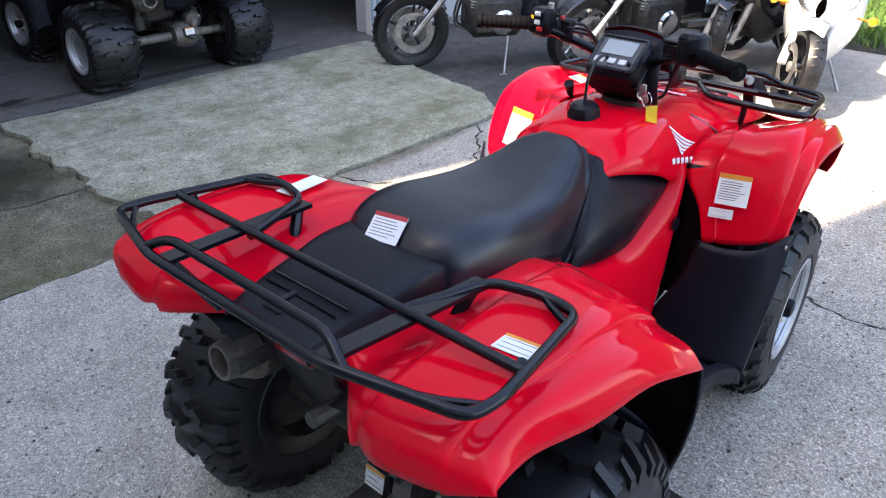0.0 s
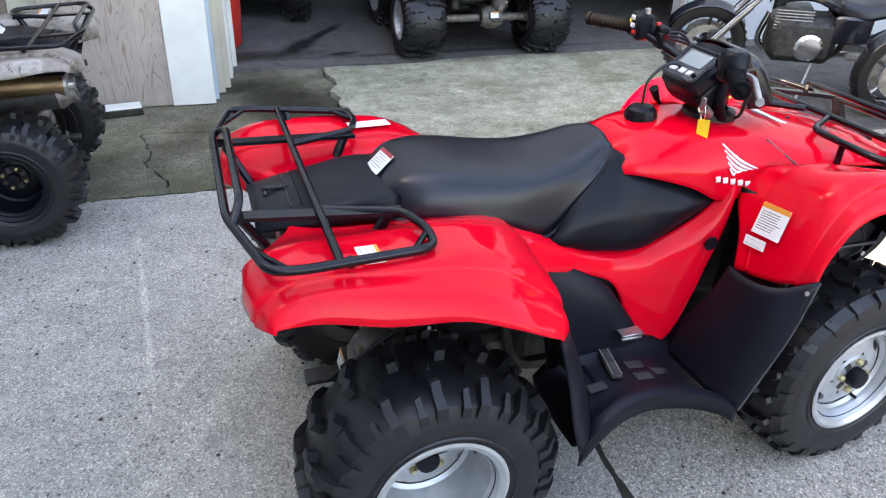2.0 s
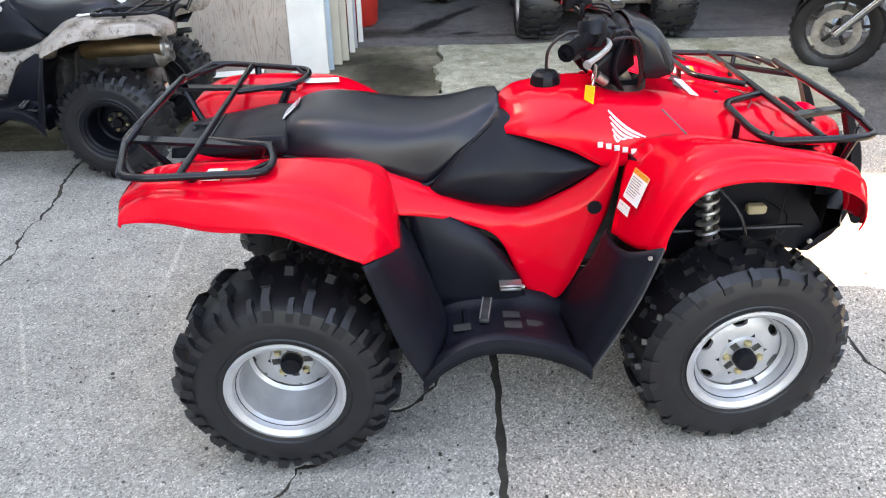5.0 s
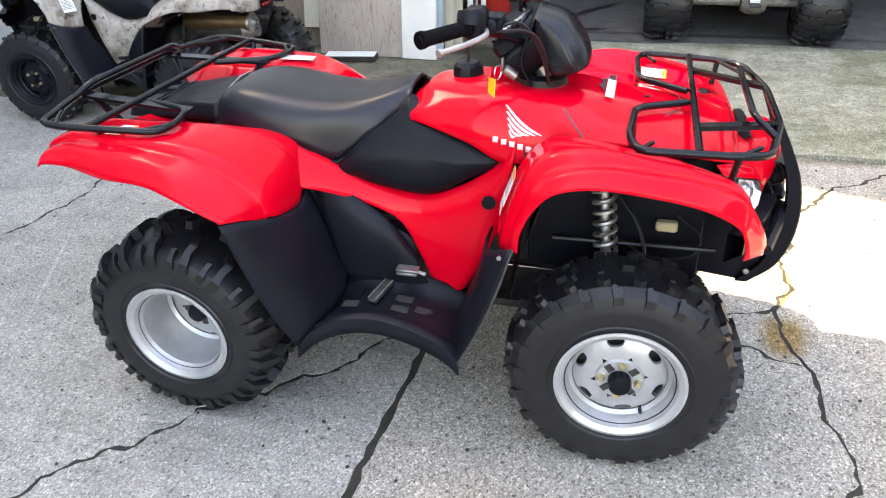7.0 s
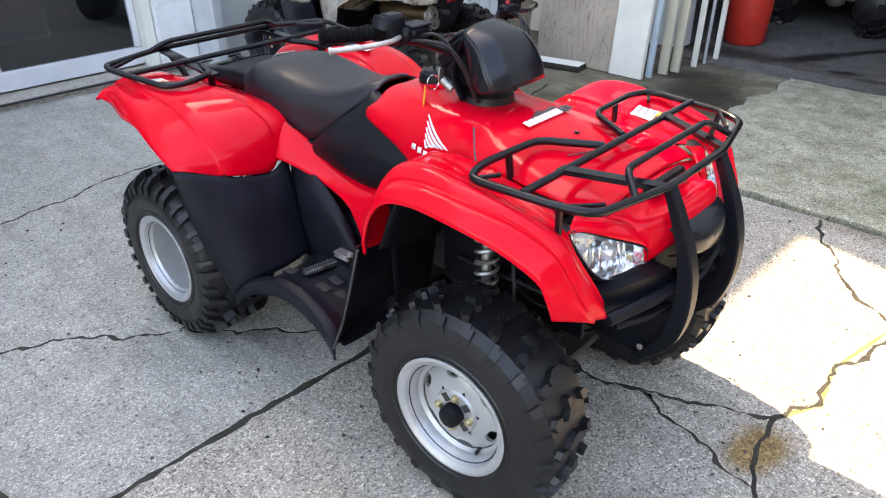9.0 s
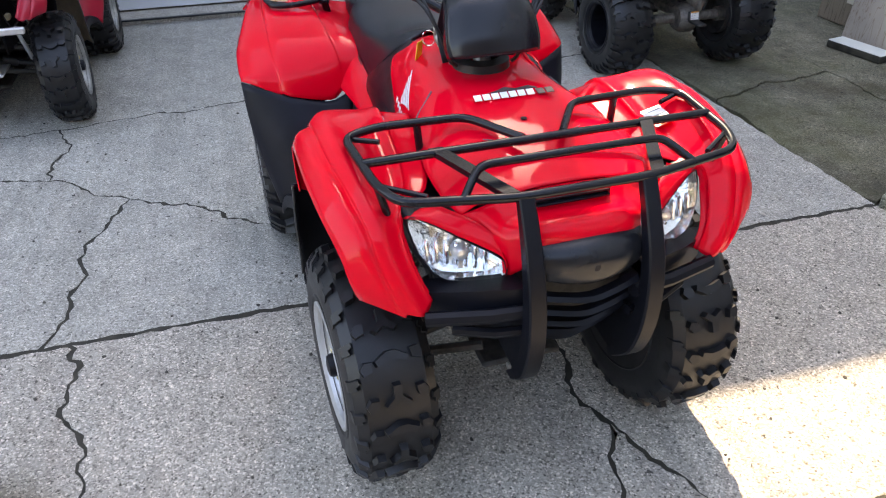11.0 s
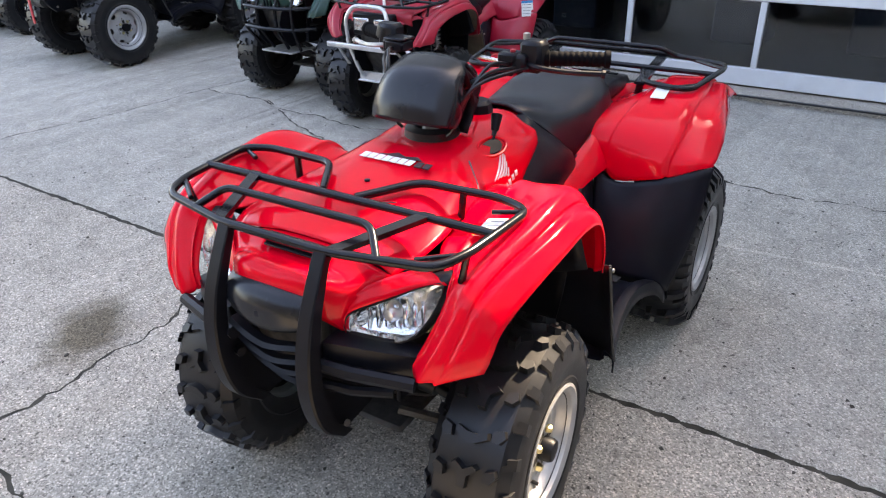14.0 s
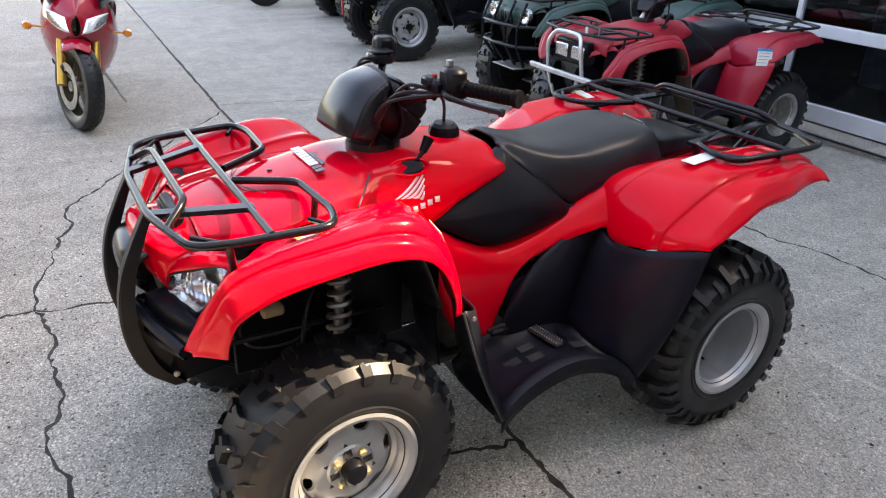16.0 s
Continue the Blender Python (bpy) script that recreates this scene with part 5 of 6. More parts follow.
    # labels
    sticker(q, on_surface((0.950, -0.345, 0.752), (-0.93, -0.13, 0.34), (0.34, 0.10, 0.94), 0.011), 0.082, 0.082, ORANGE, 8)
    sticker(q, on_surface((0.928, -0.332, 0.690), (-0.955, -0.14, 0.22), (0.2, 0.10, 0.95), 0.011), 0.062, 0.026, None, 2)
    sticker(q, on_surface((0.950, 0.350, 0.756), (-0.93, 0.16, 0.34), (0.34, -0.10, 0.94), 0.007), 0.09, 0.12, ORANGE, 9)
    sticker(q, on_surface((0.070, 0.338, 0.846), (0.03, 0.0, 1), (1, 0.12, 0), 0.006), 0.046, 0.120, None, 0)
    sticker(q, on_surface((-0.105, -0.405, 0.850), (0, 0.10, 1), (1, 0, 0), 0.004), 0.085, 0.045, ORANGE, 3)
    sticker(q, on_surface((1.27, 0.335, 0.850), (0.1, -0.25, 1), (1, 0, 0), 0.006), 0.05, 0.075, ORANGE, 3)
    # mudguards and footwells
    fg = Geo().loft([[(0.892, 0.30, 0.610), (0.890, 0.37, 0.611), (0.912, 0.45, 0.627), (0.976, 0.505, 0.668)],
                     [(0.861, 0.28, 0.50), (0.864, 0.36, 0.50), (0.882, 0.455, 0.51), (0.936, 0.508, 0.53)],
                     [(0.821, 0.23, 0.385), (0.826, 0.36, 0.385), (0.846, 0.45, 0.390), (0.888, 0.504, 0.405)],
                     [(0.791, 0.23, 0.315), (0.798, 0.36, 0.310), (0.811, 0.45, 0.302), (0.838, 0.503, 0.297)]], 5, 5)
    both("splash_guard", fg, GREYBLACK, q, "matt black splash guard", 0.006)
    # edge coloured paler than the guard to stand for its lit flange
    both("guard_edge", Geo().tube(smooth_line([(0.976, 0.507, 0.665), (0.936, 0.510, 0.53), (0.888, 0.506, 0.405), (0.838, 0.505, 0.299)], 4), 0.0035, 6), plain("lit_edge_grey", (0.045, 0.045, 0.045), 0.6, var=0.4, scale=30), q, "worn grey edge")
    both("guard_screw", Geo().lathe([(0.006, 0), (0.006, 0.004), (0, 0.005)], 10, pose(0.945, 0.505, 0.640)), STEEL, q)
    rg = Geo().loft([[(0.322, 0.22, 0.652), (0.330, 0.30, 0.619), (0.330, 0.42, 0.645), (0.287, 0.534, 0.681), (0.248, 0.579, 0.688)],
                     [(0.370, 0.235, 0.55), (0.380, 0.32, 0.545), (0.370, 0.44, 0.548), (0.324, 0.535, 0.556), (0.286, 0.572, 0.560)],
                     [(0.410, 0.245, 0.44), (0.420, 0.34, 0.440), (0.405, 0.45, 0.432), (0.360, 0.522, 0.426), (0.326, 0.550, 0.42)],
                     [(0.440, 0.25, 0.36), (0.450, 0.36, 0.350), (0.430, 0.45, 0.335), (0.405, 0.500, 0.312), (0.376, 0.518, 0.288)]], 5, 5)
    both("mud_flap", rg, GREYBLACK, q, "matt black mud flap", 0.006)
    edge = [(0.377, 0.512, 0.290), (0.435, 0.500, 0.345), (0.515, 0.478, 0.374), (0.605, 0.468, 0.377), (0.715, 0.474, 0.356), (0.797, 0.490, 0.328), (0.836, 0.500, 0.300)]
    rows = [[(x, y + 0.004, z - 0.045), (x, y, z), (x, y - 0.030, z + 0.004), (x, y - 0.042, min(z - 0.018, 0.356)), (x, 0.35, min(z - 0.022, 0.352)), (x, 0.27, min(z - 0.02, 0.354)), (x, 0.235, z + 0.02)] for x, y, z in edge]
    both("footwell", Geo().loft(rows, 4, 2), GREYBLACK, q, "black ribbed plastic footwell", 0.005, 50)
    ribs = Geo()
    for k in range(6):
        ribs.box((0.50 + 0.05 * k, 0.335, 0.358 - 0.006 * k - 0.006 * abs(k - 1.5)), (0.012, 0.11, 0.010), 0.003)
    both("foot_grip", ribs, BLACK, q)
    for s in (-1, 1):
        peg = part("foot_peg", Geo().box((0, 0, 0), (0.030, 0.125, 0.014), 0.004), DARKMETAL, q, "dark toothed foot peg", pose(0.562, s * 0.308, 0.366, 0, 0, s * 10))
        teeth = Geo()
        for k in range(13):
            for e in (-1, 1):
                teeth.box((e * 0.012, -0.055 + k * 0.0092, 0.009), (0.004, 0.0035, 0.005), 0.001)
        part("peg_teeth", teeth, STEEL, peg)
        for k in range(4):
            part("foot_slot", Geo().box((0, 0, 0), (0.050, 0.030, 0.003), 0.001), plain("slot_dark", (0.022, 0.022, 0.021), 0.8) if s < 0 and k == 0 else bpy.data.materials["slot_dark"], q, "", pose((0.635, 0.635, 0.70, 0.49)[k], s * (0.315, 0.365, 0.345, 0.375)[k], (0.350, 0.350, 0.336, 0.354)[k], 0, (6, 6, 14, -8)[k], 0))
    # engine, frame, running gear
    eng = Geo().box((0.58, 0, 0.42), (0.46, 0.30, 0.30), 0.04).box((0.62, 0, 0.60), (0.30, 0.22, 0.14), 0.03).box((0.30, 0, 0.48), (0.30, 0.22, 0.22), 0.03).box((0.95, 0, 0.52), (0.42, 0.20, 0.30), 0.03)
    part("engine", eng, DARKMETAL, q, "grimy dark engine block")
    both("engine_case", Geo().lathe([(0.0, 0.0), (0.07, 0.0), (0.085, -0.012), (0.088, -0.06)], 22, pose(0.56, 0.205, 0.43)), GREYBLACK, q)
    cov = Geo().loft([[(0.325, 0.205, 0.70), (0.37, 0.240, 0.56), (0.41, 0.252, 0.335)], [(0.44, 0.222, 0.64), (0.48, 0.256, 0.54), (0.50, 0.256, 0.335)], [(0.56, 0.23, 0.57), (0.60, 0.258, 0.49), (0.62, 0.256, 0.335)], [(0.63, 0.225, 0.48), (0.665, 0.244, 0.43), (0.70, 0.244, 0.325)]], 4, 4)
    both("engine_side_cover", cov, GREYBLACK, q, "", 0.005)
    part("gear_pedal", Geo().box((0.70, 0.27, 0.400), (0.060, 0.02, 0.02), 0.006).tube([(0.67, 0.255, 0.405), (0.73, 0.255, 0.40)], 0.007, 8), BLACK, q)
    part("brake_pedal", Geo().box((0.635, -0.275, 0.430), (0.065, 0.035, 0.006), 0.002).box((0.635, -0.285, 0.418), (0.062, 0.012, 0.010), 0.003).tube([(0.60, -0.25, 0.425), (0.68, -0.25, 0.40)], 0.006, 8), STEEL, q)
    part("skid_plate", Geo().box((0.85, 0, 0.235), (0.95, 0.22, 0.02), 0.008), DARKMETAL, q)
    part("frame_rail", Geo().tube([(-0.30, -0.11, 0.66), (0.30, -0.12, 0.62), (0.36, -0.13, 0.26), (1.15, -0.12, 0.25), (1.42, -0.10, 0.45)], 0.016, 8, 0.08), DARKMETAL, q)
    part("frame_rail", Geo().tube([(-0.30, 0.11, 0.66), (0.30, 0.12, 0.62), (0.36, 0.13, 0.26), (1.15, 0.12, 0.25), (1.42, 0.10, 0.45)], 0.016, 8, 0.08), DARKMETAL, q)
    part("rear_axle", Geo().tube([(0.016, -0.42, 0.293), (0.016, 0.42, 0.293)], 0.032, 12).tube([(0.016, -0.36, 0.293), (0.016, -0.30, 0.293)], 0.045, 14), CASTMETAL, q)
    drive = part("final_drive", Geo().lathe([(0.0, -0.075), (0.07, -0.07), (0.095, -0.03), (0.095, 0.03), (0.07, 0.07), (0.0, 0.075)], 18, pose(-0.005, -0.06, 0.30)), CASTMETAL, q, "dark cast final drive")
    part("brake_housing", Geo().lathe([(0.0, -0.035), (0.050, -0.033), (0.062, -0.015), (0.060, 0.020), (0.035, 0.040), (0.0, 0.042)], 18, pose(-0.035, -0.105, 0.405, 10, 0, 15)).box((-0.075, -0.10, 0.385), (0.05, 0.04, 0.07), 0.012), CASTMETAL, drive, "grimy cast housing")
    for k in range(3):
        a = 0.5 + 2.1 * k
        part("housing_bolt", Geo().lathe([(0.008, 0), (0.008, 0.010), (0, 0.012)], 8, pose(-0.035 + 0.045 * math.cos(a), -0.140, 0.405 + 0.045 * math.sin(a), 0, 0, 180)), ZINC, drive)
    part("brake_cable", Geo().tube(smooth_line([(-0.10, -0.12, 0.36), (-0.06, -0.17, 0.44), (0.06, -0.19, 0.52), (0.22, -0.17, 0.50)], 5), 0.006, 8), RUBBER, drive)
    part("axle_hose", Geo().tube(smooth_line([(-0.02, -0.10, 0.46), (0.04, -0.13, 0.56), (0.16, -0.14, 0.58), (0.30, -0.15, 0.60)], 5), 0.008, 8), RUBBER, drive)
    part("swing_arm", Geo().box((0.18, -0.06, 0.32), (0.40, 0.09, 0.08), 0.02), CASTMETAL, q)
    part("tow_hitch", Geo().box((-0.13, -0.06, 0.30), (0.16, 0.06, 0.014), 0.003).tube([(-0.06, -0.06, 0.30), (-0.02, -0.06, 0.34)], 0.02, 8).box((-0.095, -0.06, 0.33), (0.02, 0.07, 0.055), 0.003), DARKMETAL, q)
    sticker(q, on_surface((-0.108, -0.06, 0.335), (-1, 0, 0.2), off=0.004), 0.055, 0.05, ORANGE, 3)
    for s in (-1, 1):
        sp = Geo()
        a, b = Vector((1.16, s * 0.235, 0.79)), Vector((1.20, s * 0.285, 0.44))
        helix = []
        ax = (b - a).normalized()
        u = ax.orthogonal().normalized()
        v = ax.cross(u)
        for k in range(8 * 12 + 1):
            t = k / (8 * 12)
            an = t * 8 * 2 * math.pi
            helix.append(a + (b - a) * (0.12 + 0.66 * t) + (u * math.cos(an) + v * math.sin(an)) * 0.027)
        sp.tube(helix, 0.0065, 6)
        sh = part("shock_absorber", Geo().tube([a, b], 0.014, 10).tube([a + (b - a) * 0.78, b], 0.026, 12).tube([a + (b - a) * 0.08, a + (b - a) * 0.13], 0.036, 12).tube([a + (b - a) * 0.77, a + (b - a) * 0.81], 0.037, 12), STEEL, q, "shock absorber with pale coil spring")
        part("spring", sp, STEEL, sh)
        for zz, x0, x1 in ((0.27, 1.10, 1.34), (0.40, 1.14, 1.32)):
            part("control_arm", Geo().tube([(x0, s * 0.12, zz + 0.06), (1.235, s * 0.37, zz)], 0.013, 8).tube([(x1, s * 0.12, zz + 0.06), (1.235, s * 0.37, zz)], 0.013, 8), DARKMETAL, q)
        part("drive_shaft", Geo().tube([(1.235, s * 0.10, 0.36), (1.24, s * 0.38, 0.295)], 0.014, 10).tube([(1.235, s * 0.10, 0.36), (1.236, s * 0.17, 0.344)], 0.035, 12, taper=0.022).tube([(1.24, s * 0.30, 0.312), (1.24, s * 0.37, 0.297)], 0.022, 12, taper=0.034), RUBBER, q)
        part("coolant_cup", Geo().box((1.335, s * 0.215, 0.615), (0.055, 0.030, 0.028), 0.006), CREAMPART, q, "small beige plastic box")
        part("wire_loom", Geo().tube(smooth_line([(1.36, s * 0.20, 0.64), (1.42, s * 0.23, 0.60), (1.40, s * 0.25, 0.55), (1.30, s * 0.24, 0.53), (1.22, s * 0.21, 0.56)], 5), 0.004, 6), RUBBER, q)
        part("link_rod", Geo().tube([(1.04, s * 0.21, 0.545), (1.46, s * 0.25, 0.575)], 0.007, 8), RUBBER, q)
        part("tie_rod", Geo().tube([(1.12, s * 0.06, 0.46), (1.14, s * 0.36, 0.36)], 0.008, 8), STEEL, q)
        part("brake_hose", Geo().tube(smooth_line([(1.20, s * 0.20, 0.70), (1.27, s * 0.27, 0.62), (1.29, s * 0.30, 0.50), (1.26, s * 0.36, 0.40)], 5), 0.005, 6), RUBBER, q)
        rs0, rs1 = Vector((0.12, s * 0.16, 0.66)), Vector((0.05, s * 0.17, 0.36))
        rk = part("rear_shock", Geo().tube([rs0, rs1], 0.018, 12).tube([rs0.lerp(rs1, 0.70), rs1], 0.030, 12), DARKMETAL, q)
        coil = [rs0.lerp(rs1, 0.06 + 0.64 * i / 84) + Vector((0.034 * math.cos(i * math.pi / 6), 0.034 * math.sin(i * math.pi / 6), 0)) for i in range(85)]
        part("spring", Geo().tube(coil, 0.0055, 6), DARKMETAL, rk)
        part("arch_liner", Geo().loft([[(0.98, s * 0.22, 0.60), (0.99, s * 0.36, 0.62), (1.0, s * 0.46, 0.66)], [(1.04, s * 0.20, 0.76), (1.06, s * 0.34, 0.80), (1.06, s * 0.44, 0.81)], [(1.20, s * 0.20, 0.81), (1.20, s * 0.34, 0.83), (1.20, s * 0.44, 0.85)], [(1.38, s * 0.21, 0.78), (1.38, s * 0.32, 0.79), (1.38, s * 0.38, 0.81)]], 4, 3), BLACK, q, "", thick=0.003)
        part("inner_shroud", Geo().loft([[(0.955, s * 0.20, 0.79), (0.975, s * 0.30, 0.79), (0.985, s * 0.40, 0.78)], [(0.955, s * 0.20, 0.60), (0.965, s * 0.30, 0.60), (0.985, s * 0.40, 0.62)], [(0.93, s * 0.21, 0.40), (0.94, s * 0.30, 0.40), (0.95, s * 0.36, 0.42)]], 3, 3), BLACK, q, "", thick=0.004)
        part("inner_panel", Geo().box((1.20, s * 0.185, 0.62), (0.46, 0.012, 0.36), 0.004), BLACK, q)
        part("bumper_side", Geo().prism([(x, s * 0.116, zz) for x, zz in ((1.40, 0.66), (1.600, 0.672), (1.630, 0.60), (1.622, 0.53), (1.588, 0.462), (1.540, 0.422), (1.38, 0.44))], (0, 0, 0), (0, s * 0.005, 0)), BLACK, q, "black inner bumper plate")
        part("rear_liner", Geo().loft([[(-0.28, s * 0.14, 0.70), (-0.28, s * 0.30, 0.735), (-0.28, s * 0.44, 0.75)], [(0.0, s * 0.13, 0.70), (0.0, s * 0.30, 0.765), (0.0, s * 0.50, 0.76)], [(0.26, s * 0.15, 0.66), (0.27, s * 0.30, 0.71), (0.22, s * 0.48, 0.68)]], 4, 3), BLACK, q, "", thick=0.003)
    # silencer under the tail
    sil = part("silencer", Geo().tube(smooth_line([(0.12, 0.19, 0.585), (-0.06, 0.20, 0.595), (-0.20, 0.21, 0.600)], 5), 0.066, 20), DARKMETAL, q, "dark silencer with a steel end")
    part("tail_pipe", Geo().lathe([(0.066, 0), (0.064, 0.012), (0.044, 0.050), (0.040, 0.078), (0.032, 0.078), (0.028, 0.01)], 20, pose(-0.20, 0.21, 0.600, 6, 0, 90)), CASTMETAL, sil, "dull grey metal tail pipe")
    part("tail_panel", Geo().loft([[(-0.225, -0.15, 0.74), (-0.24, 0, 0.74), (-0.225, 0.15, 0.74)], [(-0.215, -0.12, 0.66), (-0.225, 0, 0.655), (-0.215, 0.12, 0.66)], [(-0.16, -0.09, 0.52), (-0.165, 0, 0.50), (-0.16, 0.09, 0.52)]], 4, 4), BLACK, q, "black tail panel", thick=0.006)
    part("tail_lamp", Geo().box((-0.238, 0.0, 0.715), (0.02, 0.11, 0.024), 0.008), plain("red_lens", (0.30, 0.005, 0.008), 0.15, coat=0.6), q, "dark red tail lamp")
    for i, (x, y, front, turn, spin) in enumerate(((1.252, 0.397, True, 3.0, 10), (1.252, -0.397, True, 3.0, 40), (0.016, 0.424, False, 0, 25), (0.016, -0.424, False, 0, 95))):
        wheel(q, x, y, front, turn, spin, "silver steel wheel with chunky black tyre")
    return q


quad = build_quad("quad_bike", pose(-0.026, -0.067, 0, 0, 0, 2.2), "red utility quad bike with black racks, parked on cracked concrete")

# ---------------------------------------------------------------- other parked quad bikes
def variant(name, m, label, swap, drop=(), group=""):
    """A further quad bike of the same kind with other colours, and without the parts named."""
    q = copy_thing(quad, m)
    q.name = name
    tagged(q, label, "quad bike", group)
    gone = set()
    for o in list(q.children_recursive):
        up = o
        while up is not q and up.name.split(".")[0] not in drop:
            up = up.parent
        if up is not q:
            gone.add(o)
    for o in gone:
        bpy.data.objects.remove(o)
    for o in list(q.children_recursive):
        for slot in o.material_slots:
            old = slot.material
            if old in swap:
                slot.link = "OBJECT"
                slot.material = swap[old]
        if "label" in o and swap:
            for word in ("glossy red", "silver steel"):
                if word in o["label"]:
                    del o["label"]
                    break
    return q


FACE = ("nose_panel", "nose_cap", "embossing", "grille_slat", "guard_bar", "guard_tube", "guard_bolt", "bumper_end", "headlamp", "hood_vent")
TAGS = ("wing_decal", "wordmark_decal", "hood_decal", "ignition_key", "key_ring", "key_tag", "meter_cover", "cowl_back")

# camouflage machine with its tail to the boards
camo = variant("quad_bike", pose(-1.24, 1.90, 0.0, 0, 0, 181) @ Matrix.Scale(0.94, 4), "camouflage-printed quad bike with black wheels, parked by the boards", {RED: CAMO, SILVER: BLACK}, TAGS[:6])
part("big_silencer", Geo().tube(smooth_line([(0.20, 0.19, 0.640), (0.05, 0.21, 0.645), (-0.24, 0.215, 0.650)], 4), 0.062, 18), BRONZE, camo, "heat-browned steel silencer")
part("silencer_end", Geo().lathe([(0.063, 0), (0.060, 0.012), (0.030, 0.016), (0.028, 0.04), (0.020, 0.04), (0.018, 0.0)], 18, pose(-0.24, 0.215, 0.650, 0, 0, 90)), STEEL, camo)

# faded older machine with a bright tube guard
old = variant("quad_bike", pose(-2.58, -1.93, 0, 0, 0, 1) @ Matrix.Scale(0.92, 4), "faded red older quad bike with a bright metal front guard", {RED: RED_OLD, SILVER: ALU}, FACE + TAGS)
bp = Geo()
for s in (-1, 1):
    bp.tube([(1.60, s * 0.185, 0.60), (1.63, s * 0.175, 0.80), (1.60, s * 0.13, 0.875), (1.60, 0, 0.880)], 0.0135, 8, 0.05)
    bp.tube([(1.62, s * 0.165, 0.62), (1.60, s * 0.10, 0.44), (1.50, s * 0.10, 0.38)], 0.0135, 8, 0.05)
    bp.tube([(1.60, s * 0.30, 0.62), (1.45, s * 0.30, 0.42)], 0.011, 8)
bp.box((1.63, 0, 0.615), (0.032, 0.70, 0.034), 0.006)
part("front_guard", bp, GALV, old, "bright metal tube guard")
part("belly_plate", Geo().box((1.46, 0, 0.37), (0.20, 0.32, 0.012), 0.004, None).box((1.54, 0, 0.40), (0.012, 0.30, 0.07), 0.004), GALV, old)
hb = part("headlamp_box", Geo().box((1.53, 0, 0.755), (0.09, 0.33, 0.15), 0.012), BLACK, old, "black headlamp housing")
for s in (-1, 1):
    lamp = part("square_headlamp", Geo().box((1.576, s * 0.085, 0.755), (0.012, 0.125, 0.088), 0.006), CHROME, hb, "square clear headlamp")
    part("lamp_ribs", Geo().box((1.584, s * 0.085, 0.755), (0.005, 0.112, 0.075), 0.002), REFLECTOR, lamp)
part("front_panel", Geo().loft([[(1.42, -0.25, 0.84), (1.46, 0, 0.85), (1.42, 0.25, 0.84)], [(1.49, -0.27, 0.82), (1.53, 0, 0.835), (1.49, 0.27, 0.82)], [(1.50, -0.28, 0.76), (1.52, 0, 0.80), (1.50, 0.28, 0.76)]], 3, 4), RED_OLD, old, thick=0.005)
part("hang_tag", Geo().box((1.50, 0.06, 0.885), (0.01, 0.022, 0.06), 0.002), WHITE, old, "white paper tag")
sticker(old, on_surface((0.285, 0.500, 0.715), (0.62, 0.74, 0.20), off=0.022), 0.095, 0.115, BLUEPAINT, 4)
both("wheel_shroud", Geo().loft([[(0.93, 0.25, 0.66), (0.94, 0.48, 0.66)], [(0.98, 0.25, 0.78), (1.02, 0.49, 0.80)], [(1.08, 0.25, 0.84), (1.12, 0.49, 0.86)]], 3, 2), plain("dusty_brown_plastic", (0.16, 0.12, 0.08), 0.7, var=0.3), old, "", 0.004)

for o in old.children:
    kind = o.name.split(".")[0]
    if kind in ("mud_flap", "splash_guard"):
        o.material_slots[0].link = "OBJECT"
        o.material_slots[0].material = RED_OLD if kind == "mud_flap" else bpy.data.materials["dusty_brown_plastic"]

# dark green machine with round lamps and a black tube guard
green = variant("quad_bike", pose(-2.92, -2.98, 0, 0, 0, 0) @ Matrix.Scale(1.0, 4), "dark green quad bike with round headlamps and black tube guard", {RED: GREEN, SILVER: BLACK}, FACE + TAGS)
part("nose_cowl", Geo().loft([[(1.40, -0.27, 0.845), (1.46, 0, 0.86), (1.40, 0.27, 0.845)], [(1.52, -0.25, 0.79), (1.58, 0, 0.80), (1.52, 0.25, 0.79)], [(1.52, -0.20, 0.70), (1.57, 0, 0.69), (1.52, 0.20, 0.70)]], 4, 4), GREEN, green, thick=0.005)
for k in range(5):
    part("nose_slot", Geo().box((1.578 - 0.004 * abs(k - 2), (k - 2) * 0.035, 0.735), (0.02, 0.012, 0.09), 0.004), BLACK, green)
for s in (-1, 1):
    l = part("round_headlamp", Geo().lathe([(0.055, -0.03), (0.056, 0.0), (0.050, 0.006), (0.046, -0.006), (0.02, -0.018), (0, -0.02)], 22, pose(1.555, s * 0.215, 0.765, 0, 0, -90)), CHROME, green, "round clear headlamp")
    part("lens", Geo().lathe([(0.049, 0.004), (0.03, 0.012), (0, 0.015)], 18, pose(1.555, s * 0.215, 0.765, 0, 0, -90)), GLASS, l).visible_shadow = False
gg = Geo()
for zz in (0.70, 0.56):
    gg.tube([(1.50, -0.34, zz), (1.63, -0.24, zz), (1.66, 0, zz), (1.63, 0.24, zz), (1.50, 0.34, zz)], 0.014, 8, 0.06)
for y in (-0.24, -0.09, 0.09, 0.24):
    gg.tube([(1.64 - abs(y) * 0.05, y, 0.70), (1.64 - abs(y) * 0.05, y, 0.56), (1.52, y * 0.8, 0.40)], 0.012, 8, 0.04)
    gg.tube([(1.64 - abs(y) * 0.05, y, 0.70), (1.56, y, 0.86)], 0.011, 8)
part("front_guard", gg, RACK, green, "black tube guard")
part("skid_guard", Geo().box((1.45, 0, 0.38), (0.26, 0.30, 0.012), 0.004), ALU, green)

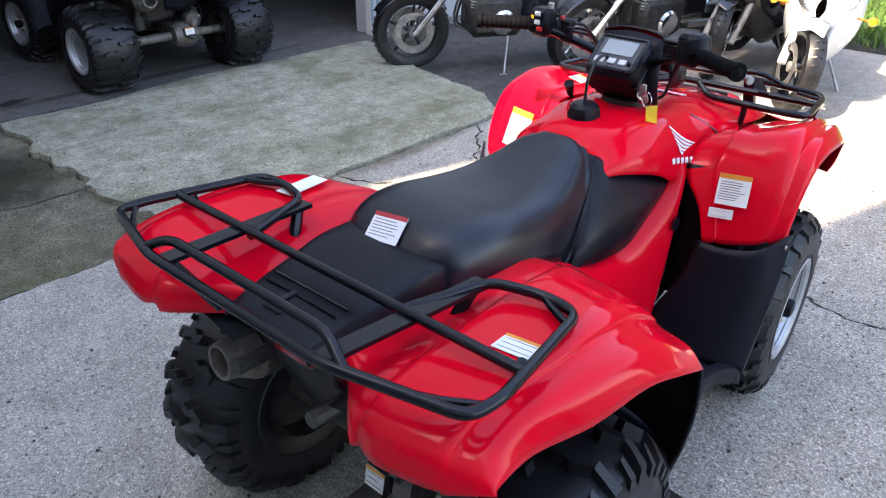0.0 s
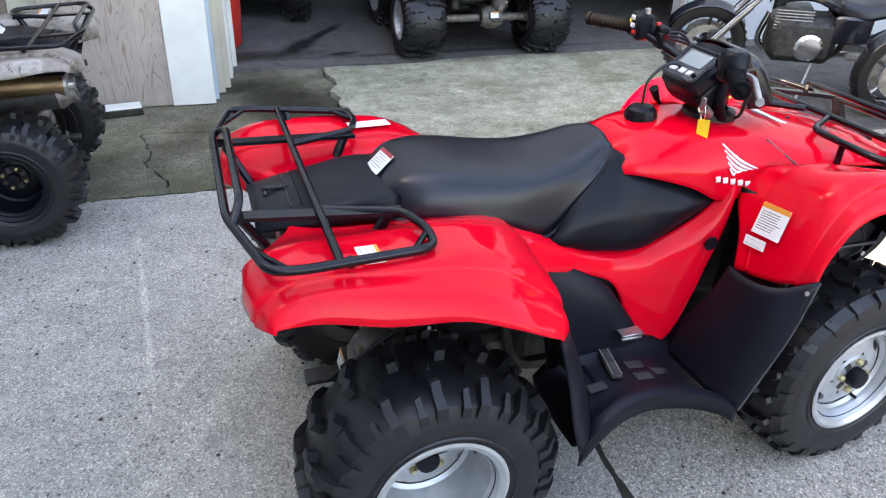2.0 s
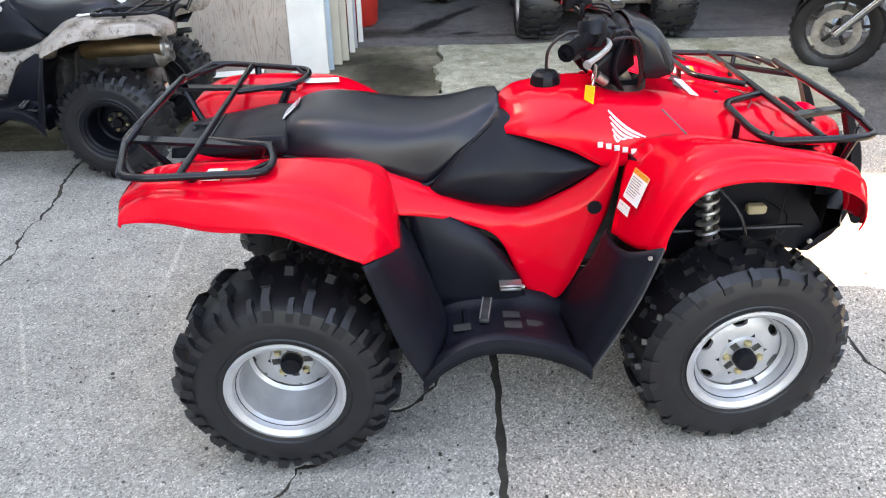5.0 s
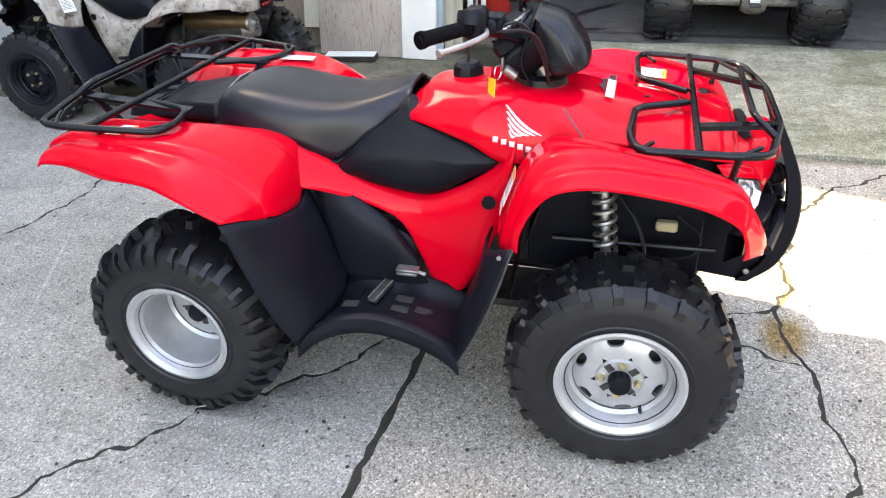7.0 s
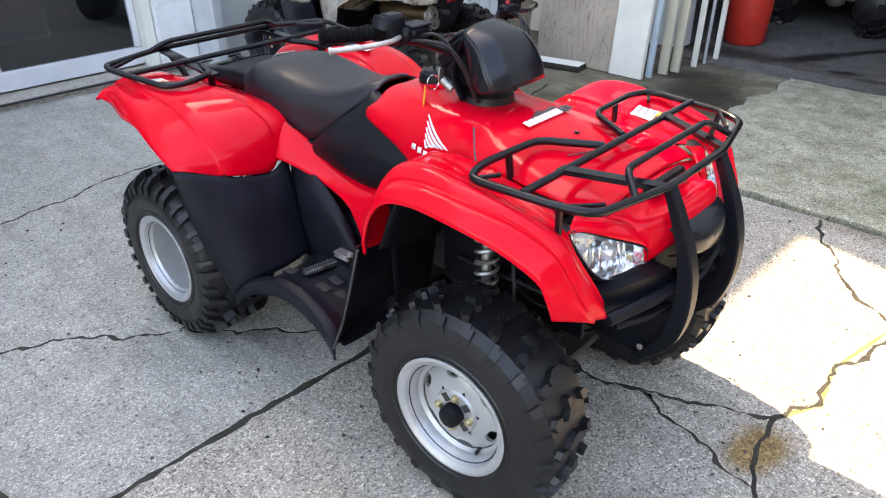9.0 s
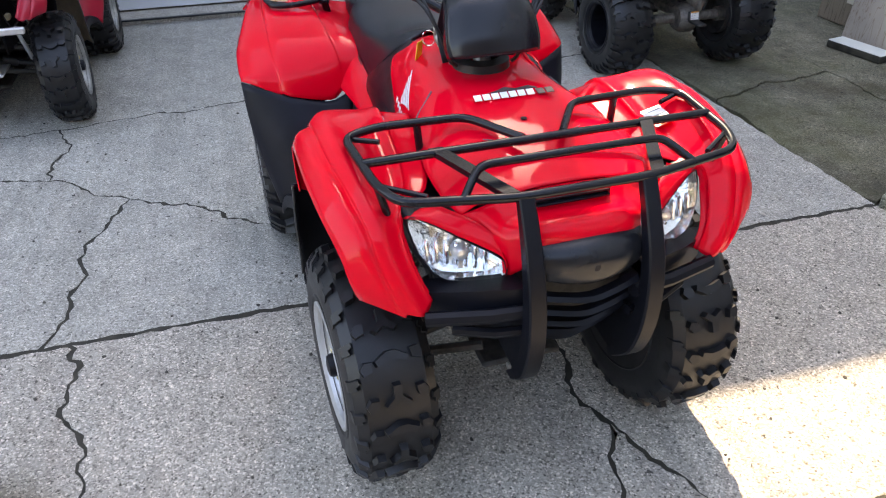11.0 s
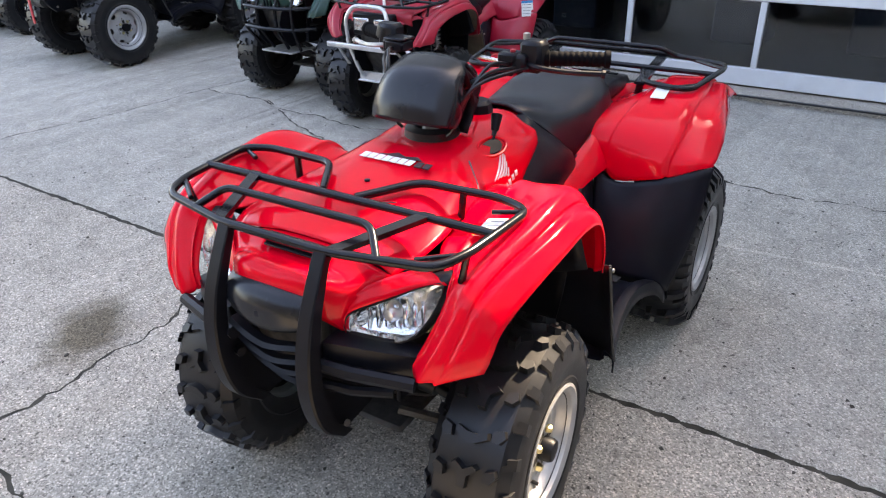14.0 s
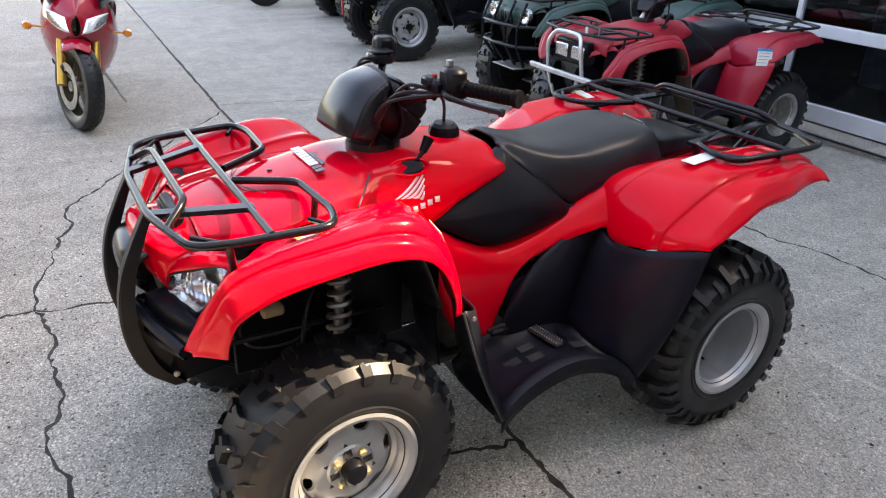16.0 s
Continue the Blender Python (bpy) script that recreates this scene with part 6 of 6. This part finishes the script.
# large dark machine with a winch and silver wheels, and one more beyond it
dark = variant("quad_bike", pose(-3.0, -5.52, 0.0, 0, 0, -3) @ Matrix.Scale(1.16, 4), "big dark blue-black quad bike with winch and silver wheels", {RED: NAVY}, TAGS[:6] + ("front_rack", "rack_plate"))
part("body_block", Geo().box((0.45, 0, 0.72), (1.2, 0.74, 0.40), 0.08), NAVY, dark, "tall dark body panel")
winch = part("winch", Geo().tube([(1.62, -0.10, 0.50), (1.62, 0.10, 0.50)], 0.045, 14), DARKMETAL, dark)
part("winch_strap", Geo().box((1.68, -0.03, 0.44), (0.012, 0.028, 0.20), 0.003), LABELRED, winch, "red winch strap")
part("winch_hook", Geo().tube(smooth_line([(1.68, -0.03, 0.56), (1.70, -0.06, 0.60), (1.68, -0.10, 0.58)], 4), 0.009, 8), STEEL, winch)
variant("quad_bike", pose(-3.15, -7.85, 0, 0, 0, 2), "black quad bike parked beyond a bigger dark one", {RED: NAVY, SILVER: BLACK}, TAGS)
# two machines inside the garage
variant("quad_bike", pose(1.78, 4.24, 0.0, 0, 0, 91) @ Matrix.Diagonal((1.0, 1.3, 1.0, 1.0)), "red quad bike in the garage, seen from its tail", {}, TAGS[:6])
variant("quad_bike", pose(-0.03, 5.79, 0.0, 0, 0, 88), "red quad bike deeper in the dark garage", {RED: RED_OLD}, TAGS[:6])


# ---------------------------------------------------------------- motorcycles
def bike_wheel(parent, x, z, rad, w, mat, disc=True, steer=0.0):
    g = Geo().lathe([(rad * 0.70, -w * .35), (rad * 0.80, -w * .5), (rad * 0.93, -w * .46), (rad * 0.985, -w * .25), (rad, 0), (rad * 0.985, w * .25), (rad * 0.93, w * .46), (rad * 0.80, w * .5), (rad * 0.70, w * .35)], 40)
    for k in range(36):
        a = 2 * math.pi * k / 36
        for s in (-1, 1):
            g.box((0, 0, 0), (0.006, w * 0.36, 0.010), 0.0, pose(0, 0, 0, 0, -math.degrees(a), 0) @ pose(rad * 0.975, s * w * 0.24, 0, 0, 0, s * 35))
    wl = part("wheel", Geo().lathe([(rad * 0.71, -w * .36), (rad * 0.67, -w * .30), (rad * 0.655, 0), (rad * 0.67, w * .30), (rad * 0.71, w * .36)], 36), mat, parent, "", pose(x, 0, z, 0, 0, steer))
    part("tyre", g, RUBBER, wl)
    for k in range(5):
        a = 2 * math.pi * k / 5 + 0.3
        part("spoke", Geo().tube([(0.03 * math.cos(a), 0, 0.03 * math.sin(a)), (rad * 0.67 * math.cos(a + .12), 0, rad * 0.67 * math.sin(a + .12))], 0.016, 8, taper=0.011), mat, wl)
    part("hub", Geo().tube([(0, -w * .5, 0), (0, w * .5, 0)], 0.035, 14), ALU, wl)
    if disc:
        for s in (-1, 1):
            part("brake_disc", Geo().lathe([(rad * 0.34, s * (w * .5 + 0.012)), (rad * 0.52, s * (w * .5 + 0.012)), (rad * 0.52, s * (w * .5 + 0.016)), (rad * 0.34, s * (w * .5 + 0.016))], 28, closed=True), STEEL, wl)
    return wl


def motorcycle(m, label, body, style, fork_mat, wheel_mat, accent=None):
    """Front wheel at the origin's contact, the bike running back along -x. style: cruiser, sport or trail."""
    b = empty("motorcycle", m, label, "motorcycle")
    sport, trail = style == "sport", style == "trail"
    rf, rr = (0.30, 0.315) if sport else ((0.34, 0.32) if trail else (0.31, 0.31))
    wf = 0.12 if sport else (0.085 if trail else 0.13)
    wb = 1.40 if sport else (1.36 if trail else 1.62)
    bike_wheel(b, 0, rf, rf, wf, wheel_mat, steer=24.0 if sport else 0.0)
    bike_wheel(b, -wb, rr, rr, wf * 1.45, wheel_mat)
    rake = 0.30 if sport else (0.34 if trail else 0.50)
    top = Vector((-rake - 0.02, 0, 0.90 if sport else 0.95))
    for s in (-1, 1):
        lo, hi = Vector((0, s * (wf * .5 + 0.045), rf)), top + Vector((0, s * (wf * .5 + 0.045), 0))
        f = part("fork_leg", Geo().tube([lo, lo.lerp(hi, 0.52)], 0.029, 12).tube([lo.lerp(hi, 0.45), hi], 0.022, 12), fork_mat, b, "bright fork leg")
        part("caliper", Geo().box(lo + Vector((-0.05, s * -0.012, 0.09)), (0.07, 0.035, 0.09), 0.012), DARKMETAL, f)
    # mudguard arc
    rows = []
    for k in range(9):
        a = radians((60 if sport else (30 if not trail else 20)) + k * ((86 if sport else 112) if not trail else 95) / 8)
        r = rf + (0.025 if not trail else 0.14)
        rows.append([(r * math.cos(a), y * wf * .72, rf + r * math.sin(a) - abs(y) * 0.03) for y in (-1, -0.6, 0, 0.6, 1)])
    part("front_mudguard", Geo().loft(rows, 2, 2), accent if trail and accent else body, b, "", thick=0.004)
    part("steering_yoke", Geo().box(top, (0.09, 0.22, 0.04), 0.012), BLACK, b)
    hb = Vector(top) + Vector((-0.03, 0, 0.06))
    if sport:
        hg = Geo().tube([hb + Vector((-0.10, -0.34, -0.02)), hb + Vector((0, -0.12, 0)), hb + Vector((0, 0.12, 0)), hb + Vector((-0.10, 0.34, -0.02))], 0.012, 8, 0.03)
    else:
        hg = Geo().tube([hb + Vector((-0.22, -0.40, 0.10)), hb + Vector((-0.05, -0.22, 0.14)), hb + Vector((0, -0.08, 0)), hb + Vector((0, 0.08, 0)), hb + Vector((-0.05, 0.22, 0.14)), hb + Vector((-0.22, 0.40, 0.10))], 0.013, 8, 0.06)
    h = part("handlebar", hg, BLACK if sport else CHROME, b)
    for s in (-1, 1):
        a0 = hb + (Vector((-0.10, s * 0.34, -0.02)) if sport else Vector((-0.22, s * 0.40, 0.10)))
        a1 = hb + (Vector((-0.05, s * 0.22, -0.01)) if sport else Vector((-0.14, s * 0.30, 0.12)))
        part("grip", Geo().tube([a0, a1], 0.018, 10), GRIP, h)
        part("indicator", Geo().lathe([(0, -0.03), (0.022, -0.025), (0.03, 0), (0.022, 0.025), (0, 0.03)], 14, pose(-rake + 0.08, s * (0.31 if sport else 0.24), 0.64 if sport else 0.77, 0, 0, 90)).tube([(-rake + 0.06, s * 0.10, 0.64 if sport else 0.77), (-rake + 0.08, s * (0.29 if sport else 0.24), 0.64 if sport else 0.77)], 0.007, 6), AMBER, b, "amber turn indicator")
    # tank, seat, tail
    tz = 0.80 if sport else (0.82 if trail else 0.74)
    tank_g = Geo().loft([[(x, -w, z - 0.10), (x, -w * .9, z - 0.03), (x, 0, z + 0.02), (x, w * .9, z - 0.03), (x, w, z - 0.10)] for x, w, z in ((-0.42, 0.09, tz - 0.02), (-0.52, 0.15, tz + 0.06), (-0.68, 0.15, tz + 0.07), (-0.82, 0.12, tz + 0.01), (-0.90, 0.09, tz - 0.04))], 4, 4)
    part("tank", tank_g, body, b, thick=0.004)
    part("seat", Geo().loft([[(x, -w, z - 0.08), (x, -w * .8, z), (x, 0, z + 0.015), (x, w * .8, z), (x, w, z - 0.08)] for x, w, z in ((-0.86, 0.10, tz - 0.03), (-1.05, 0.15, tz - 0.06), (-1.25, 0.13, tz - 0.01), (-1.50, 0.09, tz + 0.04))], 4, 4), VINYL, b, thick=0.005)
    part("tail", Geo().loft([[(x, -w, z), (x, 0, z + 0.04), (x, w, z)] for x, w, z in ((-1.30, 0.13, tz - 0.10), (-1.50, 0.11, tz - 0.02), (-1.72, 0.05, tz + 0.04))], 4, 4), body, b, thick=0.01)
    eng = Geo().box((-0.68, 0, 0.42), (0.48, 0.30, 0.34), 0.06)
    e = part("engine", eng, DARKMETAL, b, "dark engine block")
    for k in range(7):
        part("cooling_fin", Geo().box((-0.58, 0, 0.50 + k * 0.022), (0.26, 0.25, 0.008), 0.002), ALU, e)
    for s in (-1, 1):
        part("engine_case", Geo().lathe([(0, 0.03), (0.08, 0.03), (0.10, 0.01), (0.10, -0.03)], 20, pose(-0.72, s * 0.15, 0.38, 0, 0, 0 if s > 0 else 180)), CHROME if not sport else ALU, e)
    part("frame", Geo().tube([(-rake - 0.05, 0, 0.84), (-0.42, 0, 0.35), (-0.95, 0, 0.28), (-1.05, 0, 0.62), (-rake - 0.08, 0, 0.80)], 0.022, 8, 0.08), DARKMETAL, b)
    part("swing_arm", Geo().box((-wb / 2 - 0.52, 0.10, rr + 0.02), (wb - 0.95, 0.04, 0.06), 0.012).box((-wb / 2 - 0.52, -0.10, rr + 0.02), (wb - 0.95, 0.04, 0.06), 0.012), ALU, b)
    part("exhaust", Geo().tube(smooth_line([(-0.45, -0.13, 0.55), (-0.42, -0.15, 0.30), (-0.70, -0.17, 0.22), (-1.0, -0.19, 0.27)], 5), 0.024, 10).tube([(-0.98, -0.19, 0.26), (-1.5, -0.22, 0.36 if not sport else 0.52)], 0.05, 14), CHROME if not sport else DARKMETAL, b, "exhaust pipe and silencer")
    part("side_stand", Geo().tube([(-0.78, 0.12, 0.26), (-0.70, 0.30, 0.015)], 0.011, 8).box((-0.695, 0.31, 0.008), (0.07, 0.035, 0.012), 0.003), STEEL, b)
    if sport:
        fair = []
        for x, w, z0, z1 in ((0.02, 0.03, 0.63, 0.74), (-0.08, 0.14, 0.58, 0.82), (-0.22, 0.21, 0.42, 0.92), (-0.40, 0.24, 0.27, 0.93), (-0.58, 0.23, 0.21, 0.78), (-0.78, 0.19, 0.20, 0.62)):
            fair.append([(x, -w * 0.45, z0), (x, -w * 0.95, z0 + (z1 - z0) * .35), (x, -w, z0 + (z1 - z0) * .62), (x, -w * 0.6, z1), (x, 0, z1 + 0.03)])
        fg = Geo().loft(fair, 4, 4)
        part("fairing", fg, body, b, "glossy moulded side fairing", thick=0.004)
        part("fairing", fg.mirror(), body, b, "glossy moulded side fairing", thick=0.004)
        if accent:
            for s in (-1, 1):
                part("fairing_flash", Geo().loft([[(x, s * (w + 0.006), z), (x, s * (w * 0.86 + 0.006), z + 0.11)] for x, w, z in ((-0.10, 0.145, 0.80), (-0.24, 0.205, 0.84), (-0.42, 0.235, 0.80), (-0.58, 0.225, 0.68))], 4, 2), accent, b, "coloured flash", thick=0.003)
        for s in (-1, 1):
            hl = part("headlamp", Geo().loft([[(0.040, s * 0.035, 0.650), (0.020, s * 0.05, 0.69), (-0.005, s * 0.065, 0.745)], [(0.0, s * 0.115, 0.672), (-0.015, s * 0.125, 0.715), (-0.045, s * 0.135, 0.768)], [(-0.075, s * 0.190, 0.730), (-0.085, s * 0.190, 0.752), (-0.105, s * 0.195, 0.785)]], 3, 3), REFLECTOR, b, "slanted clear headlamp", thick=0.012)
        part("screen", Geo().loft([[(-0.14, -0.11, 0.93), (-0.13, 0, 0.96), (-0.14, 0.11, 0.93)], [(-0.24, -0.12, 1.02), (-0.22, 0, 1.05), (-0.24, 0.12, 1.02)], [(-0.33, -0.11, 1.08), (-0.31, 0, 1.11), (-0.33, 0.11, 1.08)]], 4, 4), plain("smoked_screen", (0.03, 0.03, 0.035), 0.1), b, thick=0.003)
        for s in (-1, 1):
            part("mirror", Geo().tube([(-0.22, s * 0.10, 1.0), (-0.20, s * 0.26, 1.08)], 0.008, 8).box((-0.20, s * 0.31, 1.09), (0.04, 0.12, 0.06), 0.015), BLACK, b)
    else:
        hl = part("headlamp", Geo().lathe([(0, -0.14), (0.06, -0.12), (0.095, -0.03), (0.10, 0.0), (0.095, 0.01)], 24, pose(-rake + 0.12, 0, 0.82, 0, 0, -90)), CHROME, b, "round chrome headlamp")
        part("lens", Geo().lathe([(0.094, 0.008), (0.06, 0.022), (0, 0.028)], 24, pose(-rake + 0.12, 0, 0.82, 0, 0, -90)), WHITE, hl)
        if trail:
            part("number_plate", Geo().box((-rake + 0.10, 0, 0.88), (0.02, 0.22, 0.22), 0.02), WHITEPAINT, b)
        if not trail:
            for s in (-1, 1):
                part("side_cover", Geo().box((-0.98, s * 0.13, 0.52), (0.26, 0.04, 0.20), 0.018), body, b)
            part("rear_mudguard", Geo().loft([[(-wb + (rr + 0.04) * math.cos(radians(a)), y * 0.11, rr + (rr + 0.04) * math.sin(radians(a)) - abs(y) * 0.03) for y in (-1, -.5, 0, .5, 1)] for a in (35, 60, 90, 120, 150, 170)], 3, 2), body, b, thick=0.004)
    return b


NB = plain("black_gloss_paint", (0.012, 0.013, 0.018), 0.14, coat=0.5)
motorcycle(pose(3.265, 3.22, -0.03, 0, 0, 150) @ pose(0, 0, 0, -6), "black cruiser motorcycle with bright forks beside the garage door", NB, "cruiser", CHROME, DARKMETAL)
motorcycle(pose(4.135, 2.20, -0.03, 0, 0, 160) @ pose(0, 0, 0, -7), "black cruiser motorcycle with chrome fork and orange indicators", NB, "cruiser", CHROME, CHROME)
motorcycle(pose(4.62, 1.32, 0.0, 0, 0, 176) @ pose(0, 0, 0, -7), "black sport motorcycle parked in a row", NB, "sport", ALU, DARKMETAL)
motorcycle(pose(4.20, 0.58, 0.0, 0, 0, 192) @ pose(0, 0, 0, -8), "white and blue sport motorcycle leaning on its stand", WHITEPAINT, "sport", WHITEPAINT, BLACK, BLUEPAINT)
motorcycle(pose(1.582, -3.767, 0.0, 0, 0, 84) @ pose(0, 0, 0, -7), "glossy crimson sport motorcycle with gold forks, leaning on its stand", plain("crimson_paint", (0.42, 0.004, 0.022), 0.10, var=0.05, coat=0.4), "sport", GOLD, plain("dark_bronze_wheel", (0.10, 0.085, 0.06), 0.35, metal=0.7), NB)
motorcycle(pose(-1.22, -9.34, 0.0, 0, 0, 8) @ pose(0, 0, 0, -7), "white trail motorcycle at the end of the row", NB, "trail", ALU, DARKMETAL, WHITEPAINT)
motorcycle(pose(-0.85, -10.7, 0.0, 0, 0, 12) @ pose(0, 0, 0, -7), "black motorcycle at the end of the row", NB, "trail", CHROME, CHROME)


# ---------------------------------------------------------------- boards, bin and wall trim by the garage
def leaning(name, x0, x1, y, top, thick, mat, label, lean=5.0, z=-0.015, category="board"):
    g = Geo().box((0, 0, top / 2), (x1 - x0, thick, top), 0.003)
    return thing(name, g, mat, label, category, "boards leaning by the garage door", m=pose((x0 + x1) / 2, y, z, -lean, 0, 0))


leaning("plywood_sheet", -1.40, -0.69, 3.31, 2.3, 0.015, PLY, "weathered plywood sheet leaning against the wall")
leaning("white_board", -0.70, -0.425, 3.30, 2.3, 0.035, BOARD, "wide white painted board leaning by the garage door", 5.5)
leaning("pale_blue_board", -0.445, -0.40, 3.39, 2.3, 0.03, PALEBLUE, "narrow pale blue board leaning by the garage door", 5)
leaning("cream_board", -0.425, -0.355, 3.54, 2.3, 0.03, CREAM, "narrow cream board leaning by the garage door", 4)
leaning("cream_board", -0.385, -0.315, 3.65, 2.3, 0.025, CREAM, "narrow cream board leaning by the garage door", 4)
leaning("thin_board", -0.335, -0.29, 3.88, 2.3, 0.02, BOARD, "thin white board leaning by the garage door", 3)
leaning("thin_board", -0.29, -0.25, 4.16, 2.3, 0.02, BOARD, "thin white board leaning by the garage door", 2)
leaning("thin_board", -0.305, -0.285, 4.02, 2.3, 0.02, GREYPANEL, "thin grey board leaning by the garage door", 2)
leaning("cream_sheet", -1.60, -1.36, 3.46, 0.95, 0.01, CREAM, "torn cream cardboard sheet against the wall", 9, 0.15)
leaning("old_board", -1.88, -1.38, 3.50, 1.9, 0.02, wood_material("old_board", (0.12, 0.09, 0.06), (0.26, 0.20, 0.14)), "old brown board leaning in the corner", 4)
plank = thing("plank", Geo().box((0, 0, 0.022), (0.40, 0.14, 0.044), 0.006), DIRT, "short plank with a white painted top on the ground", "plank", m=pose(-1.085, 3.18, -0.018, 0, 0, 10))
part("painted_top", Geo().box((0, 0, 0.0475), (0.39, 0.132, 0.006), 0.002), BOARD, plank, "chipped white paint")
binn = Geo().lathe([(0.0, 0.0), (0.14, 0.0), (0.165, 0.03), (0.18, 0.30), (0.19, 0.72), (0.20, 0.74), (0.20, 0.78), (0.18, 0.78), (0.17, 0.70)], 26, pose(0, 0, 0, 90, 0, 0))
thing("bin", binn, plain("red_bin_plastic", (0.55, 0.03, 0.02), 0.45), "red plastic bin just inside the garage", "bin", m=pose(-0.34, 4.83, 0.0))
# siding of the wall behind the boards
for k in range(20):
    part("siding_board", Geo().box((-3.38 + k * 0.142, 4.282, 1.5), (0.136, 0.014, 3.0), 0.004), BLOCK, bpy.data.objects["wall_garage_left"])
part("wall_rail", Geo().box((-2.05, 4.265, 0.62), (2.8, 0.02, 0.12), 0.004), wood_material("rail_wood", (0.10, 0.08, 0.05), (0.22, 0.18, 0.12)), bpy.data.objects["wall_garage_left"])
# ribbed white sheet at the other jamb of the garage
jamb = tagged(new("jamb", Geo().box((3.90, 4.26, 1.3), (0.34, 0.06, 2.6), 0.004).mesh("jamb", BOARD)), "white ribbed metal door jamb", "door frame", kind="structure")
for k in range(5):
    part("rib", Geo().box((3.76 + k * 0.07, 4.22, 1.3), (0.035, 0.03, 2.56), 0.008), PALEBLUE, jamb)
panel = thing("steel_panel", Geo().prism([(0, 0, 0), (0.50, 0, 0), (0.50, 0, 1.12), (0.0, 0, 0.80)], (0, -0.02, 0), (0, 0.02, 0)), GREYPANEL, "grey sheet metal panel with a sloped top beside the block pillar", "metal panel", m=pose(-3.42, 1.335, -0.015, 0, 0, 4))
part("folded_edge", Geo().box((0.485, -0.035, 0.55), (0.03, 0.03, 1.09), 0.003), GREYPANEL, panel)
# wire mesh screen by the camouflage machine
gm = Geo()
for k in range(12):
    gm.tube([(0, 0, 0.02 + k * 0.10), (0.5, 0, 0.02 + k * 0.10)], 0.006, 5)
for k in range(7):
    gm.tube([(0.01 + k * 0.08, 0, 0), (0.01 + k * 0.08, 0, 1.15)], 0.006, 5)
thing("wire_screen", gm, RACK, "black wire mesh screen against the wall", "mesh screen", m=pose(-2.9, 1.95, -0.016, -4, 0, 0))
# showroom contents dimly seen behind the glass
thing("carton", Geo().box((0, 0, 0.13), (0.4, 0.48, 0.26), 0.01), CREAM, "pale brown carton on a dark display stand", "carton", m=pose(GX - 1.9, -0.6, 0.912))
for k, y in enumerate((-2.3, -0.6, 0.6)):
    st = thing("display_stand", Geo().box((0, 0, 0.45), (0.5, 0.5, 0.9), 0.02), NAVY, "dark display stand behind the glass", "display stand", "showroom stands", m=pose(GX - 1.9, y, 0.01))
    part("red_panel", Geo().box((0.26, 0, 0.72), (0.012, 0.36, 0.08), 0.004), LABELRED, st)
# door hook and wall pipe
thing("floor_strip", Geo().box((0, 0, 0.006), (0.03, 3.6, 0.012), 0.003), RUBBER, "black rubber sealing strip along the door", "seal strip", m=pose(GX + 0.30, -0.2, 0.037))

# ---------------------------------------------------------------- verge beyond the motorcycles
vr = random.Random(9)
gv, gf = [], []
for k in range(9000):
    x, y = vr.uniform(6.5, 10.5), vr.uniform(-1.8, 4.0)
    h, a, w = vr.uniform(0.06, 0.20), vr.uniform(0, 6.3), 0.006
    dx, dy = math.cos(a), math.sin(a)
    lean = vr.uniform(0.02, 0.08)
    o = len(gv)
    gv += [(x - dy * w, y + dx * w, 0), (x + dy * w, y - dx * w, 0), (x + dx * lean * .5 + dy * w * .6, y + dy * lean * .5 - dx * w * .6, h * .6), (x + dx * lean * 1.6, y + dy * lean * 1.6, h)]
    gf += [(o, o + 1, o + 2), (o, o + 2, o + 3)]
gme = Geo()
gme.v, gme.f = gv, gf
gob = bpy.data.meshes.new("grass")
gob.from_pydata(gv, [], gf)
gob.materials.append(GRASS)
tagged(new("grass", gob), "sunlit rough green grass verge", "grass", kind="stuff")
tagged(new("verge", Geo().box((8.6, 1.1, -0.02), (4.4, 6.0, 0.045), 0.01).mesh("verge", DIRT)), "earth verge under grass", "verge", kind="structure")


# ---------------------------------------------------------------- grit and leaf bits lying about
gr = random.Random(31)
grit = Geo()
for k in range(520):
    x, y = gr.uniform(-1.6, 3.6), gr.uniform(-3.2, 1.75)
    r, h, a0 = gr.uniform(0.0025, 0.0075), gr.uniform(0.0012, 0.004), gr.uniform(0, 6)
    n = gr.choice((4, 5, 5))
    grit.prism([(x + r * gr.uniform(0.6, 1.3) * math.cos(a0 + i * 2 * math.pi / n), y + r * gr.uniform(0.6, 1.3) * math.sin(a0 + i * 2 * math.pi / n), 0) for i in range(n)], (0, 0, -0.002), (0, 0, h))
thing("loose_grit", grit, plain("dark_grit", (0.055, 0.048, 0.038), 0.9, var=0.6, scale=6), "scattered dark grit and leaf bits on the concrete", "grit", kind="stuff", smooth=20)
